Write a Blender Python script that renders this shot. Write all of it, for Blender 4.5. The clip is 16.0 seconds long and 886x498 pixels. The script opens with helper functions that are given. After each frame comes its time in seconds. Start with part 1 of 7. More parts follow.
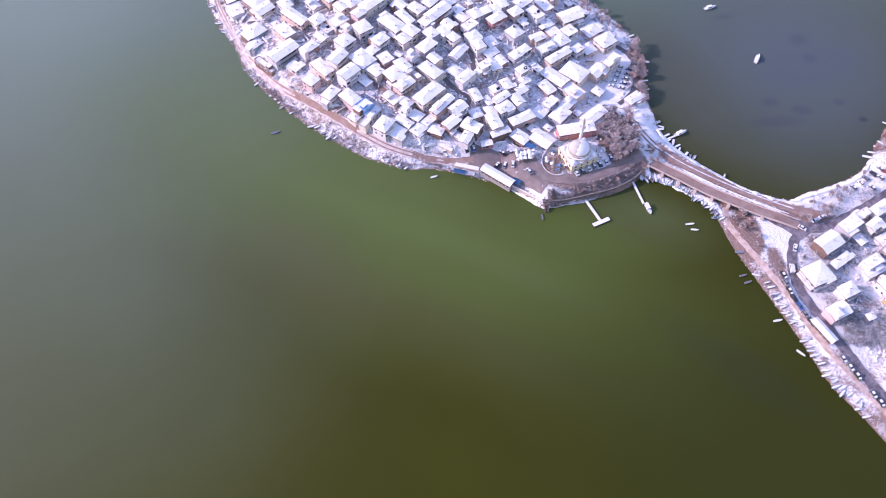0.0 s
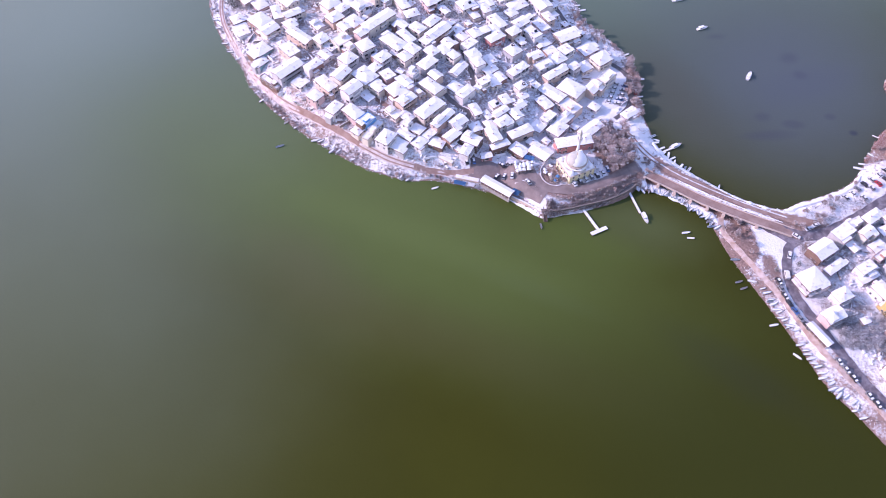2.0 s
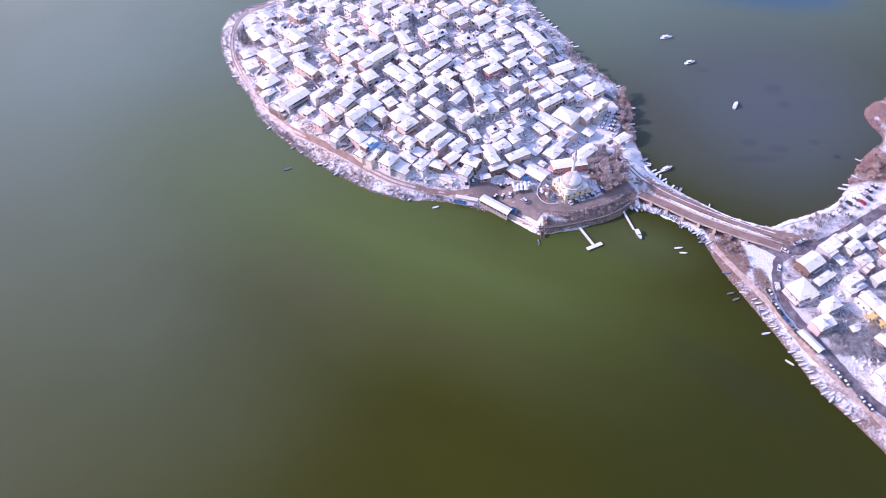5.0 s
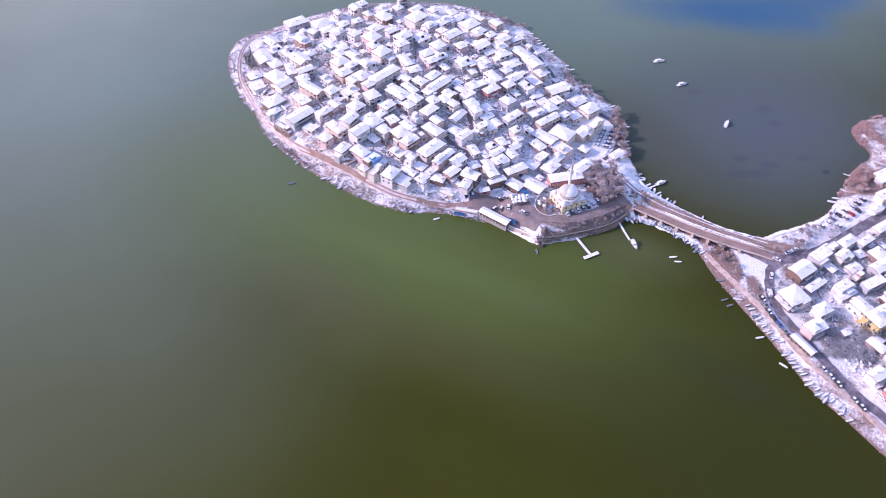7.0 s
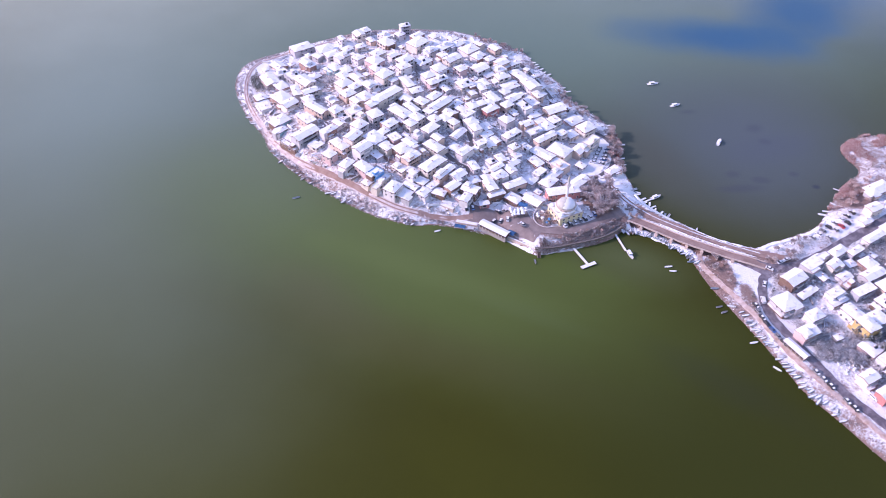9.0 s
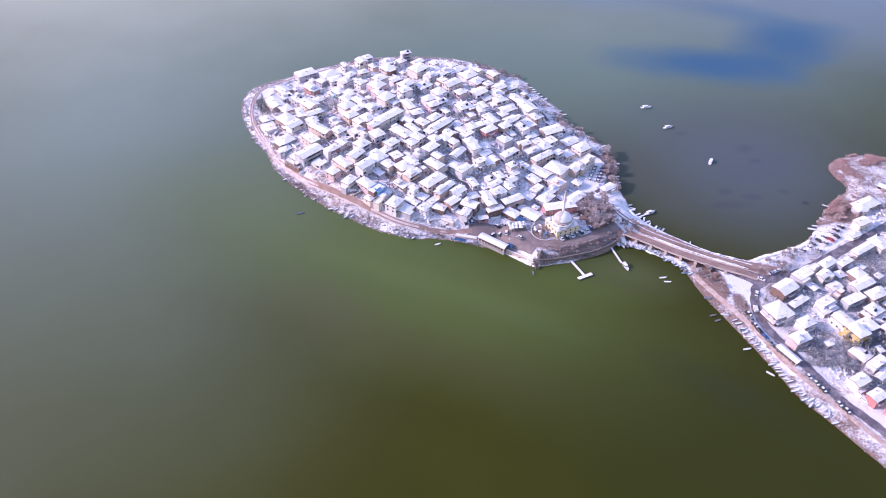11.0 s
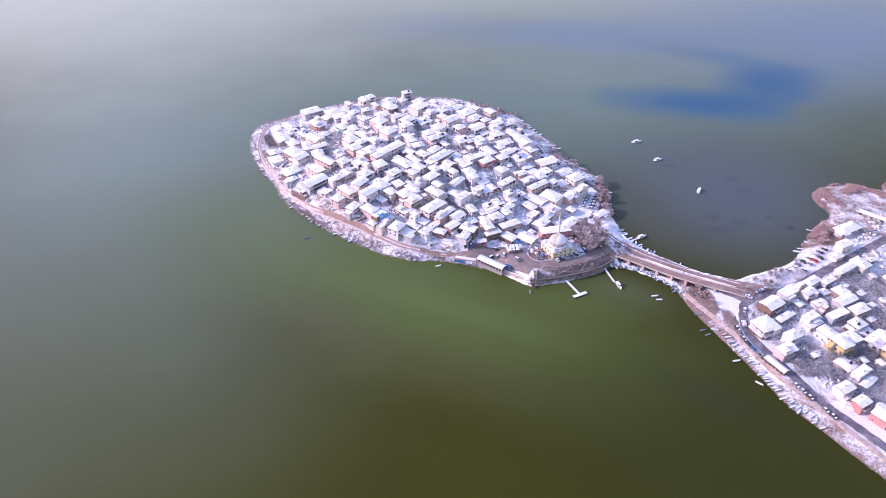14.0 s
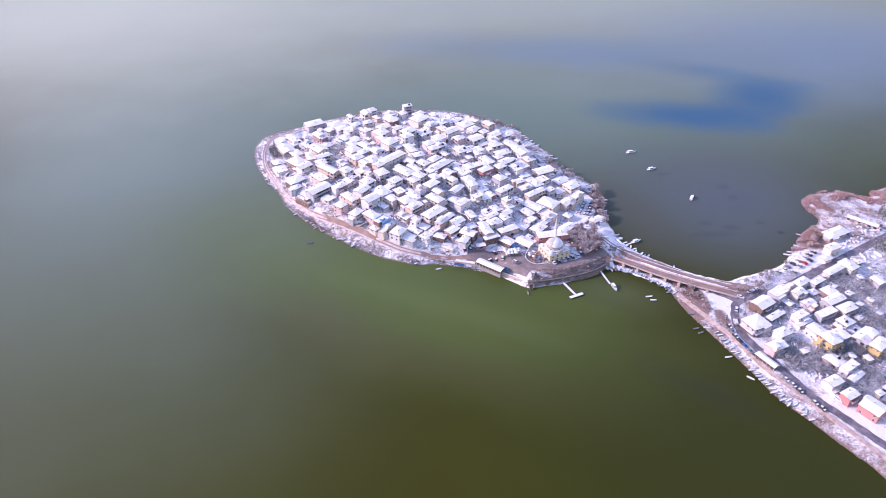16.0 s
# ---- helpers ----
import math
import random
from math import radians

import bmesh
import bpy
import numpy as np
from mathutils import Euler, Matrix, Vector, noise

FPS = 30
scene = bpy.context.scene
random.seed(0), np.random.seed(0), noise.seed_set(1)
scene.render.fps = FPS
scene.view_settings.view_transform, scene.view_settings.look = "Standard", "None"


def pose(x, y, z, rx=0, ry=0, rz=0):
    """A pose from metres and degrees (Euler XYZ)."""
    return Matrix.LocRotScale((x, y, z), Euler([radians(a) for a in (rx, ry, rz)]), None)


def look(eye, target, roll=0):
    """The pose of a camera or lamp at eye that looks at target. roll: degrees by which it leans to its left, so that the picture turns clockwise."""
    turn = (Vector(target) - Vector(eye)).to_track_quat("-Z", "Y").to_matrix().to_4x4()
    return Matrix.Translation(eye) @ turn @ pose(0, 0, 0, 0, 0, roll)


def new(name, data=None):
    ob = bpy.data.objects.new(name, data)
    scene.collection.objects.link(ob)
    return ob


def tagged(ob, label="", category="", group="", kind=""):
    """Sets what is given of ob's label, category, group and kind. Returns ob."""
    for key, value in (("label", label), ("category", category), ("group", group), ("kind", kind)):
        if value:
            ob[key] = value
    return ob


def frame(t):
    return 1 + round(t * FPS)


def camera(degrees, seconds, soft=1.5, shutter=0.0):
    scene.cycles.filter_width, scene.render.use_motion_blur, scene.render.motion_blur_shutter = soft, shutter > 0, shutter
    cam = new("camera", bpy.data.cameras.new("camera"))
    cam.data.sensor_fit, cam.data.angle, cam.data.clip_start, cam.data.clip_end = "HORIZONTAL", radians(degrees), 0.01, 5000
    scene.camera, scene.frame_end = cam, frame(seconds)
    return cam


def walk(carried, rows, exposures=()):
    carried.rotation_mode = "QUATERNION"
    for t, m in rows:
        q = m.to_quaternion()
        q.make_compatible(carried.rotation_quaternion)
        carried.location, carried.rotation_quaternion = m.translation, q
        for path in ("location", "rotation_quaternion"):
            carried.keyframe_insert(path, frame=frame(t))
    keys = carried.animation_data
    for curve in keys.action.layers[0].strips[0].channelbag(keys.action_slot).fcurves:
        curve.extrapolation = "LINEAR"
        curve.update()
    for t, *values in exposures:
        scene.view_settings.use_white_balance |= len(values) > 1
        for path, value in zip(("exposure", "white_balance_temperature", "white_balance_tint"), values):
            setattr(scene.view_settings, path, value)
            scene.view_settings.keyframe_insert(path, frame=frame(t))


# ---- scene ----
TINT = 48
cam = camera(60.6, 16.0, 0.45)
PATH = [
    (0, (1.113, 20.453, 315.393), (-2.549, 177.665, 59.911), -0.64),
    (0.5, (0.957, 16.813, 314.913), (-2.653, 177.001, 61.287), -0.62),
    (1, (0.806, 12.861, 314.333), (-2.726, 176.125, 62.674), -0.60),
    (1.5, (0.591, 8.812, 313.760), (-2.887, 175.214, 64.163), -0.59),
    (2, (0.403, 4.500, 313.019), (-3.022, 174.260, 65.694), -0.57),
    (2.5, (0.305, 0.124, 312.330), (-3.032, 173.175, 67.295), -0.54),
    (3, (0.164, -4.378, 311.585), (-3.126, 172.093, 69.001), -0.53),
    (3.5, (0.046, -8.951, 310.851), (-3.139, 170.951, 70.799), -0.50),
    (4, (-0.128, -13.475, 310.054), (-3.261, 169.746, 72.524), -0.49),
    (6.5, (-0.852, -38.377, 304.800), (-3.533, 161.421, 81.029), -0.28),
    (7, (-1.066, -43.179, 303.979), (-3.705, 159.552, 82.861), -0.28),
    (7.5, (-1.278, -48.009, 303.108), (-3.884, 157.597, 84.660), -0.27),
    (8, (-1.414, -52.681, 302.300), (-3.958, 155.728, 86.525), -0.24),
    (8.5, (-1.571, -57.404, 301.425), (-4.071, 153.832, 88.415), -0.24),
    (9, (-1.769, -62.053, 300.666), (-4.255, 151.845, 90.330), -0.24),
    (11.5, (-3.027, -86.396, 295.349), (-4.733, 141.169, 99.873), -0.06),
    (12, (-3.252, -91.151, 294.531), (-4.872, 138.909, 101.996), -0.05),
    (12.5, (-3.378, -95.784, 293.767), (-4.871, 136.720, 104.189), -0.05),
    (13, (-3.515, -100.370, 293.027), (-4.868, 134.585, 106.495), -0.05),
    (13.5, (-3.718, -104.981, 292.357), (-4.967, 132.270, 108.753), -0.06),
    (14, (-3.950, -109.639, 291.741), (-5.092, 129.591, 110.722), -0.07),
    (14.5, (-4.106, -114.338, 291.128), (-5.105, 126.432, 112.162), -0.08),
    (15, (-4.351, -119.002, 290.571), (-5.239, 123.158, 113.490), -0.10),
    (15.5, (-4.573, -123.804, 290.023), (-5.364, 119.763, 114.881), -0.12),
    (16, (-4.775, -128.545, 289.567), (-5.467, 116.330, 116.259), -0.14),
]
walk(cam, [(t, look(eye, target, roll)) for t, eye, target, roll in PATH], [(0, -0.40, 5800, TINT), (3.0, -0.41, 5780, TINT), (6.5, -0.47, 5740, TINT), (9.0, -0.47, 5740, TINT), (13.0, -0.43, 5820, TINT), (16, -0.43, 5840, TINT)])

# ---- world, sun, exposure ----
SUN_AZ, SUN_EL = 158.0, 24.0          # degrees: direction towards the sun, from +x anticlockwise
world = bpy.data.worlds.new("world")
scene.world = world
world.use_nodes = True
wn = world.node_tree.nodes
sky = wn.new("ShaderNodeTexSky")
sky.sky_type, sky.sun_disc = "NISHITA", False
sky.sun_elevation, sky.sun_rotation = radians(SUN_EL), radians(90.0 - SUN_AZ)
sky.air_density, sky.dust_density, sky.ozone_density = 1.7, 1.0, 1.8
wn["Background"].inputs[1].default_value = 0.33
world.node_tree.links.new(sky.outputs[0], wn["Background"].inputs[0])

sun_data = bpy.data.lights.new("sun", "SUN")
sun_data.energy, sun_data.angle, sun_data.color = 5.6, radians(0.6), (1.0, 0.87, 0.75)
sun = new("sun", sun_data)
to_sun = Vector((math.cos(radians(SUN_EL)) * math.cos(radians(SUN_AZ)), math.cos(radians(SUN_EL)) * math.sin(radians(SUN_AZ)), math.sin(radians(SUN_EL))))
sun.matrix_world = look(tuple(to_sun * 900), (0, 300, 0))


# ---- materials ----
def nodes_of(name):
    m = bpy.data.materials.new(name)
    m.use_nodes = True
    return m, m.node_tree.nodes, m.node_tree.links, m.node_tree.nodes["Principled BSDF"]


def ramp(nodes, stops):
    r = nodes.new("ShaderNodeValToRGB")
    while len(r.color_ramp.elements) < len(stops):
        r.color_ramp.elements.new(0.5)
    for e, (p, c) in zip(r.color_ramp.elements, stops):
        e.position, e.color = p, (*c, 1.0)
    return r


def noise_node(nodes, links, scale, detail=4.0, rough=0.55, coords="Object"):
    tc = nodes.new("ShaderNodeTexCoord")
    n = nodes.new("ShaderNodeTexNoise")
    n.inputs["Scale"].default_value, n.inputs["Detail"].default_value, n.inputs["Roughness"].default_value = scale, detail, rough
    if coords == "World":
        g = nodes.new("ShaderNodeNewGeometry")
        links.new(g.outputs["Position"], n.inputs["Vector"])
    else:
        links.new(tc.outputs[coords], n.inputs["Vector"])
    return n


def mixed(nodes, links, fac, a, b):
    """Mix of two colours, each a colour or a socket, by a socket or a number."""
    mx = nodes.new("ShaderNodeMix")
    mx.data_type = "RGBA"
    for sock, v in ((mx.inputs["Factor"], fac), (mx.inputs["A"], a), (mx.inputs["B"], b)):
        if isinstance(v, (int, float)):
            sock.default_value = v
        elif isinstance(v, tuple):
            sock.default_value = (*v, 1.0)
        else:
            links.new(v, sock)
    return mx.outputs["Result"]


def bumped(nodes, links, bsdf, height, strength, distance):
    b = nodes.new("ShaderNodeBump")
    b.inputs["Strength"].default_value, b.inputs["Distance"].default_value = strength, distance
    links.new(height, b.inputs["Height"])
    links.new(b.outputs[0], bsdf.inputs["Normal"])


def surface(name, a, b, scale=0.6, rough=0.8, fine=6.0, bump=0.15, metal=0.0, vary=0.0, lo=0.35, hi=0.68):
    """Two-tone weathered surface: stains at one scale, grain at another, and a little difference from piece to piece."""
    m, nodes, links, bsdf = nodes_of(name)
    n1 = noise_node(nodes, links, scale, 5.0, 0.6, "World")
    n2 = noise_node(nodes, links, fine, 3.0, 0.6, "World")
    r = ramp(nodes, [(lo, (0, 0, 0)), (hi, (1, 1, 1))])
    links.new(n1.outputs[0], r.inputs[0])
    col = mixed(nodes, links, r.outputs[0], a, b)
    grain = nodes.new("ShaderNodeMapRange")
    grain.inputs["To Min"].default_value, grain.inputs["To Max"].default_value = 0.84, 1.12
    links.new(n2.outputs[0], grain.inputs["Value"])
    hs = nodes.new("ShaderNodeHueSaturation")
    links.new(col, hs.inputs["Color"])
    if vary:
        oi = nodes.new("ShaderNodeObjectInfo")
        mr = nodes.new("ShaderNodeMapRange")
        mr.inputs["To Min"].default_value, mr.inputs["To Max"].default_value = 1.0 - vary, 1.0 + vary
        links.new(oi.outputs["Random"], mr.inputs["Value"])
        mul = nodes.new("ShaderNodeMath")
        mul.operation = "MULTIPLY"
        links.new(mr.outputs[0], mul.inputs[0])
        links.new(grain.outputs[0], mul.inputs[1])
        links.new(mul.outputs[0], hs.inputs["Value"])
    else:
        links.new(grain.outputs[0], hs.inputs["Value"])
    links.new(hs.outputs[0], bsdf.inputs["Base Color"])
    bsdf.inputs["Roughness"].default_value, bsdf.inputs["Metallic"].default_value = rough, metal
    if bump:
        bumped(nodes, links, bsdf, n2.outputs[0], bump, 0.1)
    return m


SNOW = surface("snow", (0.80, 0.81, 0.84), (0.88, 0.88, 0.89), 0.25, 0.75, 2.5, 0.35)


def roof_snow_material():
    """Wind-thinned snow on roofs: white drifts, greyer thin cover, and small patches where tiles show through."""
    m, nodes, links, bsdf = nodes_of("roof_snow")
    drift = noise_node(nodes, links, 0.42, 5.0, 0.6, "World")
    grit = noise_node(nodes, links, 1.5, 6.0, 0.65, "World")
    r1 = ramp(nodes, [(0.30, (0.60, 0.585, 0.60)), (0.46, (0.87, 0.87, 0.885))])
    links.new(drift.outputs[0], r1.inputs[0])
    r2 = ramp(nodes, [(0.62, (0, 0, 0)), (0.72, (0.75, 0.75, 0.75))])
    links.new(grit.outputs[0], r2.inputs[0])
    oi = nodes.new("ShaderNodeObjectInfo")
    worn = nodes.new("ShaderNodeMath")
    worn.operation = "MULTIPLY"
    links.new(r2.outputs[0], worn.inputs[0])
    links.new(oi.outputs["Random"], worn.inputs[1])
    col = mixed(nodes, links, worn.outputs[0], r1.outputs[0], (0.34, 0.25, 0.22))
    links.new(col, bsdf.inputs["Base Color"])
    bsdf.inputs["Roughness"].default_value = 0.75
    bumped(nodes, links, bsdf, grit.outputs[0], 0.45, 0.18)
    return m


ROOF_SNOW = roof_snow_material()
TRODDEN = surface("trodden_snow", (0.78, 0.79, 0.82), (0.42, 0.38, 0.36), 0.5, 0.8, 2.5, 0.3)
TILE = surface("roof_tile", (0.25, 0.14, 0.11), (0.18, 0.11, 0.09), 0.8, 0.8, 5.0, 0.3, vary=0.15)
WALLS = [
    surface("white_render", (0.80, 0.77, 0.75), (0.68, 0.65, 0.64), 0.5, 0.85, vary=0.06),
    surface("cream_render", (0.77, 0.70, 0.59), (0.66, 0.60, 0.52), 0.5, 0.85, vary=0.06),
    surface("yellow_render", (0.64, 0.46, 0.17), (0.55, 0.40, 0.17), 0.5, 0.85),
    surface("apricot_render", (0.70, 0.54, 0.43), (0.60, 0.48, 0.40), 0.5, 0.85, vary=0.08),
    surface("red_render", (0.56, 0.24, 0.22), (0.47, 0.21, 0.20), 0.5, 0.85, vary=0.08),
    surface("pink_render", (0.72, 0.53, 0.50), (0.64, 0.48, 0.46), 0.5, 0.85, vary=0.06),
    surface("blue_render", (0.13, 0.38, 0.72), (0.12, 0.32, 0.60), 0.5, 0.8),
    surface("teal_render", (0.30, 0.52, 0.56), (0.26, 0.44, 0.50), 0.5, 0.85),
    surface("dark_timber", (0.16, 0.10, 0.08), (0.24, 0.16, 0.12), 0.7, 0.8),
    surface("grey_render", (0.52, 0.52, 0.54), (0.42, 0.42, 0.44), 0.5, 0.85, vary=0.08),
]
PALE_YELLOW = surface("pale_yellow_render", (0.74, 0.66, 0.40), (0.66, 0.58, 0.37), 0.5, 0.85)
BRICK = surface("raw_brick", (0.40, 0.25, 0.20), (0.33, 0.22, 0.18), 0.7, 0.9, 5.0, 0.3, vary=0.1)
CONCRETE = surface("concrete", (0.40, 0.38, 0.36), (0.28, 0.27, 0.26), 0.5, 0.85)
STONE = surface("quay_stone", (0.24, 0.20, 0.17), (0.15, 0.13, 0.12), 0.6, 0.9, 2.0, 0.6, vary=0.25)
PARAPET = surface("pale_stone", (0.62, 0.50, 0.42), (0.50, 0.42, 0.37), 0.5, 0.85, vary=0.08)
ASPHALT = surface("wet_asphalt", (0.10, 0.095, 0.10), (0.16, 0.15, 0.15), 0.25, 0.6, 3.0, 0.15)
WET_STREET = surface("slushy_asphalt", (0.13, 0.11, 0.125), (0.34, 0.31, 0.33), 0.3, 0.6, 2.2, 0.2, lo=0.42, hi=0.74)
DIRT = surface("brown_road", (0.26, 0.165, 0.13), (0.37, 0.265, 0.225), 0.22, 0.85, 2.0, 0.3)
SLUSH = surface("brown_slush", (0.66, 0.60, 0.60), (0.38, 0.30, 0.27), 0.35, 0.85, 1.8, 0.3)
TAN = surface("tan_paving", (0.40, 0.28, 0.22), (0.60, 0.50, 0.46), 0.4, 0.85, 3.0, 0.2)
PAVING = surface("plaza_paving", (0.20, 0.155, 0.14), (0.30, 0.24, 0.22), 0.2, 0.8, 2.5, 0.2)
LEAD = surface("dome_lead", (0.40, 0.40, 0.36), (0.52, 0.51, 0.46), 0.6, 0.6, 3.0, 0.1)
PLANK = surface("grey_plank", (0.34, 0.29, 0.25), (0.24, 0.21, 0.19), 1.2, 0.85, 5.0, 0.3, vary=0.15)
BARK = surface("bark", (0.17, 0.12, 0.10), (0.24, 0.18, 0.16), 2.0, 0.9, 6.0, 0.3, vary=0.15)
TWIG = surface("bare_twigs", (0.36, 0.27, 0.25), (0.50, 0.40, 0.38), 0.4, 0.9, 4.0, 0.0, vary=0.2)
FROST_TWIG = surface("frosted_twigs", (0.13, 0.12, 0.125), (0.28, 0.265, 0.27), 0.5, 0.9, 4.0, 0.0, vary=0.2)
RUST_TWIG = surface("rusty_twigs", (0.42, 0.27, 0.22), (0.52, 0.36, 0.31), 0.4, 0.9, 4.0, 0.0, vary=0.2)
NEEDLE = surface("dark_needles", (0.035, 0.06, 0.045), (0.06, 0.09, 0.065), 1.0, 0.8, 5.0, 0.2)
REED = surface("dry_reed", (0.42, 0.21, 0.18), (0.56, 0.35, 0.31), 0.15, 0.9, 1.5, 0.2)
RUBBER = surface("rubber", (0.02, 0.02, 0.02), (0.03, 0.03, 0.03), 2.0, 0.7)
TARP = surface("blue_tarpaulin", (0.07, 0.20, 0.42), (0.10, 0.28, 0.50), 1.0, 0.6, vary=0.15)
HULLS = [
    surface("white_boat_paint", (0.70, 0.71, 0.72), (0.58, 0.60, 0.61), 1.2, 0.5, vary=0.06),
    surface("blue_boat_paint", (0.22, 0.29, 0.36), (0.30, 0.36, 0.41), 1.2, 0.5, vary=0.15),
    surface("teal_boat_paint", (0.26, 0.36, 0.37), (0.34, 0.42, 0.42), 1.2, 0.5, vary=0.15),
    surface("grey_boat_paint", (0.25, 0.25, 0.27), (0.34, 0.34, 0.35), 1.2, 0.6, vary=0.15),
]
CARS = [
    surface("white_car_paint", (0.75, 0.76, 0.78), (0.70, 0.71, 0.73), 2.0, 0.3, bump=0.0),
    surface("black_car_paint", (0.03, 0.03, 0.035), (0.05, 0.05, 0.05), 2.0, 0.3, bump=0.0),
    surface("grey_car_paint", (0.22, 0.23, 0.25), (0.28, 0.29, 0.30), 2.0, 0.3, bump=0.0),
    surface("red_car_paint", (0.50, 0.03, 0.04), (0.42, 0.04, 0.04), 2.0, 0.3, bump=0.0),
    surface("blue_car_paint", (0.05, 0.12, 0.30), (0.06, 0.14, 0.32), 2.0, 0.3, bump=0.0),
]


def glass_material():
    m, nodes, links, bsdf = nodes_of("dark_window_glass")
    n = noise_node(nodes, links, 0.7, 2.0, 0.5, "World")
    r = ramp(nodes, [(0.4, (0.02, 0.025, 0.035)), (0.7, (0.07, 0.08, 0.10))])
    links.new(n.outputs[0], r.inputs[0])
    links.new(r.outputs[0], bsdf.inputs["Base Color"])
    bsdf.inputs["Roughness"].default_value = 0.08
    return m


GLASS = glass_material()


def ground_material():
    """Snow cover with bare soil showing where the 'bare' attribute and the noise allow it; mud at the water's edge and lake bed."""
    m, nodes, links, bsdf = nodes_of("snowy_ground")
    big = noise_node(nodes, links, 0.11, 6.0, 0.62, "World")
    fine = noise_node(nodes, links, 0.9, 5.0, 0.65, "World")
    at = nodes.new("ShaderNodeAttribute")
    at.attribute_name = "bare"
    s = nodes.new("ShaderNodeMath")
    s.operation = "MULTIPLY_ADD"
    links.new(big.outputs[0], s.inputs[0])
    s.inputs[1].default_value = 0.55
    links.new(at.outputs["Fac"], s.inputs[2])
    s2 = nodes.new("ShaderNodeMath")
    s2.operation = "MULTIPLY_ADD"
    links.new(fine.outputs[0], s2.inputs[0])
    s2.inputs[1].default_value = 0.5
    links.new(s.outputs[0], s2.inputs[2])
    r = ramp(nodes, [(0.635, (0, 0, 0)), (0.80, (1, 1, 1))])
    links.new(s2.outputs[0], r.inputs[0])
    soil = ramp(nodes, [(0.3, (0.14, 0.09, 0.07)), (0.55, (0.28, 0.19, 0.16)), (0.8, (0.40, 0.29, 0.25))])
    links.new(fine.outputs[0], soil.inputs[0])
    snow = ramp(nodes, [(0.3, (0.78, 0.79, 0.82)), (0.7, (0.88, 0.88, 0.89))])
    links.new(fine.outputs[0], snow.inputs[0])
    links.new(mixed(nodes, links, r.outputs[0], snow.outputs[0], soil.outputs[0]), bsdf.inputs["Base Color"])
    bsdf.inputs["Roughness"].default_value = 0.85
    bumped(nodes, links, bsdf, fine.outputs[0], 0.8, 0.7)
    return m


def water_material():
    """Murky lake: olive water with tinted ovals, sky sheen and a blue reflection painted into some, fine ripples."""
    m, nodes, links, bsdf = nodes_of("murky_lake_water")
    geo = nodes.new("ShaderNodeNewGeometry")

    def blob(cx, cy, rx, ry, turn, inner, outer, warp=0.35):
        """Soft oval on the water, 1 inside and 0 outside, with a wavering edge."""
        mp = nodes.new("ShaderNodeMapping")
        mp.vector_type = "TEXTURE"
        mp.inputs["Location"].default_value = (cx, cy, 0)
        mp.inputs["Rotation"].default_value = (0, 0, radians(turn))
        mp.inputs["Scale"].default_value = (rx, ry, 1)
        links.new(geo.outputs["Position"], mp.inputs["Vector"])
        ln = nodes.new("ShaderNodeVectorMath")
        ln.operation = "LENGTH"
        links.new(mp.outputs[0], ln.inputs[0])
        wv = nodes.new("ShaderNodeTexNoise")
        wv.inputs["Scale"].default_value, wv.inputs["Detail"].default_value = 0.012, 4.0
        links.new(geo.outputs["Position"], wv.inputs["Vector"])
        ad = nodes.new("ShaderNodeMath")
        ad.operation = "MULTIPLY_ADD"
        links.new(wv.outputs[0], ad.inputs[0])
        ad.inputs[1].default_value = warp * 2
        links.new(ln.outputs["Value"], ad.inputs[2])
        mr = nodes.new("ShaderNodeMapRange")
        mr.interpolation_type = "SMOOTHSTEP"
        for k, v in (("From Min", inner + warp), ("From Max", outer + warp), ("To Min", 1.0), ("To Max", 0.0)):
            mr.inputs[k].default_value = v
        links.new(ad.outputs[0], mr.inputs["Value"])
        return mr.outputs[0]

    streak = noise_node(nodes, links, 0.008, 5.0, 0.55, "World")
    base = ramp(nodes, WATER_BASE)
    links.new(streak.outputs[0], base.inputs[0])
    col = base.outputs[0]
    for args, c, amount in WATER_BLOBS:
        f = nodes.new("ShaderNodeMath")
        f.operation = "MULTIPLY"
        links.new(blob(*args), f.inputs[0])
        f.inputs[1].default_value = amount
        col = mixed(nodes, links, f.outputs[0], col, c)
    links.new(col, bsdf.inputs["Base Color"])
    bsdf.inputs["Roughness"].default_value = 0.40
    bsdf.inputs["Specular IOR Level"].default_value = 0.27
    bsdf.inputs["IOR"].default_value = 1.33
    rip = noise_node(nodes, links, 0.7, 3.0, 0.6, "World")
    bumped(nodes, links, bsdf, rip.outputs[0], 0.25, 0.25)
    return m


WATER_BASE = [(0.35, (0.038, 0.041, 0.0008)), (0.65, (0.047, 0.051, 0.002))]
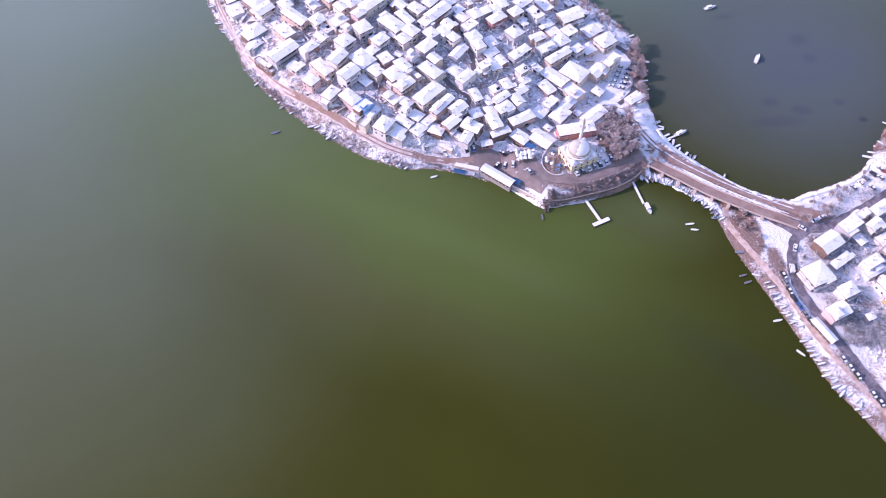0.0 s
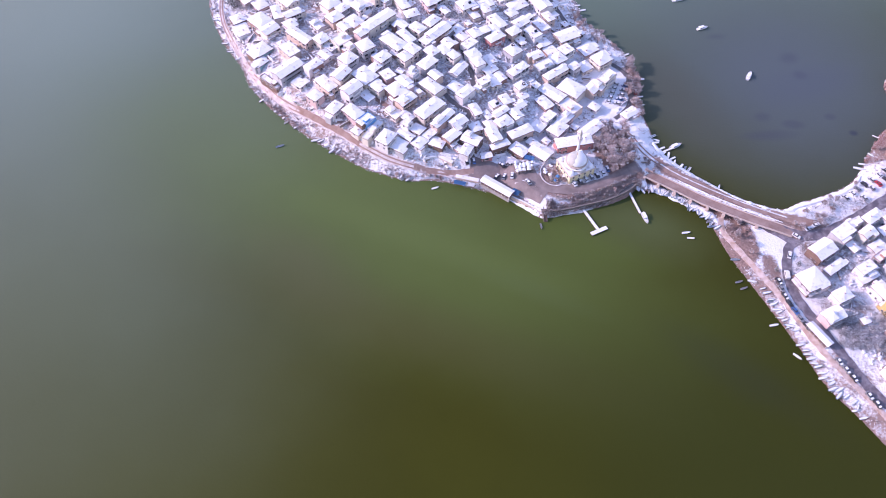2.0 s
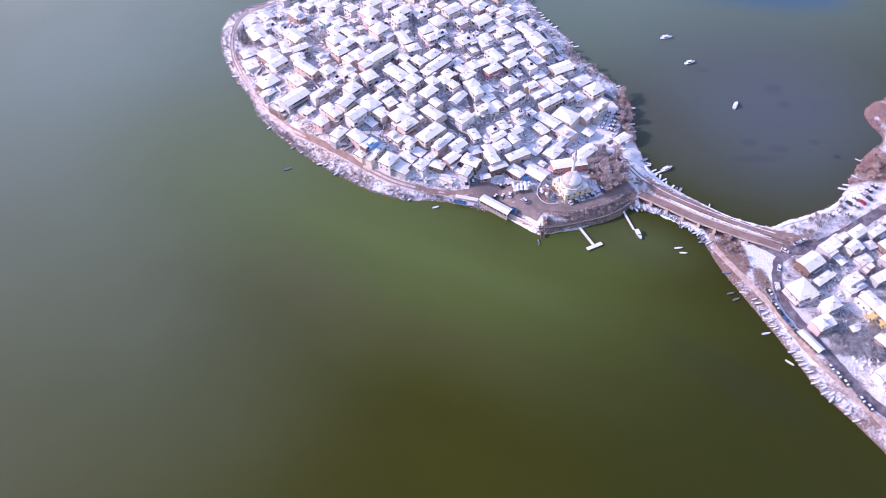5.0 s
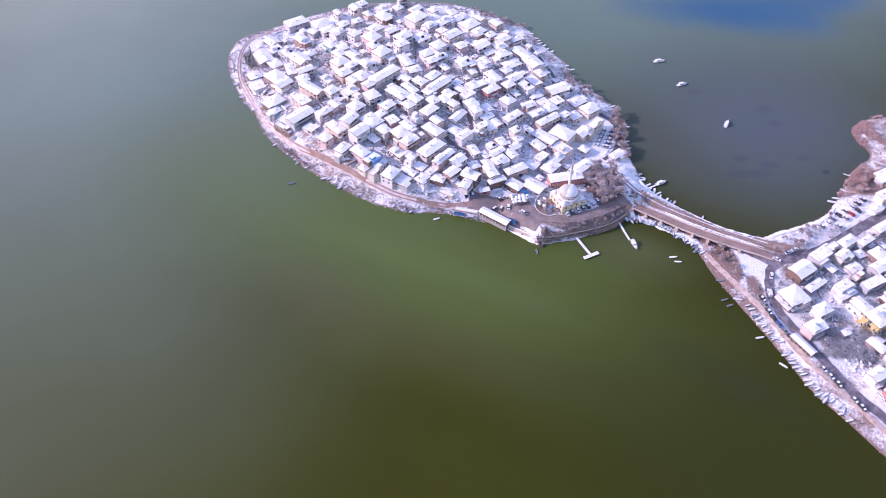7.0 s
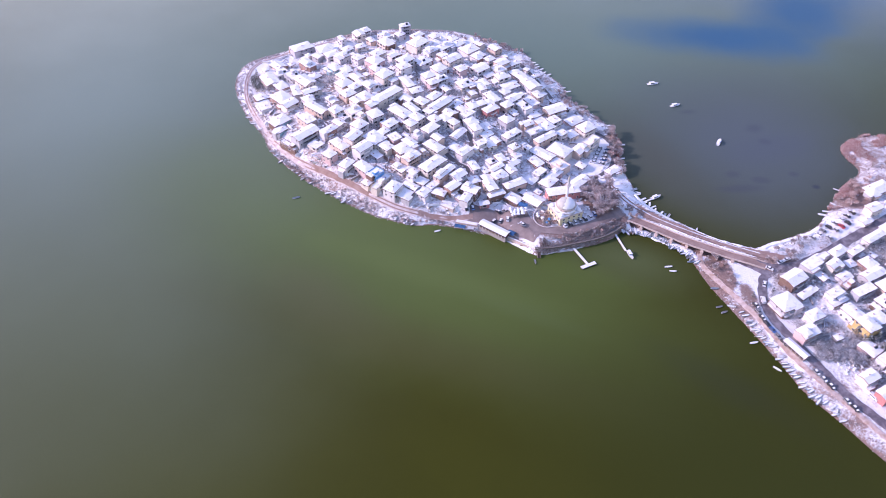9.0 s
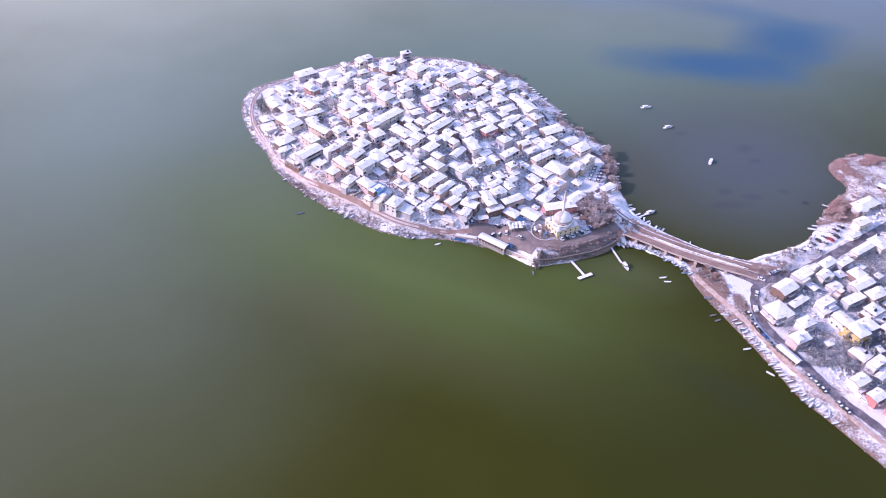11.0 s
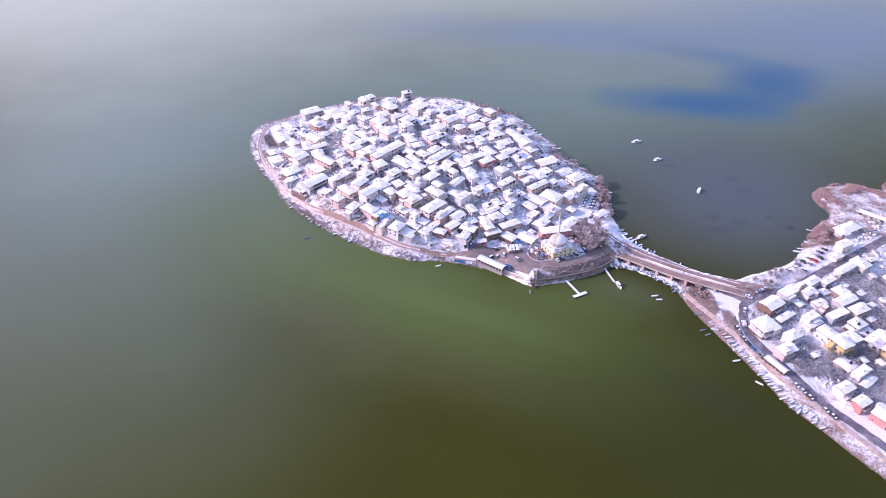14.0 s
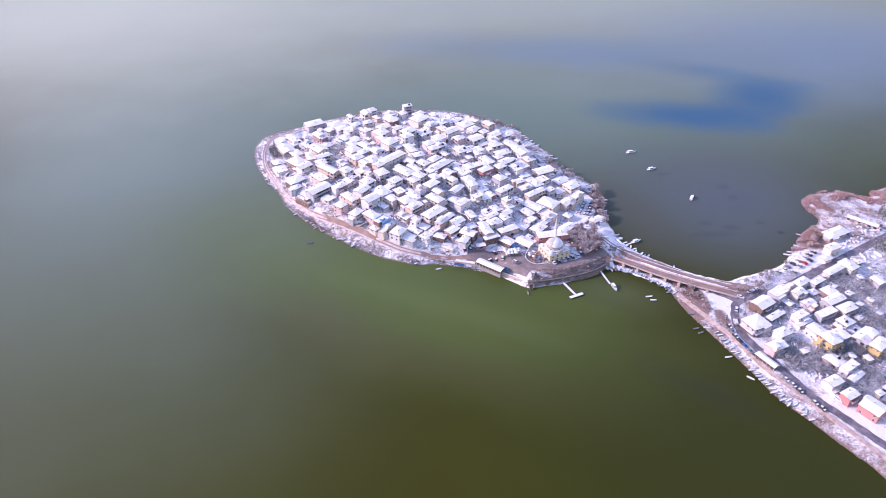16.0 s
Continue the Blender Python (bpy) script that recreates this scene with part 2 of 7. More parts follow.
# oval tints: (centre, half axes, turn, inner and outer edge, waver), colour, amount
WATER_BLOBS = [
    ((-250, 400, 220, 330, 8, 0.0, 1.2, 0.12), (0.174, 0.236, 0.186), 0.95),      # west water, paled by sky sheen painted into the colour
    ((-190, 190, 170, 190, 8, 0.0, 1.2, 0.12), (0.104, 0.126, 0.056), 0.45),
    ((-40, 246, 190, 74, -28, 0.0, 1.3, 0.3), (0.100, 0.145, 0.040), 0.85),      # green shallows along the island's south side
    ((-120, 320, 60, 75, 30, 0.1, 1.25, 0.2), (0.120, 0.165, 0.085), 0.6),
    ((40, 206, 105, 40, -18, 0.0, 1.3, 0.4), (0.078, 0.112, 0.020), 0.6),
    ((70, 225, 50, 14, -24, 0.05, 1.25, 0.5), (0.082, 0.122, 0.022), 0.4),
    ((-30, 178, 125, 22, -18, 0.0, 1.25, 0.5), (0.070, 0.066, 0.020), 0.4),      # brown drift below the green water
    ((-75, 212, 42, 24, -30, 0.0, 1.25, 0.6), (0.092, 0.094, 0.042), 0.5),
    ((-15, 226, 95, 13, -22, 0.1, 1.2, 0.6), (0.110, 0.156, 0.042), 0.35),        # brighter streak along its edge
    ((40, 196, 46, 7, -24, 0.0, 1.25, 0.7), (0.090, 0.128, 0.040), 0.3),
    ((98, 236, 42, 24, -25, 0.0, 1.25, 0.4), (0.088, 0.115, 0.040), 0.7),
    ((70, 500, 420, 190, 0, 0.1, 1.25, 0.12), (0.135, 0.202, 0.155), 0.92),       # grazing sky sheen painted in north of the island
    ((100, 800, 1000, 300, 0, 0.0, 1.2, 0.08), (0.300, 0.360, 0.275), 0.95),      # open lake to the north, haze and sky reflection painted into its pale colour
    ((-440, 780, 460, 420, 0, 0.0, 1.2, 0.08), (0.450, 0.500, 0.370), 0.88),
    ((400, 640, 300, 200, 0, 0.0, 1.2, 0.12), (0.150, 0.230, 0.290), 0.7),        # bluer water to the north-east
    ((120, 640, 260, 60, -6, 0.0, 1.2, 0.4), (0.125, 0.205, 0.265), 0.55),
    ((195, 350, 120, 110, 20, 0.0, 1.25, 0.2), (0.086, 0.110, 0.114), 0.92),      # dark bay behind the causeway
    ((130, 330, 26, 60, 20, 0.0, 1.2, 0.4), (0.075, 0.080, 0.060), 0.5),
    ((212, 484, 90, 40, -4, 0.1, 1.2, 0.55), (0.024, 0.105, 0.190), 0.9),        # blue reflection of open sky painted in, and the arm that bends round it
    ((285, 522, 62, 50, 38, 0.2, 1.15, 0.5), (0.024, 0.105, 0.190), 0.85),
    ((262, 580, 100, 26, -24, 0.0, 1.2, 0.5), (0.060, 0.145, 0.200), 0.6),
    ((175.7, 311.7, 5.5, 4, 10, 0.1, 1.2, 0.8), (0.052, 0.058, 0.078), 0.4),       # weed beds in the bay
    ((192, 306, 6, 3.2, -5, 0.1, 1.2, 0.8), (0.052, 0.058, 0.078), 0.4),
    ((203, 361, 8, 6, 30, 0.1, 1.2, 0.8), (0.052, 0.058, 0.078), 0.4),
    ((206, 346, 5, 4, 0, 0.1, 1.2, 0.8), (0.052, 0.058, 0.078), 0.4),
    ((214.3, 312, 3.2, 2.5, 0, 0.1, 1.2, 0.8), (0.052, 0.058, 0.078), 0.4),
    ((224, 299.5, 2.6, 2.2, 0, 0.1, 1.2, 0.5), (0.030, 0.036, 0.060), 0.7),
    ((174, 297.4, 16, 4, 4, 0.0, 1.2, 0.8), (0.052, 0.058, 0.078), 0.4),
    ((163, 380, 9, 4, 8, 0.0, 1.2, 0.8), (0.052, 0.058, 0.078), 0.4),
    ((210, 340, 42, 16, 20, 0.0, 1.2, 0.8), (0.074, 0.090, 0.112), 0.3),
    ((140, 100, 150, 110, -30, 0.0, 1.2, 0.2), (0.029, 0.036, 0.004), 0.75),
    ((135, 150, 60, 15, -38, 0.0, 1.2, 0.5), (0.030, 0.036, 0.018), 0.3),
]


# ---- ground shape ----
def smooth_line(points, step=2.0, closed=False):
    """Catmull-Rom curve through the points, in steps of about that many metres."""
    p = [np.array(q, float) for q in points]
    n = len(p)
    out = []
    for i in range(n if closed else n - 1):
        if closed:
            a, b, c, d = p[i - 1], p[i], p[(i + 1) % n], p[(i + 2) % n]
        else:
            a, b, c, d = p[max(i - 1, 0)], p[i], p[i + 1], p[min(i + 2, n - 1)]
        k = max(1, int(np.linalg.norm(c - b) / step))
        for j in range(k):
            t = j / k
            out.append(0.5 * ((2 * b) + (c - a) * t + (2 * a - 5 * b + 4 * c - d) * t * t + (3 * b - a - 3 * c + d) * t ** 3))
    if not closed:
        out.append(p[-1])
    return np.array(out)


ISLAND = smooth_line([(-158, 416), (-158, 432), (-153, 444), (-144, 451), (-127, 461), (-111, 472), (-91, 482), (-70, 491), (-44, 495), (-22, 494),
                      (0, 492), (26, 480), (42, 468), (56, 457), (63, 439), (79, 413), (83, 395), (103, 367), (110, 342), (108, 318), (112, 292), (108, 270),
                      (97, 258), (92, 253), (82, 248), (69, 244), (58, 241), (46, 239.5), (33, 250), (13, 258), (-9, 263.5), (-22, 263), (-35, 267), (-49, 273),
                      (-73, 289), (-98, 310), (-118, 333), (-126, 350), (-138, 367), (-148, 386), (-156, 406)], 3.0, True)
MAINLAND = smooth_line([(92, 262), (105, 257), (111, 255), (118, 251), (130, 240), (134, 231), (138, 217), (147, 196), (154, 180), (161, 163), (167, 147),
                        (178, 131), (184, 121), (194, 106), (215, 78), (300, 20), (700, -60), (1100, 100), (900, 380), (500, 420), (330, 362),
                        (305, 346), (294, 349), (284, 353), (271, 352), (261, 346), (253, 338), (253, 327), (256, 315), (246, 304), (237, 296), (227, 283),
                        (220, 273), (210, 262), (193, 254), (181, 250), (171, 245.5), (157, 250), (146, 256), (127, 271), (116, 283), (110, 297), (100, 285)], 3.0, True)
QUAY = smooth_line([(46.5, 241), (58, 242.5), (69, 245.5), (82, 249.5), (92, 255), (98, 260.5), (101, 266)], 2.0)
EMBANK = smooth_line([(100, 289), (105, 281), (112, 273), (119, 266), (132, 257.5), (145, 250), (158, 243), (171, 237.5), (181, 234)], 2.0)
BRIDGE = smooth_line([(97, 270.5), (104, 267), (117, 258.5), (130, 249.7), (143, 242.5), (156, 236), (169, 230.8), (176, 227.5)], 2.0)
PLAZA = smooth_line([(47, 242), (58, 244), (69, 247), (82, 251), (92, 256.5), (98, 263), (96, 274), (80, 283), (60, 282), (44, 276), (36, 266), (38, 254)], 3.0, True)


def inside(px, py, poly):
    x0, y0 = poly[:, 0], poly[:, 1]
    x1, y1 = np.roll(x0, -1), np.roll(y0, -1)
    odd = np.zeros(px.shape, bool)
    for a, b, c, d in zip(x0, y0, x1, y1):
        if b != d:
            odd ^= ((b > py) != (d > py)) & (px < (c - a) * (py - b) / (d - b) + a)
    return odd


def distance(px, py, line, closed=False):
    best = np.full(px.shape, 1e9)
    pts = np.vstack([line, line[:1]]) if closed else line
    for (a, b), (c, d) in zip(pts[:-1], pts[1:]):
        ux, uy = c - a, d - b
        t = np.clip(((px - a) * ux + (py - b) * uy) / (ux * ux + uy * uy + 1e-9), 0, 1)
        best = np.minimum(best, np.hypot(px - a - t * ux, py - b - t * uy))
    return best


def step01(a, b, x):
    t = np.clip((x - a) / (b - a), 0, 1)
    return t * t * (3 - 2 * t)


def signed(px, py, poly):
    return np.where(inside(px, py, poly), 1.0, -1.0) * distance(px, py, poly, True)


def ground_z(px, py):
    """Height of the ground: lake bed, shore, the island's low hill, the raised plaza and the causeway."""
    px, py = np.atleast_1d(np.asarray(px, float)), np.atleast_1d(np.asarray(py, float))
    di, dm = signed(px, py, ISLAND), signed(px, py, MAINLAND)
    d = np.maximum(di, dm)
    z = np.clip(d * 0.22, -4.0, 1.6)
    q = np.maximum(1 - ((px + 35) / 112) ** 2 - ((py - 358) / 108) ** 2, 0)
    z += 12.0 * q ** 0.9 * step01(2, 14, di)
    z = np.where(dm > 8, z + 0.4, z)
    bed = z
    z = np.maximum(z, (3.0 + 2.4 * step01(2.5, 9.0, d)) * step01(-14, -0.5, signed(px, py, PLAZA)) * step01(0.5, 2.0, d))
    z = np.maximum(z, 3.0 * step01(9.0, 5.0, distance(px, py, EMBANK)) * step01(0.0, 4.5, d) * step01(-2.0, 0.5, (px - 140) * 0.55 + (py - 244.5) * 0.84))
    south = (px - 140) * 0.51 + (py - 244.5) * 0.86
    z = np.where((south < -0.8) & (distance(px, py, BRIDGE) < 11) & (px > 103) & (px < 150) & (di < 1), np.minimum(z, 0.55), z)
    return np.where(d > 0, z, bed)



# ---- building helpers ----
def finish(bm, name, material, smooth=False):
    me = bpy.data.meshes.new(name)
    bm.normal_update()
    bm.to_mesh(me)
    bm.free()
    for m in (material if isinstance(material, (list, tuple)) else [material]):
        me.materials.append(m)
    if smooth:
        me.polygons.foreach_set("use_smooth", [True] * len(me.polygons))
    return me


def part(name, bm, material, parent, label="", smooth=False):
    """Links a bmesh as one mesh object under a thing or a part."""
    ob = new(name, bm if isinstance(bm, bpy.types.Mesh) else finish(bm, name, material, smooth))
    ob.parent = parent
    return tagged(ob, label)


def thing(name, m, label, category, group="", kind=""):
    ob = new(name)
    ob.empty_display_size = 0.5
    ob.matrix_world = m
    return tagged(ob, label, category, group, kind)


def box(bm, x0, x1, y0, y1, z0, z1, slot=0):
    v = [bm.verts.new(c) for c in ((x0, y0, z0), (x1, y0, z0), (x1, y1, z0), (x0, y1, z0), (x0, y0, z1), (x1, y0, z1), (x1, y1, z1), (x0, y1, z1))]
    for f in ((3, 2, 1, 0), (4, 5, 6, 7), (0, 1, 5, 4), (1, 2, 6, 5), (2, 3, 7, 6), (3, 0, 4, 7)):
        bm.faces.new([v[i] for i in f]).material_index = slot
    return v


def lathe(bm, profile, segments=24, slot=0, scallop=0.0, lobes=8):
    """Surface of revolution round z through (radius, height) pairs."""
    rings = []
    for r, z in profile:
        ring = []
        for i in range(segments):
            a = 2 * math.pi * i / segments
            rr = r * (1 + scallop * abs(math.sin(a * lobes / 2)))
            ring.append(bm.verts.new((rr * math.cos(a), rr * math.sin(a), z)))
        rings.append(ring)
    for a, b in zip(rings[:-1], rings[1:]):
        for i in range(segments):
            bm.faces.new((a[i], a[(i + 1) % segments], b[(i + 1) % segments], b[i])).material_index = slot
    for ring, flip in ((rings[0], True), (rings[-1], False)):
        bm.faces.new(ring[::-1] if flip else ring).material_index = slot


def tube(bm, a, b, ra, rb, sides=5, slot=0):
    a, b = Vector(a), Vector(b)
    q = (b - a).to_track_quat("Z", "Y")
    rings = []
    for c, r in ((a, ra), (b, rb)):
        rings.append([bm.verts.new(c + q @ Vector((r * math.cos(2 * math.pi * i / sides), r * math.sin(2 * math.pi * i / sides), 0))) for i in range(sides)])
    for i in range(sides):
        bm.faces.new((rings[0][i], rings[0][(i + 1) % sides], rings[1][(i + 1) % sides], rings[1][i])).material_index = slot
    bm.faces.new(rings[0][::-1]).material_index = slot
    bm.faces.new(rings[1]).material_index = slot


# ---- ground and water ----
CELL = 1.6
XS = np.arange(-176, 346, CELL)
YS = np.arange(60, 512, CELL)
GX, GY = np.meshgrid(XS, YS)
GZ = ground_z(GX.ravel(), GY.ravel()).reshape(GX.shape)
SHORE = np.maximum(signed(GX.ravel(), GY.ravel(), ISLAND), signed(GX.ravel(), GY.ravel(), MAINLAND)).reshape(GX.shape)


def sample(grid, x, y):
    fx, fy = np.clip((np.asarray(x, float) - XS[0]) / CELL, 0, len(XS) - 1.001), np.clip((np.asarray(y, float) - YS[0]) / CELL, 0, len(YS) - 1.001)
    i, j = fx.astype(int), fy.astype(int)
    u, v = fx - i, fy - j
    return grid[j, i] * (1 - u) * (1 - v) + grid[j, i + 1] * u * (1 - v) + grid[j + 1, i] * (1 - u) * v + grid[j + 1, i + 1] * u * v


def gz(x, y):
    return float(sample(GZ, x, y))


def shore_d(x, y):
    return float(sample(SHORE, x, y))


def build_ground():
    far_x = np.array([346.0, 380, 440, 540, 700, 950, 1400, 2400])
    near_x = -176 - np.array([2400.0, 1400, 700, 300, 120, 40, 12])
    xs = np.concatenate([near_x, XS, far_x[1:]])
    near_y = 60 - np.array([2400.0, 1400, 700, 300, 120, 40, 12])
    far_y = 512 + np.array([12.0, 40, 120, 300, 700, 1400, 2400])
    ys = np.concatenate([near_y, YS, far_y])
    gx, gy = np.meshgrid(xs, ys)
    z = np.full(gx.shape, -4.0)
    jx, jy = len(near_x), len(near_y)
    core = (slice(jy, jy + len(YS)), slice(jx, jx + len(XS)))
    rim = np.ones(gx.shape, bool)
    rim[core] = False
    z[rim] = ground_z(gx[rim], gy[rim])
    z[core] = GZ
    rng = np.random.default_rng(3)
    z[core] += np.where(SHORE > 1, rng.normal(0, 0.07, GZ.shape), 0)
    ny, nx = gx.shape
    idx = np.arange(nx * ny).reshape(ny, nx)
    faces = np.stack([idx[:-1, :-1], idx[:-1, 1:], idx[1:, 1:], idx[1:, :-1]], -1).reshape(-1, 4)
    me = bpy.data.meshes.new("ground")
    me.from_pydata(np.stack([gx, gy, z], -1).reshape(-1, 3).tolist(), [], faces.tolist())
    bare = np.zeros(gx.shape)
    b = 0.12 * step01(1.6, 0.2, SHORE) + 0.06 * step01(9, 2, SHORE) + 0.03 + (0.01 + 0.07 * step01(105, 135, GX)) * step01(14, 4, SHORE)
    for cx, cy, rx, ry, amount in BARE_SPOTS:
        b = np.maximum(b, amount * step01(1.25, 0.7, np.hypot((GX - cx) / rx, (GY - cy) / ry)))
    b = np.maximum(b, 0.34 * step01(4.6, 2.8, distance(GX, GY, EMBANK)) * step01(104, 112, GX))
    b *= 1 - 0.9 * step01(1.2, 0.8, np.hypot((GX - 196) / 42, (GY - 257) / 13 - (GX - 196) / 42 * 0.75))
    # soil tone under the deck paints in the shade of the bridge openings
    b = np.where((distance(GX, GY, BRIDGE) < 4.4) & ((GX - 140) * 0.51 + (GY - 244.5) * 0.86 < -0.4) & (GX > 103) & (GX < 150), 0.6, b)
    bare[core] = b
    bare[z < 0.0] = 0.7
    at = me.attributes.new("bare", "FLOAT", "POINT")
    at.data.foreach_set("value", bare.ravel().astype(np.float32))
    me.materials.append(ground_material())
    me.polygons.foreach_set("use_smooth", [True] * len(me.polygons))
    return tagged(new("ground", me), "snow-covered ground with brown soil showing along the lake shore", "ground", kind="structure")


# oval stretches of bare soil: centre, half axes, how bare
# (88, 285) is set barer to paint in the shade under dense trees
BARE_SPOTS = [(80, 252, 36, 7, 0.35), (88, 285, 12, 17, 0.55), (92, 266, 10, 9, 0.40), (145, 223, 8.5, 16, 0.40), (156, 205, 5, 12, 0.30), (180, 233, 16, 4, 0.26), (106, 334, 4.5, 22, 0.45), (240, 292, 16, 16, 0.34),
              (275, 346, 34, 11, 0.24), (52, 264, 10, 9, 0.22), (-92, 308, 14, 8, 0.14), (-5, 270, 20, 5, 0.14), (152, 190, 9, 30, 0.22), (190, 118, 12, 18, 0.20), (178, 140, 11, 28, 0.20), (214, 200, 52, 66, 0.16), (268, 262, 46, 30, 0.14),
              (285, 310, 50, 34, 0.2), (212, 258, 28, 12, 0.10), (-35, 365, 115, 105, 0.19), (197, 104, 8, 12, 0.24), (40, 256, 14, 8, 0.2)]
build_ground()

bm = bmesh.new()
v = [bm.verts.new(c) for c in ((-2600, -2400, 0), (2700, -2400, 0), (2700, 2900, 0), (-2600, 2900, 0))]
bm.faces.new(v)
tagged(new("water", finish(bm, "water", water_material())), "murky olive-green lake water, its bluish sheen partly painted into the colour", "lake", kind="structure")


ROAD_POINTS = []


def on_road(x, y, margin):
    p = np.concatenate(ROAD_POINTS)
    return bool((np.hypot(p[:, 0] - x, p[:, 1] - y) < p[:, 2] + margin).any())


def ribbon(name, points, width, material, label, category, lift=0.22, flat=None, kind="structure", closed_ends=True):
    """A road strip laid over the ground, with its own thickness."""
    line = smooth_line(points, 2.0)
    ROAD_POINTS.append(np.column_stack([line, np.full(len(line), width / 2)]))
    t = np.gradient(line, axis=0)
    t /= np.linalg.norm(t, axis=1)[:, None]
    nrm = np.stack([-t[:, 1], t[:, 0]], 1)
    k = max(3, int(width / 2) + 1)
    bm = bmesh.new()
    rows = []
    for i, (p, q) in enumerate(zip(line, nrm)):
        row = []
        for j in range(k):
            s = (j / (k - 1) - 0.5) * width
            if j in (0, k - 1):
                s += min(0.22, 0.06 * width) * math.sin(i * 1.7 + j) * (flat is None)
            x, y = p + q * s
            z = (gz(x, y) if flat is None else flat) + lift
            row.append((x, y, z))
        top = [bm.verts.new(c) for c in row]
        low = [bm.verts.new((row[e][0], row[e][1], row[e][2] - 0.6)) for e in (0, k - 1)]
        rows.append((top, low))
    for (a, la), (b, lb) in zip(rows[:-1], rows[1:]):
        for j in range(k - 1):
            bm.faces.new((a[j + 1], a[j], b[j], b[j + 1]))
        bm.faces.new((a[0], la[0], lb[0], b[0]))
        bm.faces.new((la[1], a[-1], b[-1], lb[1]))
    return tagged(new(name, finish(bm, name, material)), label, category, kind=kind)


SHORE_ROAD = [(15, 268), (0, 267), (-11, 268.5), (-23, 271), (-36, 276), (-48, 283), (-61, 292), (-75, 302), (-88, 311), (-99, 320), (-110, 332), (-118, 342), (-127, 357), (-137, 375),
              (-144, 390), (-148, 405), (-149.5, 420), (-148, 433), (-142, 443), (-125, 455), (-102, 468), (-78, 480), (-43, 486), (-17, 485)]
ribbon("road_shore", SHORE_ROAD, 3.2, SLUSH, "narrow shore road covered in pinkish-brown slush", "road", 0.20)
LINE = smooth_line(SHORE_ROAD, 6.0)
TURN = np.gradient(LINE, axis=0)
TURN /= np.linalg.norm(TURN, axis=1)[:, None]
for off in (-0.8, 0.8):
    ribbon("wheel_rut", (LINE + np.stack([-TURN[:, 1], TURN[:, 0]], 1) * off).tolist(), 0.55, DIRT, "dark wet wheel rut in the slush of the shore road", "wheel rut", 0.225)
ribbon("road_mud", [(-50, 284.4), (-61, 292.2), (-75, 302), (-88, 311.4)], 2.6, DIRT, "bare muddy stretch of the shore road", "road", 0.215)
ribbon("road_mud", [(12, 268), (0, 267.2), (-11, 268.6), (-20, 270.4)], 2.8, DIRT, "bare muddy stretch of the shore road", "road", 0.215)
ribbon("road_east_shore", [(49, 442), (58, 424), (65, 406), (71, 390), (77, 379)], 3.0, ASPHALT, "narrow dark lane along the island's far shore", "road", 0.2)
ribbon("road_plaza", [(12, 269), (24, 268.5), (36, 268), (43, 262), (47, 257), (56, 253.6), (70, 255), (84, 260.5), (93, 266.5), (99, 270)], 6.0, PAVING, "grey-brown paved square and drive round the mosque", "road", 0.24)
ribbon("square", [(10, 270.5), (24, 267), (34, 265.5), (44, 268)], 12.0, PAVING, "grey-brown paved village square by the lake", "pavement", 0.2)
ribbon("square", [(27, 260.5), (35, 256.5), (42, 252.5), (48, 248.5)], 7.5, PAVING, "grey-brown paved corner of the square above the lake wall", "pavement", 0.18)
ribbon("road_bay", [(111, 274), (114, 271.4), (119, 266.8), (132, 258.0), (145, 250.4), (158, 243.6), (171, 237.8), (183, 234)], 4.6, DIRT,
       "muddy brown track along the top of the causeway", "road", 0.22)
for off in (-1.0, 1.0):
    ribbon("wheel_rut", [(96 + off, 301), (100.5 + off, 289.5 + 0.3 * off), (106 + off, 280 + 0.6 * off), (112.5 + 0.7 * off, 272.8 + 0.7 * off)], 0.7, DIRT, "dark wheel rut pressed into the snowy beach", "wheel rut", 0.16)
# snow left between the ruts
ribbon("slush_strip", [(112, 273.4), (119, 267), (132, 258.2), (145, 250.6), (158, 243.8), (171, 238)], 0.8, TRODDEN, "dirty snow between the wheel tracks of the causeway", "snow", 0.27)
ribbon("road_mainland", [(178, 227.5), (168.9, 221.4), (165.6, 214), (163.6, 207), (163.2, 199), (164.6, 191), (167.6, 183.5), (171.6, 174.5), (175.6, 165.5), (179.9, 156.1), (184.9, 144.9), (192.7, 134.2), (200.3, 123.0), (212.5, 105.1)], 4.7, WET_STREET,
       "wet grey-purple street along the mainland shore, slush at its edges", "road", 0.22)
ribbon("road_inland", [(166, 231), (174, 227.5), (183, 227.8), (192, 231), (207, 239), (226, 251), (255, 269), (290, 291), (340, 318)], 5.6, WET_STREET, "wet grey-purple road leading inland", "road", 0.26)
ribbon("road_junction", [(149, 239.5), (157, 235), (164.9, 229.6), (171, 224.5)], 6.0, WET_STREET, "grey-purple wet asphalt where the bridge meets the shore street", "road", 0.30, flat=None)
ribbon("promenade", [(138.5, 240), (138, 230), (144.5, 216), (150.5, 205), (159, 188), (166, 170), (174.5, 154), (183, 140), (193, 124), (203, 108), (220, 86)], 2.7, TAN,
       "tan paved promenade above the boat beach", "pavement", 0.24)
ribbon("car_park", [(89.5, 318), (92.5, 325), (96, 334), (98.5, 343)], 9.0, SNOW, "snow-covered car park in the shade of the houses", "car park", 0.2)
ribbon("road_yard", [(92, 308), (99, 315), (103.4, 325), (104.6, 336), (101.5, 346), (94, 354)], 2.6, ASPHALT, "dark wet lane bending round the snowy car park", "lane", 0.2)
ribbon("lane", [(177.5, 206), (181.5, 202.8), (187, 199.9), (193, 195.4), (197.8, 192.2)], 3.0, TRODDEN, "trodden snowy lane curving between mainland houses", "lane", 0.2)
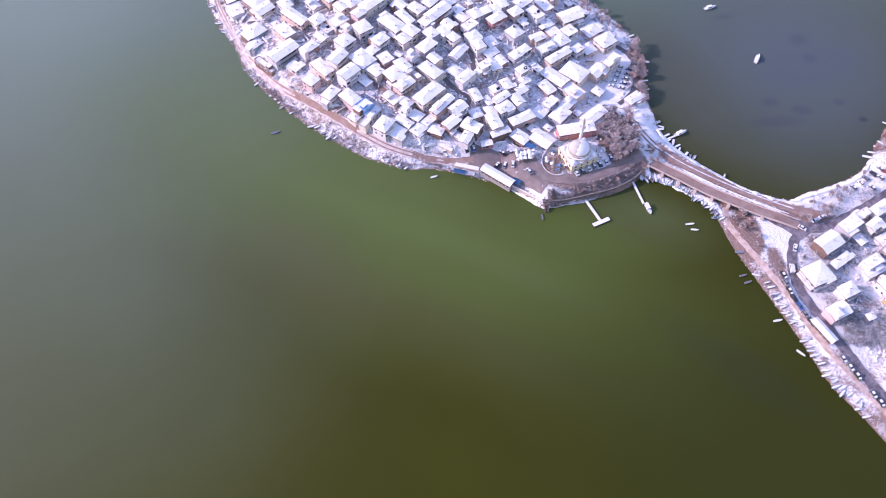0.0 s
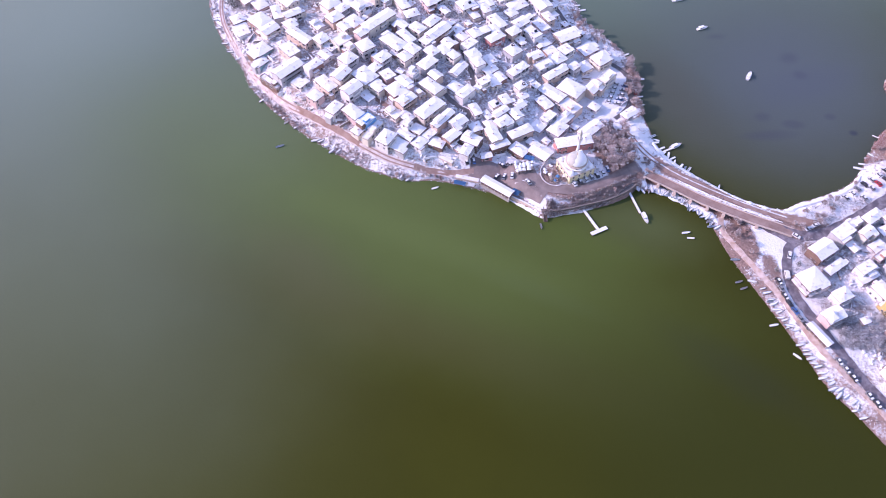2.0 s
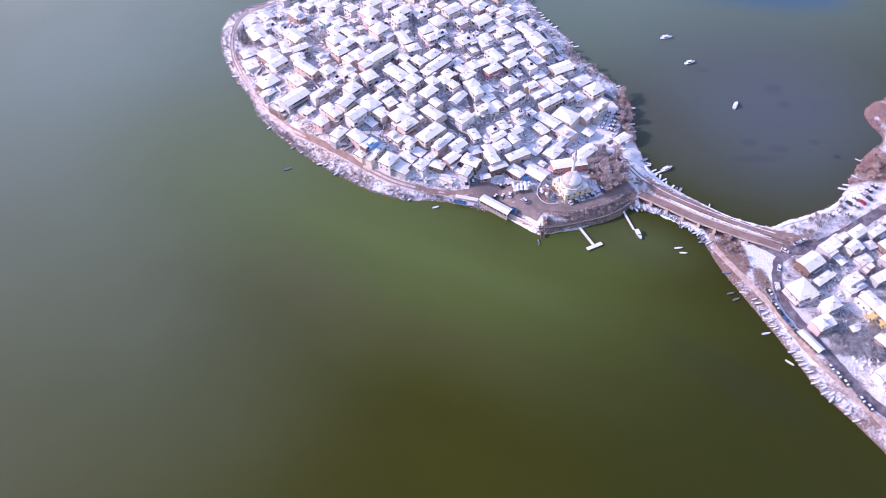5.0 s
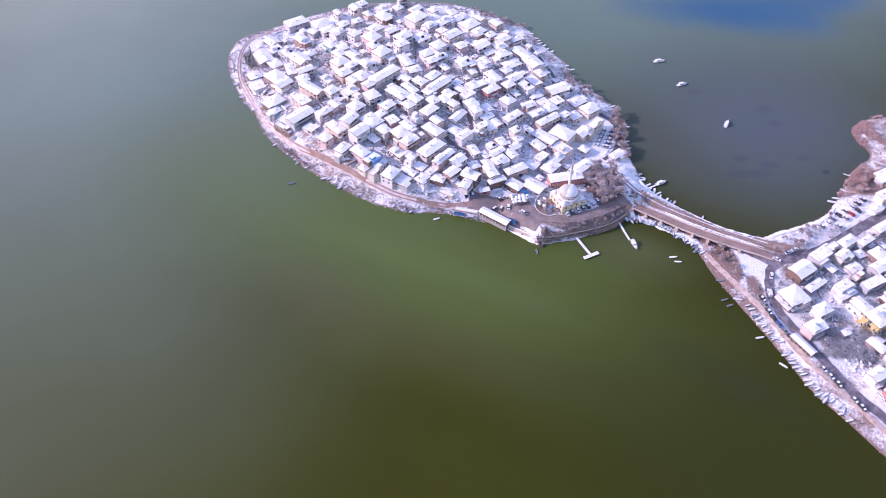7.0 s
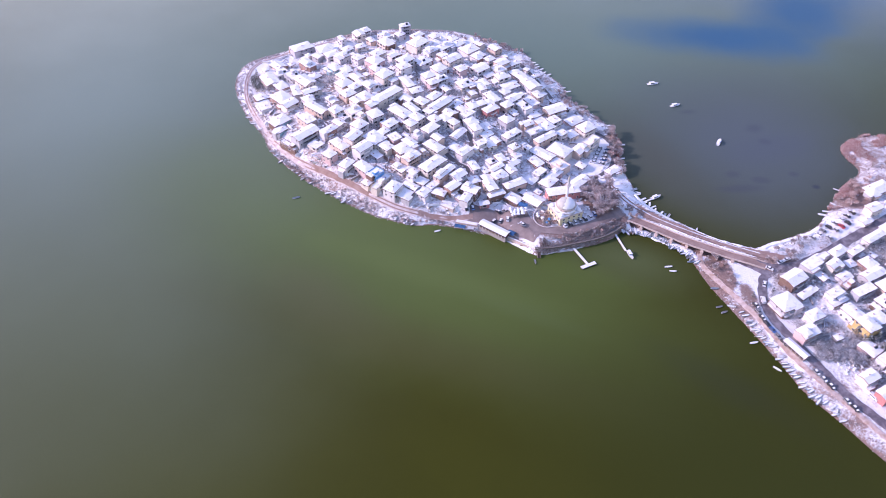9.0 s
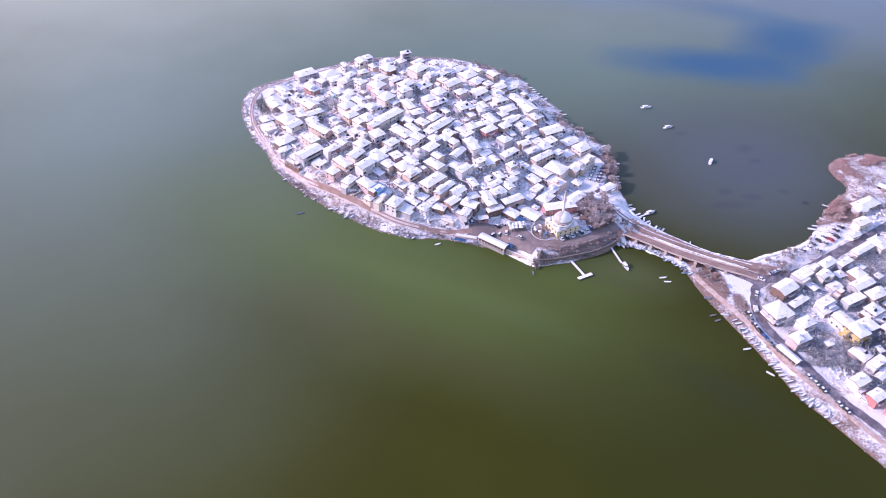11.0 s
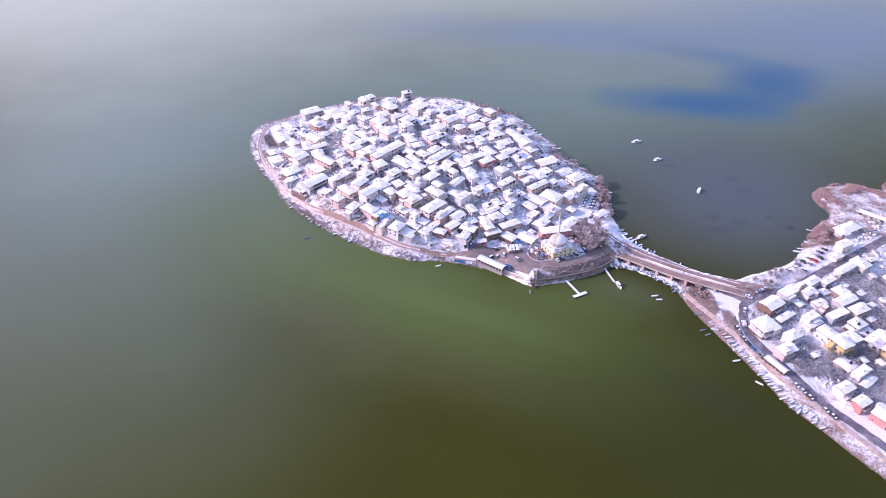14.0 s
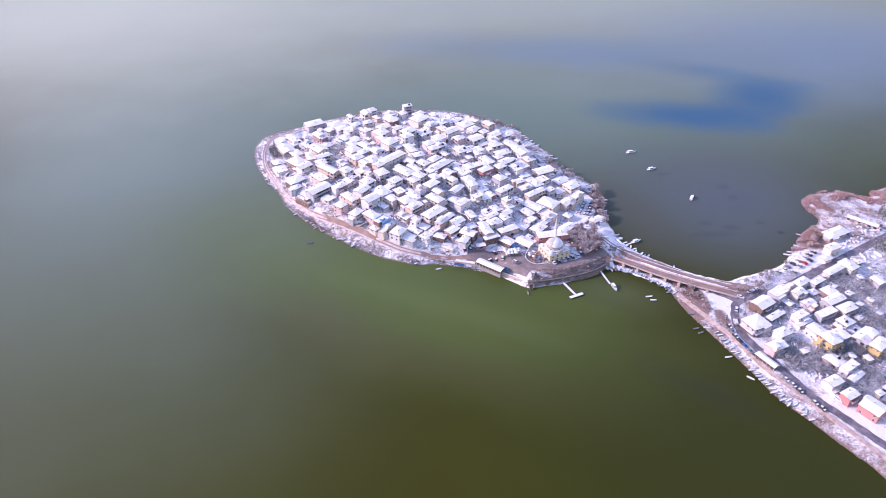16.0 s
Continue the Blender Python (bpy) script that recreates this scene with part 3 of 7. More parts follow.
# lanes between the houses of the island
for lane, width, cover in (([(12, 272), (9, 284), (6, 294), (9.5, 304), (4.7, 307.8), (-0.2, 312.5), (-5.1, 318.7)], 2.8, ASPHALT),
                           ([(-62, 326), (-52, 319), (-40.4, 311), (-32.1, 304.8), (-22.2, 296.9), (-12.6, 291.3), (-4.7, 287.1), (6, 281)], 2.4, DIRT),
                           ([(-8, 380), (-0.5, 365.6), (4.7, 355.4), (8.4, 344.1), (11.3, 333.7), (12, 322)], 2.6, ASPHALT),
                           ([(8, 402), (14.4, 394), (18.9, 385.3), (22.4, 381.6), (33, 374)], 2.4, ASPHALT),
                           ([(40, 282), (34, 300), (36, 322), (30, 342)], 2.2, TRODDEN)):
    ribbon("lane", lane, width, cover, "narrow wet lane between the island's houses", "lane", 0.2)


# ---- bridge, quay, piers ----
def bridge():
    deck_z = 3.45
    top = thing("bridge", pose(0, 0, 0), "low stone causeway bridge with pale parapets and snow at its foot", "bridge", kind="structure")
    t = np.gradient(BRIDGE, axis=0)
    t /= np.linalg.norm(t, axis=1)[:, None]
    nrm = np.stack([-t[:, 1], t[:, 0]], 1)

    fall = gz(*BRIDGE[-1]) + 0.3 - deck_z       # the carriageway runs down to the mainland street
    n = len(BRIDGE)

    def strip(lo, hi, z0, z1, last=1.0):
        bm = bmesh.new()
        prev = None
        base = (z0, z1)
        for i, (p, q) in enumerate(zip(BRIDGE, nrm)):
            if i / n > last:
                break
            a, b = p + q * lo, p + q * hi
            z0, z1 = (z + fall * float(step01(0.78, 1.0, i / n)) for z in base)
            cur = [bm.verts.new((a[0], a[1], z0)), bm.verts.new((b[0], b[1], z0)), bm.verts.new((b[0], b[1], z1)), bm.verts.new((a[0], a[1], z1))]
            if prev:
                for i in range(4):
                    bm.faces.new((prev[i], prev[(i + 1) % 4], cur[(i + 1) % 4], cur[i]))
            else:
                bm.faces.new(cur)
            prev = cur
        bm.faces.new(prev[::-1])
        bmesh.ops.recalc_face_normals(bm, faces=bm.faces)
        return bm

    part("deck", strip(-3.3, 1.7, deck_z - 0.4, deck_z), DIRT, top, "brown-grey wet carriageway")
    part("parapet", strip(-3.7, -3.3, deck_z - 0.3, deck_z + 0.65, 0.93), PARAPET, top, "pale pinkish stone parapet")
    part("parapet", strip(1.7, 2.15, deck_z - 0.7, deck_z + 0.4, 0.93), PARAPET, top, "low pale kerb wall towards the track")
    # dark stone backing, its colour adds to the shade between the piers
    part("fill_wall", strip(-0.6, 1.2, -1.0, deck_z - 0.42), STONE, top, "dark masonry that deepens the shade in the openings between the piers")
    step = 4
    for i in range(3, len(BRIDGE) - 8, step):
        p, q, d = BRIDGE[i], nrm[i], t[i]
        bm = bmesh.new()
        box(bm, -0.7, 0.7, -1.6, 1.1, -1.5, deck_z - 0.75)
        box(bm, -0.9, 0.9, -1.8, 1.1, deck_z - 0.75, deck_z - 0.42)
        box(bm, -0.6, 0.6, -1.2, -0.45, deck_z - 0.7, deck_z + 0.5)
        ob = part("pier", bm, PARAPET, top)
        c = p - q * 3.3
        ob.matrix_world = pose(c[0], c[1], 0, 0, 0, math.degrees(math.atan2(d[1], d[0])))


bridge()


def snow_bank(points, width, height, label, seed):
    """A long uneven bank of cleared snow, lumpy on top and ragged at its foot."""
    rng = random.Random(seed)
    line = smooth_line(points, 0.7)
    t = np.gradient(line, axis=0)
    t /= np.linalg.norm(t, axis=1)[:, None]
    bm = bmesh.new()
    prev = None
    for i, (p, q) in enumerate(zip(line, t)):
        f = 0.75 + 0.5 * noise.noise((i * 0.21, seed, 0.0)) + 0.12 * rng.random()
        f *= min(1.0, 0.2 + i * 0.1, 0.2 + (len(line) - 1 - i) * 0.1)
        row = []
        for u, h in ((-0.5, -0.7), (-0.42, 0.3), (-0.2, 0.85), (0.05, 1.0), (0.28, 0.75), (0.44, 0.3), (0.5, -0.7)):
            k = u * width * f + 0.25 * rng.uniform(-1, 1)
            x, y = p[0] - q[1] * k, p[1] + q[0] * k
            row.append(bm.verts.new((x, y, gz(x, y) + h * height * f * rng.uniform(0.8, 1.2) + 0.1)))
        if prev:
            for a in range(6):
                bm.faces.new((prev[a], prev[a + 1], row[a + 1], row[a]))
        prev = row
    bmesh.ops.recalc_face_normals(bm, faces=bm.faces)
    return tagged(new("snow_bank", finish(bm, "snow_bank", SNOW, True)), label, "snow bank", kind="structure")


snow_bank([(111, 291.5), (115.6, 281), (126.8, 269.2), (145.4, 254.2), (156.6, 247.8), (168, 243.2)], 4.2, 0.95, "bank of white snow along the bay side of the causeway", 1)
snow_bank([(172, 243.6), (182, 247.8), (194, 251.8), (208.4, 258.2), (218.6, 268.4)], 3.2, 0.7, "low bank of white snow along the bay shore", 2)
snow_bank([(119, 262.6), (132, 253.8), (145, 246.3), (158, 239.6), (168, 235)], 0.9, 0.35, "thin strip of snow between the bridge and the muddy track", 3)
snow_bank([(99, 261), (105, 259.6), (111, 256.6), (118, 252.4), (126, 247.4), (132, 242.4), (136.4, 236.5)], 6.0, 0.55, "drift of clean snow at the foot of the bridge", 4)


def quay_wall():
    """Curved stone retaining wall below the plaza: coping, base ledge and courses of single stones."""
    top = thing("wall_quay", pose(0, 0, 0), "curved dark stone quay wall below the plaza, snow on its ledge", "quay wall", kind="structure")
    t = np.gradient(QUAY, axis=0)
    t /= np.linalg.norm(t, axis=1)[:, None]
    nrm = np.stack([t[:, 1], -t[:, 0]], 1)      # towards the lake

    def strip(lo, hi, z0, z1, rough=0.0, first=0.0, last=1.0):
        bm = bmesh.new()
        prev = None
        for i, (p, q) in enumerate(zip(QUAY, nrm)):
            if not first <= i / len(QUAY) <= last:
                continue
            w = hi + rough * math.sin(i * 2.3) * 0.5 + rough * math.sin(i * 0.9)
            a, b = p + q * lo, p + q * w
            cur = [bm.verts.new((a[0], a[1], z0)), bm.verts.new((b[0], b[1], z0)), bm.verts.new((b[0], b[1], z1)), bm.verts.new((a[0], a[1], z1))]
            if prev:
                for k in range(4):
                    bm.faces.new((prev[k], prev[(k + 1) % 4], cur[(k + 1) % 4], cur[k]))
            else:
                bm.faces.new(cur)
            prev = cur
        bm.faces.new(prev[::-1])
        bmesh.ops.recalc_face_normals(bm, faces=bm.faces)
        return bm

    part("core", strip(-1.6, 0.3, -2.0, 3.2), STONE, top)
    part("coping", strip(-0.35, 0.45, 3.2, 3.42), STONE, top, "dark stone coping with a little snow")
    part("ledge", strip(0.2, 1.9, -2.0, 0.55, 0.4, 0.0, 0.42), TRODDEN, top, "snow-covered rubble ledge at the water")
    part("footing", strip(0.2, 0.9, -2.0, 0.45, 0.3, 0.42, 1.0), STONE, top, "dark wet rubble footing at the water")
    return top, nrm, t


QUAY_TOP, QUAY_N, QUAY_T = quay_wall()


def quay_stair(x, y, turn):
    """Steep dark steps from the square down to the water, between two low side walls."""
    top = thing("quay_stair", pose(x, y, 0, 0, 0, turn), "steep dark steps down the end of the quay", "stairs", kind="structure")
    for k in range(16):
        bm = bmesh.new()
        box(bm, -0.75, 0.75, 0.42 * k, 0.42 * (k + 1) - 0.004, -1.5, 0.25 + 0.19 * k)
        part("step", bm, WALLS[8], top)
    for sx in (-0.95, 0.75):
        bm = bmesh.new()
        v = [(sx, -0.2, -1.5), (sx + 0.2, -0.2, -1.5), (sx + 0.2, 6.9, -1.5), (sx, 6.9, -1.5), (sx, -0.2, 0.6), (sx + 0.2, -0.2, 0.6), (sx + 0.2, 6.9, 3.8), (sx, 6.9, 3.8)]
        v = [bm.verts.new(c) for c in v]
        for f in ((3, 2, 1, 0), (4, 5, 6, 7), (0, 1, 5, 4), (1, 2, 6, 5), (2, 3, 7, 6), (3, 0, 4, 7)):
            bm.faces.new([v[i] for i in f])
        part("side_wall", bm, STONE, top)


quay_stair(48.5, 236.8, 2)


def lake_wall(points, z1, label):
    """Low rendered retaining wall with a projecting coping along the edge of the square."""
    top = thing("wall_lake", pose(0, 0, 0), label, "retaining wall", kind="structure")
    line = smooth_line(points, 2.0)
    for name, lo, hi, z0, zt, m in (("face", -0.25, 0.25, -1.5, z1, PARAPET), ("coping", -0.35, 0.35, z1, z1 + 0.18, SNOW)):
        bm = bmesh.new()
        t = np.gradient(line, axis=0)
        t /= np.linalg.norm(t, axis=1)[:, None]
        prev = None
        for p, q in zip(line, t):
            a, b = (p[0] - q[1] * lo, p[1] + q[0] * lo), (p[0] - q[1] * hi, p[1] + q[0] * hi)
            cur = [bm.verts.new((*a, z0)), bm.verts.new((*b, z0)), bm.verts.new((*b, zt)), bm.verts.new((*a, zt))]
            if prev:
                for k in range(4):
                    bm.faces.new((prev[k], prev[(k + 1) % 4], cur[(k + 1) % 4], cur[k]))
            else:
                bm.faces.new(cur)
            prev = cur
        bm.faces.new(prev[::-1])
        bmesh.ops.recalc_face_normals(bm, faces=bm.faces)
        part(name, bm, m, top, "snow on the coping" if name == "coping" else "")


lake_wall([(31.5, 251.2), (36.5, 248.2), (41.5, 244.9), (46.4, 241.4)], 2.7, "tan retaining wall with a snowy coping below the square")
ribbon("quay_walk", [(32.5, 253.2), (37.5, 250.2), (42.5, 247), (47.4, 243.8)], 3.6, PAVING, "grey-brown paved walk behind the retaining wall", "pavement", 0.0, flat=2.5)
snow_bank([(30.5, 250.6), (36.3, 246.9), (42, 242.8), (47.2, 239)], 2.4, 0.45, "narrow ledge of snow at the water below the square", 5)


def pier(x, y, length, width, turn, head, label):
    top = thing("jetty", pose(x, y, 0, 0, 0, turn), label, "jetty")
    bm = bmesh.new()
    box(bm, 0, length, -width / 2, width / 2, 0.45, 0.62)
    if head:
        box(bm, length, length + head[0], -head[1] / 2, head[1] / 2, 0.45, 0.62)
    part("deck", bm, PLANK, top)
    bm = bmesh.new()
    rows = []
    n = int(length / 0.8)
    for i in range(n + 1):
        w = width / 2 - 0.12 - 0.1 * random.random()
        z = 0.7 + 0.06 * random.random()
        rows.append([bm.verts.new(c) for c in ((i * length / n, -w, 0.625), (i * length / n, -w * 0.8, z), (i * length / n, w * 0.8, z), (i * length / n, w, 0.625))])
    for p, q in zip(rows[:-1], rows[1:]):
        for k in range(3):
            bm.faces.new((p[k], q[k], q[k + 1], p[k + 1]))
    if head:
        box(bm, length - 0.02, length + head[0] - 0.15, -head[1] / 2 + 0.15, head[1] / 2 - 0.15, 0.62, 0.76)
    part("snow", bm, SNOW, top, "trodden white snow on the planks")
    for i in range(int(length / 3) + 1):
        for s in (-1, 1):
            bm = bmesh.new()
            tube(bm, (min(i * 3 + 0.3, length), s * (width / 2 - 0.1), -3.0), (min(i * 3 + 0.3, length), s * (width / 2 - 0.1), 0.85), 0.12, 0.1, 6)
            part("post", bm, PLANK, top)
    if head:
        for s in (-1, 1):
            bm = bmesh.new()
            tube(bm, (length + head[0] - 0.2, s * (head[1] / 2 - 0.2), -3.0), (length + head[0] - 0.2, s * (head[1] / 2 - 0.2), 1.0), 0.12, 0.1, 6)
            part("post", bm, PLANK, top)
    return top


pier(68, 245.2, 15.0, 1.8, -63.5, (2.2, 9.6), "T-shaped white snow-covered wooden jetty below the quay")
pier(93.5, 256.5, 15.0, 1.5, -74, None, "narrow snow-dusted wooden jetty with a boat at its end")
pier(114, 283.5, 10.5, 1.4, 28, None, "wooden jetty on the bay shore with snow on it")
pier(239.2, 293.6, 7.0, 1.1, 148, None, "short wooden jetty at the mainland bay")


# ---- houses ----
def window_mesh(name, w, h):
    bm = bmesh.new()
    box(bm, -w / 2, w / 2, -0.02, 0.05, -h / 2, h / 2, 0)
    box(bm, -w / 2 - 0.1, -w / 2, -0.02, 0.09, -h / 2 - 0.1, h / 2 + 0.1, 1)
    box(bm, w / 2, w / 2 + 0.1, -0.02, 0.09, -h / 2 - 0.1, h / 2 + 0.1, 1)
    box(bm, -w / 2, w / 2, -0.02, 0.09, h / 2, h / 2 + 0.1, 1)
    box(bm, -w / 2 - 0.15, w / 2 + 0.15, -0.02, 0.16, -h / 2 - 0.1, -h / 2, 1)
    return finish(bm, name, [GLASS, WALLS[0]])


WINDOW = window_mesh("window", 1.0, 1.2)
WIDE_WINDOW = window_mesh("wide_window", 2.2, 1.5)


def door_mesh():
    bm = bmesh.new()
    box(bm, -0.5, 0.5, -0.02, 0.06, 0.0, 2.05, 0)
    box(bm, -0.62, -0.5, -0.02, 0.1, 0.0, 2.15, 1)
    box(bm, 0.5, 0.62, -0.02, 0.1, 0.0, 2.15, 1)
    box(bm, -0.62, 0.62, -0.02, 0.1, 2.05, 2.17, 1)
    box(bm, 0.3, 0.36, 0.06, 0.12, 1.0, 1.1, 1)
    return finish(bm, "door", [WALLS[8], WALLS[0]])


DOOR = door_mesh()


def chimney_mesh():
    bm = bmesh.new()
    box(bm, -0.26, 0.26, -0.26, 0.26, -1.2, 0.8, 0)
    box(bm, -0.34, 0.34, -0.34, 0.34, 0.8, 0.9, 0)
    box(bm, -0.32, 0.32, -0.32, 0.32, 0.9, 1.06, 1)
    return finish(bm, "chimney", [BRICK, SNOW])


CHIMNEY = chimney_mesh()


def heater_mesh():
    bm = bmesh.new()
    v = [bm.verts.new(c) for c in ((-0.9, -0.6, 0.1), (0.9, -0.6, 0.1), (0.9, 0.6, 1.0), (-0.9, 0.6, 1.0), (-0.9, -0.6, 0.0), (0.9, -0.6, 0.0), (0.9, 0.6, 0.0), (-0.9, 0.6, 0.0))]
    for f in ((0, 1, 2, 3), (1, 0, 4, 5), (2, 1, 5, 6), (3, 2, 6, 7), (0, 3, 7, 4)):
        bm.faces.new([v[i] for i in f]).material_index = 0
    tube(bm, (-0.8, 0.75, 1.15), (0.8, 0.75, 1.15), 0.28, 0.28, 8, 1)
    return finish(bm, "solar_heater", [GLASS, WALLS[0]])


HEATER = heater_mesh()


def roof_height(kind, x, y, w, d, rise):
    ax, ay = w / 2 - abs(x), d / 2 - abs(y)
    if kind == "flat":
        return 0.12
    if kind == "gable":
        return rise * ay / (d / 2)
    return rise * min(ax, ay) / (d / 2)


def house(x, y, w, d, turn, storeys, colour, seed, small=False):
    """A house with rendered walls, a snow-laden roof, windows, a door and a chimney. w is the longer side, along its own x."""
    rng = random.Random(seed)
    if d > w:
        w, d, turn = d, w, turn + 90
    w, d = w - 0.7, d - 0.7
    base = gz(x, y)
    if colour == 0:
        colour = rng.choices((0, 1, 3, 9), (12, 4, 2, 3))[0]
    kind = rng.choices(("hip", "gable", "flat"), (6, 5, 2) if w / d > 1.3 else (9, 2, 2))[0]
    tall = ("one-storey", "two-storey", "three-storey")[storeys - 1]
    names = ("white", "cream", "yellow", "apricot", "red", "pink", "blue", "teal", "dark timber", "grey")
    form = {"hip": "hipped roof", "gable": "gabled roof", "flat": "flat roof"}[kind]
    if small:
        top = thing("outbuilding", pose(x, y, base, 0, 0, turn), "small %s outbuilding between houses, its %s under snow" % (names[colour], form), "outbuilding", "outbuildings")
    else:
        top = thing("house", pose(x, y, base, 0, 0, turn), "%s %s house with a snow-covered %s" % (names[colour], tall, form), "house", "village houses")
    h = storeys * 2.5 + rng.uniform(-0.2, 0.5)
    bm = bmesh.new()
    box(bm, -w / 2, w / 2, -d / 2, d / 2, -2.5, h)
    if kind == "gable":
        rise = d * rng.uniform(0.11, 0.18)
        for s in (-1, 1):
            a = [bm.verts.new((s * (w / 2 - 0.002), -d / 2, h)), bm.verts.new((s * (w / 2 - 0.002), d / 2, h)), bm.verts.new((s * (w / 2 - 0.002), 0, h + rise * 0.94))]
            bm.faces.new(a if s > 0 else a[::-1])
    else:
        rise = d * rng.uniform(0.10, 0.17)
    mat = WALLS[colour]
    if colour in (0, 1) and rng.random() < 0.06:
        mat = BRICK
    part("wall", bm, mat, top)
    # eaves and roof
    o = 0.15 if kind == "flat" else rng.uniform(0.35, 0.6)
    W, D = w + 2 * o, d + 2 * o
    nx, ny = max(4, int(W / 1.3)), max(4, 2 * int(D / 2.6))

    def sheet(inset, lift, thick, ragged, material, name, label):
        bm = bmesh.new()
        grid, low = [], []
        for j in range(ny + 1):
            row = []
            for i in range(nx + 1):
                px, py = (i / nx - 0.5) * (W - 2 * inset), (j / ny - 0.5) * (D - 2 * inset)
                edge = i in (0, nx) or j in (0, ny)
                if edge and ragged:
                    px *= 1 - ragged * rng.random() / W
                    py *= 1 - ragged * rng.random() / D
                z = h - 0.1 + roof_height(kind, px, py, W, D, rise) + lift
                if ragged and not edge:
                    z += rng.uniform(-0.02, 0.03)
                row.append(bm.verts.new((px, py, z)))
            grid.append(row)
        for j in range(ny):
            for i in range(nx):
                bm.faces.new((grid[j][i], grid[j][i + 1], grid[j + 1][i + 1], grid[j + 1][i]))
        ring = [grid[0][i] for i in range(nx)] + [grid[j][nx] for j in range(ny)] + [grid[ny][i] for i in range(nx, 0, -1)] + [grid[j][0] for j in range(ny, 0, -1)]
        down = [bm.verts.new(v.co + Vector((0, 0, -thick))) for v in ring]
        n = len(ring)
        for i in range(n):
            bm.faces.new((ring[i], down[i], down[(i + 1) % n], ring[(i + 1) % n]))
        bm.faces.new(down[::-1])
        return part(name, bm, material, top, label)

    sheet(0.0, 0.0, 0.22, 0.0, CONCRETE if kind == "flat" else TILE, "roof", "")
    sheet(0.03, 0.17, 0.2, 0.45, ROOF_SNOW, "snow", "white snow lying on the roof")
    if kind == "flat" and not small and rng.random() < 0.5:
        px, py = rng.uniform(-0.25, 0.25) * w, rng.uniform(-0.2, 0.2) * d
        bm = bmesh.new()
        box(bm, px - 1.5, px + 1.5, py - 1.2, py + 1.2, h - 0.1, h + 2.0)
        box(bm, px - 1.7, px + 1.7, py - 1.4, py + 1.4, h + 2.0, h + 2.22, 1)
        part("stair_head", bm, [mat, ROOF_SNOW], top, "stair head on the flat roof under snow")
        bm = bmesh.new()
        for x0, x1, y0, y1 in ((-w / 2, w / 2, -d / 2, -d / 2 + 0.2), (-w / 2, w / 2, d / 2 - 0.2, d / 2), (-w / 2, -w / 2 + 0.2, -d / 2 + 0.2, d / 2 - 0.2), (w / 2 - 0.2, w / 2, -d / 2 + 0.2, d / 2 - 0.2)):
            box(bm, x0, x1, y0, y1, h + 0.05, h + 0.5)
        part("roof_parapet", bm, mat, top)
    # windows, storey by storey, on the four sides
    for side in range(4):
        span, off = (w, d / 2) if side % 2 == 0 else (d, w / 2)
        n = max(1, int(span / 3.1))
        facing = math.sin(radians(turn + 270 + 90 * side))      # how far the side looks north
        if (side == 3 and rng.random() < 0.5) or facing > 0.5 or (small and facing > -0.3):
            continue
        for s in range(storeys):
            for k in range(n):
                if rng.random() < 0.34:
                    continue
                u = (k + 0.5) / n * span - span / 2 + rng.uniform(-0.2, 0.2)
                wide = rng.random() < 0.2 and span / n > 3
                ob = part("window", WIDE_WINDOW if wide else WINDOW, None, top)
                ob.matrix_local = pose(0, 0, 0, 0, 0, 180 + 90 * side) @ pose(u, off, 1.45 + s * 2.6)
    ob = part("door", DOOR, None, top)
    side = rng.choice((0, 1))
    span, off = (w, d / 2) if side == 0 else (d, w / 2)
    ob.matrix_local = pose(0, 0, 0, 0, 0, 180 + 90 * side) @ pose(span * rng.choice((-0.5, 0.5)) * 0.62, off, 0.05)
    for _ in range(rng.choice((0, 1, 1, 1))):
        px, py = rng.uniform(-0.35, 0.35) * w, rng.uniform(-0.3, 0.3) * d
        ob = part("chimney", CHIMNEY, None, top)
        ob.matrix_local = pose(px, py, h + roof_height(kind, px, py, W, D, rise), 0, 0, 0)
    if rng.random() < 0.08 and not small:
        px, py = rng.uniform(-0.3, 0.3) * w, -0.22 * d
        ob = part("solar_heater", HEATER, None, top)
        ob.matrix_local = pose(px, py, h + roof_height(kind, px, py, W, D, rise) + 0.05, 0, 0, -turn + 30)
    span_ok = w > 6.5 and not (storeys > 1 and rng.random() < 0.45)
    if storeys > 1 and not span_ok and w > 5:
        bw = min(w * 0.7, 4.5)
        for s in range(1, storeys):
            bm = bmesh.new()
            z = s * 2.65
            box(bm, -bw / 2, bw / 2, -d / 2 - 1.15, -d / 2 + 0.02, z - 0.16, z)
            box(bm, -bw / 2, bw / 2, -d / 2 - 1.15, -d / 2 - 1.05, z, z + 0.9)
            box(bm, -bw / 2, -bw / 2 + 0.1, -d / 2 - 1.05, -d / 2, z, z + 0.9)
            box(bm, bw / 2 - 0.1, bw / 2, -d / 2 - 1.05, -d / 2, z, z + 0.9)
            part("balcony", bm, WALLS[0], top, "projecting balcony with a solid parapet")
    # lower wings that fill the corners of the plot
    wings = 0 if small or w < 6.5 else rng.choices((0, 1, 2), (5, 5, 1))[0]
    for k in range(wings):
        side = (k * 2 + rng.randrange(2)) % 4
        span, off = (w, d / 2) if side % 2 == 0 else (d, w / 2)
        ww, wd = span * rng.uniform(0.3, 0.6), rng.uniform(1.2, 2.3)
        wh = rng.uniform(2.2, 2.9) + 2.5 * rng.randrange(storeys)
        wh = min(wh, h - 0.5)
        c = rng.choice((-0.5, 0.5)) * (span - ww)
        bm = bmesh.new()
        box(bm, c - ww / 2, c + ww / 2, off - 0.05, off + wd, -2.5, wh)
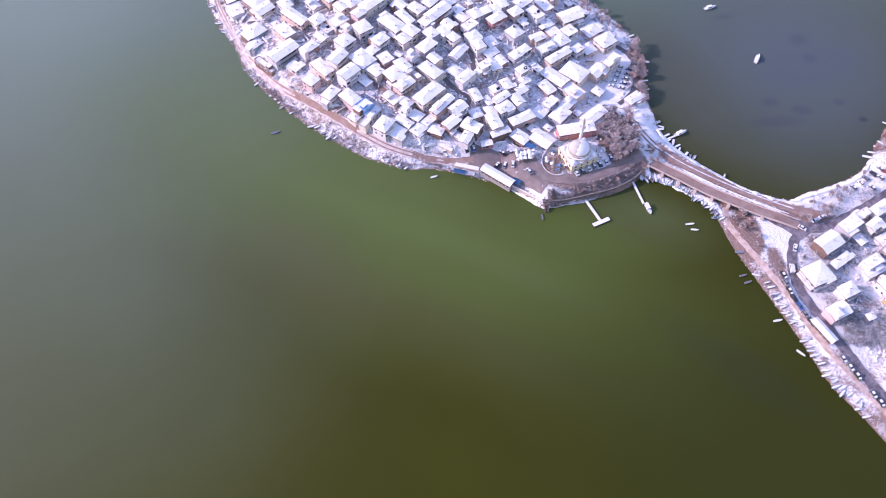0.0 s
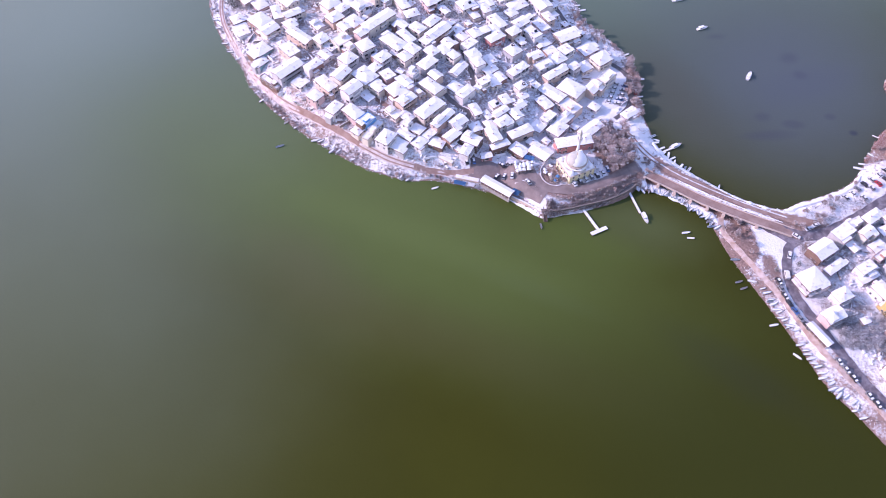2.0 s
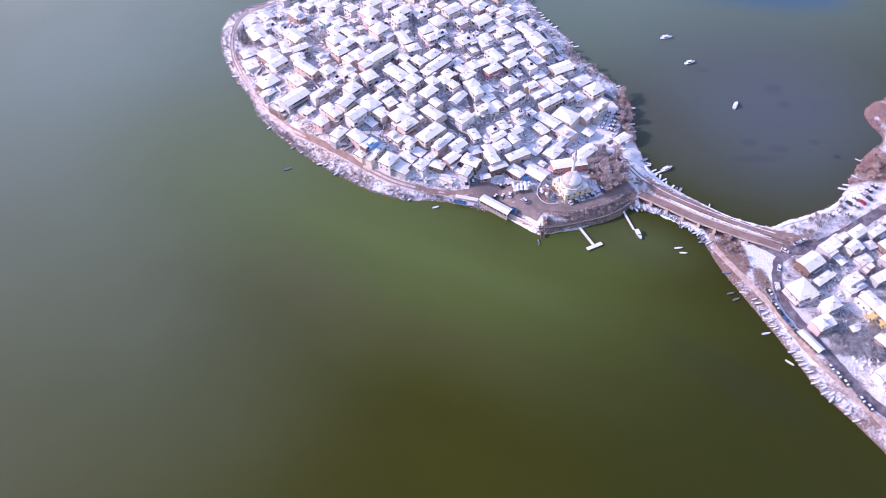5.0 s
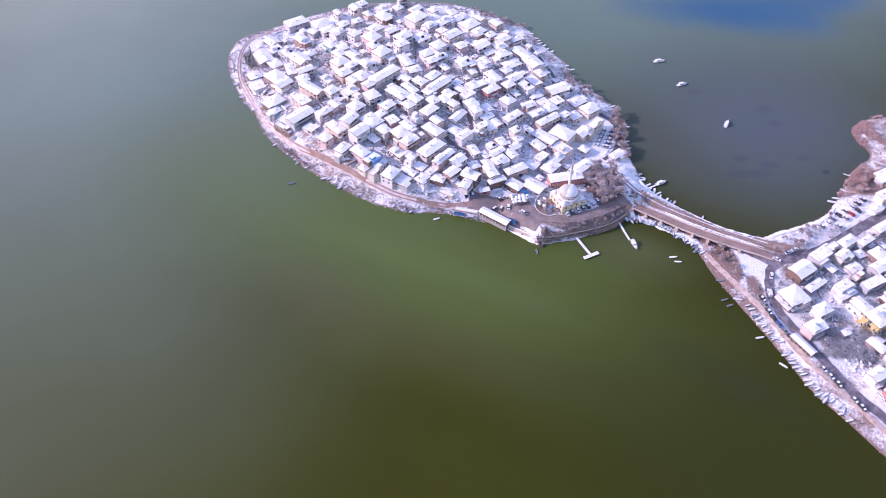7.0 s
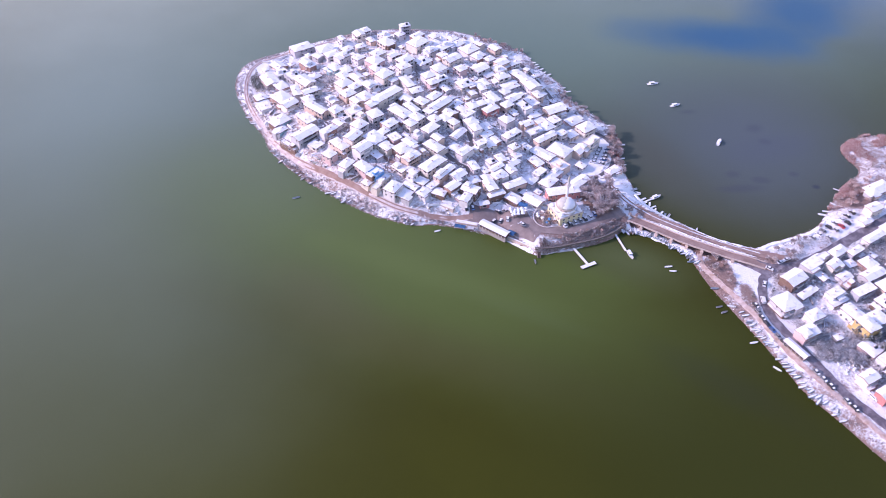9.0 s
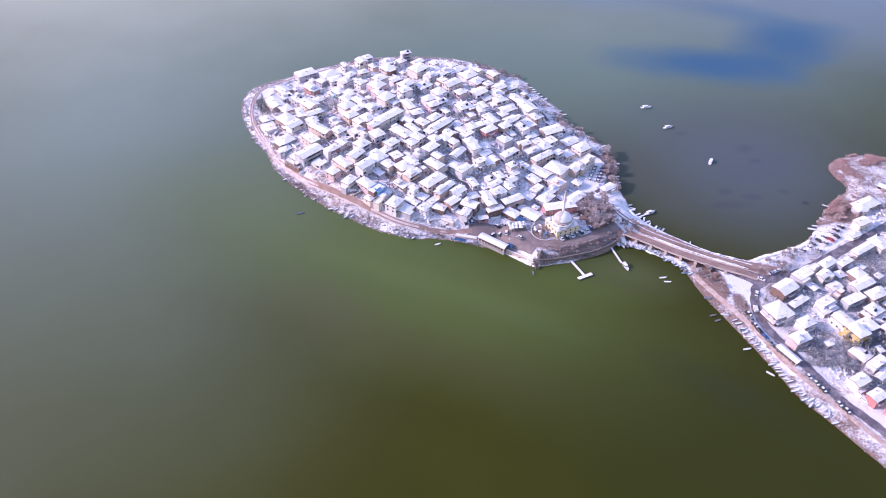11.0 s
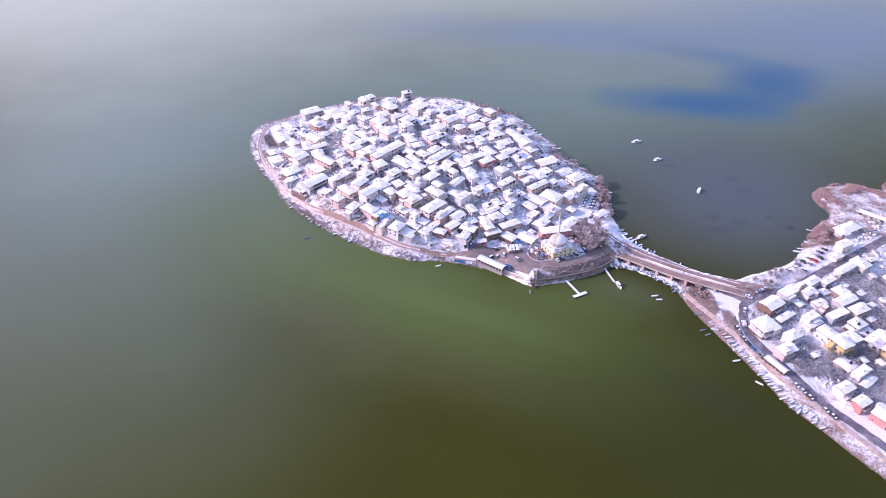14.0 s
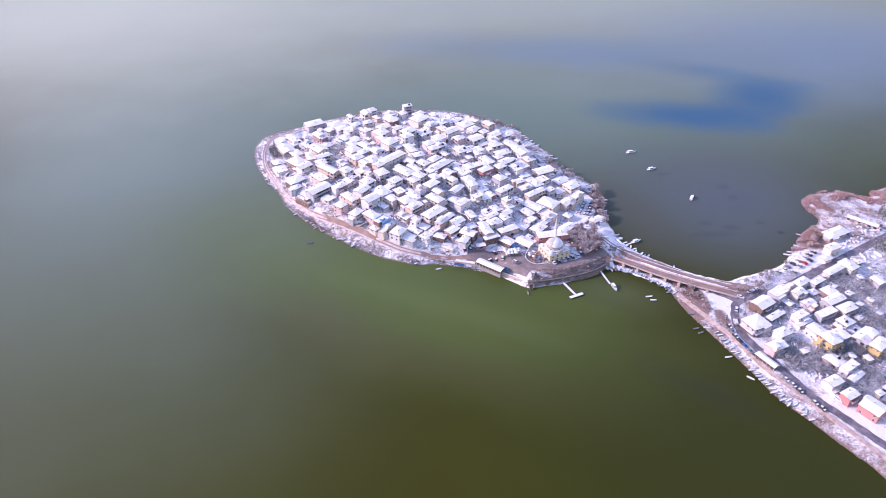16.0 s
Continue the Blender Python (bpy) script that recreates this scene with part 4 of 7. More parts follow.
        box(bm, c - ww / 2 - 0.3, c + ww / 2 + 0.3, off + 0.003, off + wd + 0.3, wh + 0.002, wh + 0.12, 2)
        n = max(3, int(ww / 1.1))
        slope = rng.uniform(0.0, 0.45)
        rows = []
        for j in range(3):
            row = []
            for i in range(n + 1):
                px = c + (i / n - 0.5) * (ww + 0.4 - 0.5 * rng.random() * (i in (0, n)))
                py = off + 0.01 + (wd + 0.22 - 0.4 * rng.random() * (j == 2)) * j / 2
                row.append(bm.verts.new((px, py, wh + 0.2 + slope * (1 - j / 2) + rng.uniform(0, 0.07))))
            rows.append(row)
        for ra, rb in zip(rows[:-1], rows[1:]):
            for i in range(n):
                bm.faces.new((ra[i], ra[i + 1], rb[i + 1], rb[i])).material_index = 1
        ring = [rows[0][i] for i in range(n)] + [rows[j][n] for j in range(2)] + [rows[2][i] for i in range(n, 0, -1)] + [rows[j][0] for j in range(2, 0, -1)]
        low = [bm.verts.new((v.co.x, v.co.y, wh + 0.12)) for v in ring]
        for i in range(len(ring)):
            bm.faces.new((ring[i], low[i], low[(i + 1) % len(ring)], ring[(i + 1) % len(ring)])).material_index = 1
        ob = part("wing", bm, [rng.choice((mat, mat, WALLS[0], WALLS[9], BRICK)), ROOF_SNOW, TILE], top, "lower wing under a snowy roof")
        ob.matrix_local = pose(0, 0, 0, 0, 0, 180 + 90 * side)
    # a set-back upper room with its own snowy roof
    if not small and w > 8.0 and kind == "gable" and rng.random() < 0.45:
        uw, ud, uh = w * rng.uniform(0.3, 0.45), d * rng.uniform(0.55, 0.8), h + rise + rng.uniform(0.5, 1.1)
        ux, uy = rng.choice((-1, 1)) * (w - uw) * rng.uniform(0.2, 0.45), rng.choice((-1, 1)) * (d - ud) * 0.4
        bm = bmesh.new()
        box(bm, ux - uw / 2, ux + uw / 2, uy - ud / 2, uy + ud / 2, h - 0.4, uh)
        box(bm, ux - uw / 2 - 0.25, ux + uw / 2 + 0.25, uy - ud / 2 - 0.25, uy + ud / 2 + 0.25, uh + 0.002, uh + 0.1, 2)
        low = [bm.verts.new((ux + a * (uw / 2 + 0.2), uy + b * (ud / 2 + 0.2), uh + 0.104)) for a, b in ((-1, -1), (1, -1), (1, 1), (-1, 1))]
        up = [bm.verts.new((ux + a * (uw / 2 + 0.08), uy + b * (ud / 2 + 0.08), uh + 0.26)) for a, b in ((-1, -1), (1, -1), (1, 1), (-1, 1))]
        peak = [bm.verts.new((ux + a * uw * 0.2, uy, uh + 0.26 + ud * 0.12)) for a in (-1, 1)]
        for f in ((up[0], up[1], peak[1], peak[0]), (up[1], up[2], peak[1]), (up[2], up[3], peak[0], peak[1]), (up[3], up[0], peak[0])):
            bm.faces.new(f).material_index = 1
        for k in range(4):
            bm.faces.new((low[k], low[(k + 1) % 4], up[(k + 1) % 4], up[k])).material_index = 1
        part("upper_room", bm, [rng.choice((mat, WALLS[0], WALLS[1])), ROOF_SNOW, TILE], top, "set-back upper room under a snowy roof")
    # a loggia across the lake front of tall houses, a dark glass band painting its shade
    if not small and storeys > 1 and span_ok and rng.random() < 0.35:
        for s_ in range(storeys):
            bm = bmesh.new()
            lw = w * rng.uniform(0.45, 0.7)
            z = 0.25 + s_ * 2.55
            box(bm, -lw / 2, lw / 2, -d / 2 - 0.012, -d / 2 + 0.05, z + 0.9, z + 2.1, 0)
            box(bm, -lw / 2 - 0.15, lw / 2 + 0.15, -d / 2 - 0.75, -d / 2 - 0.014, z - 0.12, z, 1)
            box(bm, -lw / 2 - 0.15, lw / 2 + 0.15, -d / 2 - 0.75, -d / 2 - 0.65, z, z + 0.85, 1)
            for k in range(4):
                px = -lw / 2 + lw * k / 3
                box(bm, px - 0.1, px + 0.1, -d / 2 - 0.72, -d / 2 - 0.52, z + 0.85, z + 2.3, 1)
            part("loggia", bm, [GLASS, mat], top, "loggia with posts and a parapet, its shade painted as a dark glass band")
    # a lower lean-to against one side
    if rng.random() < (0.0 if small else 0.2):
        s, lw, ld, lh = rng.choice((-1, 1)), d * rng.uniform(0.5, 0.9), rng.uniform(1.6, 2.8), rng.uniform(2.1, 2.8) + 2.65 * (storeys - 1) * rng.choice((0, 0, 1))
        y0 = rng.uniform(-0.5, 0.5) * (d - lw)
        bm = bmesh.new()
        box(bm, min(s * w / 2, s * (w / 2 + ld)), max(s * w / 2, s * (w / 2 + ld)), y0 - lw / 2, y0 + lw / 2, -2.5, lh)
        lean = part("lean_to", bm, rng.choice((mat, WALLS[0], WALLS[9], WALLS[8])), top, "lower lean-to against the side wall")
        bm = bmesh.new()
        x0, x1 = s * w / 2, s * (w / 2 + ld + 0.25)
        low, high = lh + 0.05, lh + 0.05 + ld * 0.16
        q = [(x0, y0 - lw / 2 - 0.2, high), (x1, y0 - lw / 2 - 0.2, low), (x1, y0 + lw / 2 + 0.2, low), (x0, y0 + lw / 2 + 0.2, high)]
        up = [bm.verts.new((px, py, pz + 0.2)) for px, py, pz in q]
        dn = [bm.verts.new(c) for c in q]
        bm.faces.new(up if s > 0 else up[::-1])
        bm.faces.new(dn[::-1] if s > 0 else dn)
        for i in range(4):
            f = (dn[i], dn[(i + 1) % 4], up[(i + 1) % 4], up[i])
            bm.faces.new(f if s > 0 else f[::-1])
        part("snow", bm, ROOF_SNOW, lean, "snow on the lean-to")
    return top


def quarter(rows, first, small=False):
    """A cluster of houses: x, y, width, depth, turn in degrees, storeys, wall colour."""
    for i, row in enumerate(rows):
        house(*row, first + i, small)


quarter([(-130.4, 408.3, 10.9, 14.8, 33, 2, 0), (-123.9, 417.1, 10.2, 9.4, 39, 2, 0), (-113.9, 410.3, 9.3, 12.3, 42, 2, 0), (-121.1, 399.9, 8.6, 9.9, 39, 1, 5),
         (-107.8, 385.5, 5.9, 13.2, 21, 2, 0), (-102.9, 397.7, 10.0, 13.3, 45, 2, 0), (-97.4, 382.7, 11.7, 6.6, 34, 2, 1), (-133.9, 388.0, 8.2, 8.8, 34, 1, 8),
         (-129.1, 375.9, 8.8, 11.9, 33, 1, 0), (-116.6, 378.7, 11.2, 14.0, 47, 2, 0), (-109.8, 369.8, 10.7, 8.2, 46, 2, 1), (-97.3, 371.7, 7.3, 8.3, 39, 2, 0),
         (-90.2, 360.6, 7.3, 18.2, 49, 2, 3), (-81.1, 372.4, 6.2, 9.0, 40, 1, 0)], 0)
# teal (7) on the third house here paints in bluish shade
quarter([(-76.7, 356.6, 8.4, 8.4, 45, 2, 1), (-95.0, 349.8, 8.5, 12.7, 43, 2, 3), (-113.5, 354.9, 10.5, 10.3, 45, 1, 7), (-75.0, 390.0, 10.3, 9.4, 46, 2, 1),
         (-76.8, 401.3, 7.7, 9.1, 43, 2, 1), (-67.0, 398.1, 7.9, 8.0, 43, 2, 0), (-66.7, 384.5, 7.9, 6.6, 48, 2, 0), (-70.8, 376.1, 9.5, 8.8, 43, 2, 3),
         (-64.7, 355.5, 10.9, 9.0, 42, 2, 1), (-71.4, 351.3, 5.2, 7.8, 49, 1, 0), (-64.1, 366.4, 6.7, 8.3, 42, 2, 1), (-84.0, 414.5, 7.5, 9.2, 46, 2, 7),
         (-98.0, 409.2, 7.9, 6.9, 46, 1, 0), (-135.2, 423.5, 5.2, 9.6, 32, 1, 0)], 14)
quarter([(-34.5, 408.1, 9.5, 8.0, 36, 3, 0), (-47.2, 397.0, 11.3, 9.9, 47, 3, 1), (-41.2, 393.0, 6.6, 5.8, 45, 2, 0), (-17.2, 399.7, 8.6, 8.1, 33, 2, 0),
         (-31.4, 390.2, 6.5, 14.7, 30, 2, 1), (-14.0, 390.2, 7.5, 7.4, 31, 2, 5), (-7.9, 395.0, 8.9, 6.3, 34, 2, 0), (-5.0, 385.9, 4.9, 8.1, 37, 1, 0),
         (5.9, 412.0, 7.1, 7.5, 35, 2, 5), (8.3, 390.2, 10.9, 9.7, 32, 2, 0), (13.0, 383.2, 5.7, 8.1, 31, 1, 0), (19.5, 387.9, 5.9, 9.5, 29, 2, 0),
         (19.1, 366.0, 5.8, 5.9, 32, 2, 1), (-24.7, 378.8, 9.0, 7.2, 25, 2, 0)], 28)
quarter([(-43.7, 369.6, 22.3, 7.9, 46, 3, 0), (-56.4, 386.4, 8.7, 9.5, 44, 2, 0), (-58.8, 371.4, 9.0, 10.3, 44, 2, 1), (-30.1, 368.4, 6.2, 9.0, 49, 2, 0),
         (-26.9, 357.5, 6.1, 13.0, 39, 2, 0), (-20.8, 365.2, 7.3, 9.6, 49, 2, 1), (-8.5, 363.2, 16.5, 8.3, 48, 2, 3), (3.1, 368.8, 7.2, 6.7, 42, 1, 0),
         (5.4, 362.0, 5.9, 7.9, 46, 1, 0), (13.2, 363.3, 7.2, 8.3, 35, 2, 0), (-34.1, 352.3, 8.8, 15.7, 47, 2, 0), (-23.2, 346.7, 7.4, 9.1, 49, 2, 1),
         (-50.1, 346.8, 8.9, 9.2, 36, 3, 0), (-15.5, 354.4, 7.0, 7.5, 48, 2, 0)], 42)
quarter([(-12.0, 345.3, 7.0, 7.9, 41, 2, 0), (-5.4, 347.3, 6.5, 8.1, 47, 2, 0), (0.5, 343.2, 6.3, 7.4, 44, 2, 1), (9.9, 352.9, 9.6, 6.9, 46, 2, 0),
         (11.7, 345.1, 8.2, 7.6, 34, 2, 0), (-39.9, 339.8, 8.8, 7.4, 48, 2, 0), (-59.2, 349.4, 5.4, 7.8, 45, 2, 1), (-63.6, 389.8, 4.8, 6.5, 41, 2, 0),
         (-1.9, 352.7, 6.3, 8.1, 43, 2, 0), (-27.0, 340.7, 7.4, 7.8, 44, 2, 1), (-9.9, 412.1, 9.3, 9.3, 38, 2, 0), (34.5, 405.8, 9.0, 7.8, 29, 2, 1),
         (33.2, 416.7, 9.4, 9.8, 36, 2, 0), (47.3, 412.5, 7.9, 13.1, 36, 2, 5)], 56)
quarter([(40.1, 397.8, 12.6, 8.9, 34, 1, 0), (35.8, 389.1, 6.3, 7.2, 38, 1, 0), (55.0, 399.7, 10.4, 13.9, 31, 2, 0), (41.0, 376.8, 10.2, 7.5, 40, 2, 0),
         (54.2, 380.1, 7.4, 11.7, 34, 1, 5), (58.7, 386.3, 5.8, 8.6, 30, 2, 3), (48.1, 368.9, 7.4, 11.0, 40, 2, 0), (69.0, 371.1, 13.8, 9.5, 28, 2, 3),
         (36.4, 367.4, 8.3, 7.1, 38, 2, 0), (40.5, 362.4, 4.5, 7.5, 40, 1, 0), (25.2, 360.8, 11.2, 6.4, 38, 2, 4), (26.7, 375.3, 7.3, 13.4, 33, 2, 0),
         (24.1, 368.1, 6.2, 6.9, 36, 2, 1), (58.7, 357.1, 8.2, 9.2, 33, 1, 0)], 70)
quarter([(67.3, 357.9, 8.5, 8.2, 37, 2, 0), (61.9, 348.9, 8.8, 8.5, 37, 2, 0), (49.0, 349.2, 7.7, 6.4, 31, 2, 3), (81.4, 363.9, 10.9, 9.5, 36, 1, 5),
         (88.2, 352.6, 10.7, 9.6, 36, 2, 1), (35.4, 350.6, 8.6, 8.8, 40, 2, 9), (21.7, 393.8, 5.3, 9.2, 29, 2, 0), (55.1, 363.7, 7.0, 6.7, 33, 1, 3),
         # teal (7) at (-112.3, 345.2) likewise stands for bluish shade on pale walls
         (-112.3, 345.2, 7.2, 6.7, 48, 1, 7), (-94.0, 333.9, 17.9, 9.5, 47, 2, 0), (-78.6, 336.0, 8.6, 6.4, 47, 2, 0), (-62.2, 324.6, 11.2, 8.2, 55, 3, 0),
         (-70.5, 320.1, 7.3, 13.5, 44, 2, 3), (-55.6, 314.4, 11.3, 8.2, 48, 3, 0)], 84)
quarter([(-75.8, 311.5, 7.4, 7.8, 51, 2, 5), (-64.5, 302.9, 9.7, 7.0, 56, 2, 0), (-53.8, 299.5, 7.5, 11.4, 46, 2, 5), (-48.9, 325.3, 10.4, 12.9, 45, 2, 0),
         (-41.5, 317.4, 6.9, 9.2, 48, 2, 1), (-47.3, 312.4, 5.5, 8.9, 48, 1, 0), (-104.4, 329.5, 4.4, 16.1, 47, 1, 8), (-45.9, 294.5, 8.1, 7.2, 50, 2, 6),
         (-86.7, 324.7, 7.0, 8.6, 52, 1, 0), (-59.7, 339.1, 9.6, 9.2, 48, 2, 0), (-73.5, 345.3, 6.4, 8.1, 46, 1, 0), (-43.8, 331.6, 6.9, 6.0, 51, 2, 0),
         (-14.1, 335.5, 11.3, 7.7, 48, 2, 0), (-9.4, 326.6, 6.2, 7.7, 43, 2, 3)], 98)
quarter([(-26.5, 321.1, 6.4, 9.2, 42, 2, 5), (-31.3, 314.9, 9.4, 9.7, 41, 2, 1), (-11.5, 318.4, 7.7, 13.3, 46, 2, 1), (-19.2, 315.8, 4.6, 8.7, 38, 1, 3),
         (-25.5, 308.3, 11.2, 7.5, 45, 2, 0), (-12.2, 302.8, 17.3, 8.8, 47, 2, 1), (-32.0, 301.3, 6.2, 10.0, 45, 1, 1), (-24.1, 298.0, 5.8, 7.0, 50, 1, 0),
         (-4.9, 295.9, 15.8, 5.5, 51, 2, 3), (3.5, 294.3, 9.4, 7.3, 43, 2, 0), (1.8, 320.6, 7.3, 8.5, 51, 1, 0), (7.4, 315.2, 11.0, 6.3, 48, 2, 0),
         (3.7, 334.8, 12.3, 6.3, 55, 1, 0), (17.7, 324.0, 7.2, 5.9, 37, 2, 1)], 112)
quarter([(22.7, 327.0, 5.3, 10.1, 27, 1, 0), (27.3, 330.6, 5.1, 7.5, 38, 1, 0), (35.5, 333.3, 7.6, 6.3, 40, 2, 0), (21.5, 335.6, 8.3, 6.2, 40, 1, 0),
         (14.6, 338.4, 6.8, 8.1, 31, 2, 0), (21.8, 343.9, 6.2, 7.9, 32, 1, 0), (28.1, 296.4, 9.4, 6.6, 37, 2, 0), (35.3, 302.0, 6.2, 8.2, 34, 2, 0),
         (20.6, 295.4, 5.5, 6.8, 29, 1, 0), (13.1, 293.1, 6.9, 6.9, 25, 1, 0), (26.9, 303.0, 9.9, 5.2, 40, 2, 0), (13.0, 305.0, 5.1, 9.6, 26, 1, 0),
         (19.5, 301.9, 4.4, 7.0, 35, 1, 0), (37.7, 311.2, 6.5, 6.4, 39, 1, 0)], 126)
quarter([(29.9, 314.3, 6.1, 8.4, 26, 1, 0), (23.5, 310.0, 5.4, 5.9, 35, 1, 0), (38.7, 323.1, 6.7, 5.6, 39, 2, 0), (53.1, 341.7, 11.8, 7.3, 33, 2, 0),
         (40.2, 337.7, 7.1, 6.0, 40, 2, 0), (39.9, 317.5, 6.3, 5.5, 36, 1, 0), (59.6, 336.5, 16.6, 5.9, 38, 2, 3), (68.2, 326.0, 11.2, 14.1, 52, 2, 0),
         (57.2, 322.5, 7.9, 15.3, 47, 1, 0), (52.2, 315.1, 6.6, 10.2, 37, 1, 1), (66.5, 313.0, 9.3, 12.2, 43, 2, 0), (81.0, 328.1, 10.0, 7.6, 50, 2, 3),
         (89.1, 334.5, 11.8, 6.8, 48, 3, 1), (100.1, 310.6, 10.2, 5.7, 39, 1, 0)], 140)
quarter([(71.2, 344.4, 7.6, 6.3, 42, 2, 0), (78.0, 347.7, 8.3, 7.9, 35, 1, 0), (47.7, 327.5, 5.1, 5.8, 41, 1, 0), (-50.8, 289.7, 7.0, 6.4, 52, 1, 1),
         (-42.6, 289.0, 16.2, 4.7, 59, 1, 0), (-35.1, 282.8, 10.3, 8.6, 59, 2, 0), (-28.0, 279.8, 8.6, 7.5, 57, 1, 9), (-24.6, 286.5, 5.3, 10.5, 51, 1, 0),
         (-24.3, 292.1, 5.5, 5.8, 52, 2, 0), (-18.4, 290.1, 6.6, 7.5, 54, 1, 0), (-17.1, 281.5, 8.3, 7.0, 50, 1, 0), (-7.8, 281.3, 6.0, 8.6, 66, 1, 8),
         (0.1, 285.1, 9.6, 6.4, 47, 2, 0), (3.0, 279.8, 4.2, 6.2, 52, 1, 5)], 154)
quarter([(10.7, 283.4, 7.6, 10.8, 61, 2, 8), (7.9, 276.4, 8.7, 6.0, 64, 2, 0), (-12.0, 287.1, 7.8, 5.8, 48, 1, 0), (22.6, 287.1, 7.0, 11.2, 23, 2, 0),
         (37.4, 291.0, 14.2, 6.2, 29, 2, 3), (25.9, 281.0, 11.1, 4.4, 25, 2, 8), (18.6, 275.7, 6.5, 4.3, 14, 1, 4), (36.3, 279.4, 7.0, 10.0, 49, 2, 8),
         (43.8, 287.1, 5.2, 5.4, 51, 1, 0), (47.9, 277.5, 8.8, 11.7, 50, 1, 0), (53.4, 303.0, 9.3, 6.1, 47, 2, 0), (58.3, 295.8, 10.9, 8.4, 50, 2, 0),
         (76.3, 295.5, 15.0, 7.5, 43, 2, 0), (63.1, 304.1, 9.1, 6.3, 47, 2, 5)], 168)
quarter([(47.5, 297.5, 7.6, 7.5, 53, 1, 0), (-114.9, 455.2, 15.8, 10.5, 33, 2, 9), (-96.6, 452.6, 12.1, 11.3, 32, 2, 0), (-100.3, 441.4, 7.0, 7.3, 50, 2, 0),
         (-89.5, 441.5, 11.5, 7.8, 33, 2, 0), (-106.3, 428.3, 8.2, 11.1, 43, 2, 0), (-129.3, 433.1, 8.8, 10.2, 43, 1, 0), (-109.1, 444.2, 9.5, 6.6, 48, 1, 0),
         (-85.6, 468.3, 4.6, 7.2, 34, 2, 0), (-72.8, 475.4, 8.5, 9.3, 34, 2, 1), (-68.5, 481.8, 7.4, 7.3, 35, 2, 0), (-52.4, 473.1, 8.5, 10.6, 38, 2, 0),
         (-63.0, 467.0, 5.2, 8.1, 37, 2, 0), (-69.6, 454.8, 7.8, 6.5, 30, 2, 0)], 182)
quarter([(-51.1, 461.8, 9.5, 10.3, 40, 2, 3), (-40.9, 476.2, 7.3, 7.0, 41, 2, 0), (-26.0, 453.5, 14.6, 11.6, 47, 3, 1), (-27.5, 474.2, 11.1, 6.7, 45, 2, 0),
         (-14.6, 472.1, 7.0, 7.4, 40, 2, 0), (-13.2, 459.9, 8.4, 8.5, 46, 2, 5), (-8.7, 448.8, 7.3, 7.8, 46, 2, 0), (-81.9, 435.0, 9.7, 8.5, 47, 2, 0),
         (-69.2, 430.3, 7.3, 8.0, 47, 2, 0), (-56.0, 423.2, 10.9, 11.1, 48, 2, 5), (-34.0, 418.9, 11.6, 8.7, 43, 3, 0), (-21.2, 422.2, 10.1, 9.7, 43, 2, 0),
         (-43.6, 433.2, 7.1, 6.3, 43, 2, 0), (-54.1, 411.4, 8.0, 8.8, 40, 2, 5)], 196)
quarter([(-75.2, 409.2, 7.1, 8.5, 43, 2, 0), (-16.5, 443.8, 9.8, 7.7, 44, 2, 0), (-37.4, 484.3, 8.5, 6.1, 24, 3, 9), (-55.2, 438.3, 10.8, 8.7, 45, 2, 1),
         (-79.3, 449.5, 8.2, 7.2, 46, 2, 0), (-4.7, 456.1, 9.3, 9.2, 40, 2, 0), (0.1, 468.7, 7.8, 7.1, 43, 2, 0), (4.0, 461.1, 9.3, 7.9, 47, 2, 0),
         (12.7, 450.0, 12.6, 10.7, 41, 2, 0), (20.3, 461.2, 5.9, 7.9, 44, 2, 1), (32.3, 455.2, 8.0, 9.4, 38, 2, 3), (19.0, 439.0, 10.1, 7.7, 43, 2, 0),
         (35.9, 430.8, 10.3, 8.4, 38, 2, 3), (45.4, 432.7, 8.6, 5.4, 34, 2, 0)], 210)
quarter([(27.4, 435.1, 7.4, 6.6, 41, 2, 0), (-0.2, 429.9, 12.9, 8.8, 41, 2, 1), (-7.4, 434.9, 7.7, 7.2, 43, 2, 0), (19.7, 415.9, 11.8, 9.3, 41, 2, 0),
         (25.6, 411.3, 8.7, 6.9, 37, 1, 0), (236.9, 248.4, 15.8, 5.3, 32, 2, 0), (247.8, 253.1, 8.4, 10.8, 30, 2, 0), (194.5, 226.6, 12.2, 7.5, 35, 2, 9),
         (212.3, 236.6, 11.8, 6.0, 34, 2, 0), (206.4, 226.6, 8.5, 5.7, 37, 2, 0), (203.4, 233.9, 7.6, 5.3, 31, 1, 0), (225.4, 227.5, 8.6, 7.9, 29, 2, 0),
         (224.4, 219.2, 14.7, 7.1, 29, 2, 9), (181.4, 215.9, 12.4, 9.1, 34, 2, 8)], 224)
quarter([(198.5, 219.3, 5.3, 6.2, 29, 1, 9), (210.4, 219.5, 8.5, 6.3, 29, 1, 0), (221.8, 236.5, 10.4, 4.3, 33, 2, 0), (246.2, 272.9, 9.6, 6.5, 27, 2, 1),
         (257.7, 293.4, 18.0, 9.1, 28, 1, 3), (217.1, 229.3, 6.2, 5.6, 24, 1, 0), (259.2, 237.3, 6.7, 8.3, 21, 2, 0), (239.0, 263.7, 7.2, 4.9, 29, 1, 0),
         (215.5, 207.7, 14.1, 6.0, 27, 2, 9), (183.7, 190.0, 8.7, 6.8, 26, 2, 0), (176.5, 179.2, 10.5, 7.3, 27, 2, 5), (199.8, 205.8, 9.9, 6.1, 30, 2, 0),
         (210.1, 213.7, 8.1, 4.7, 36, 1, 0)], 238)
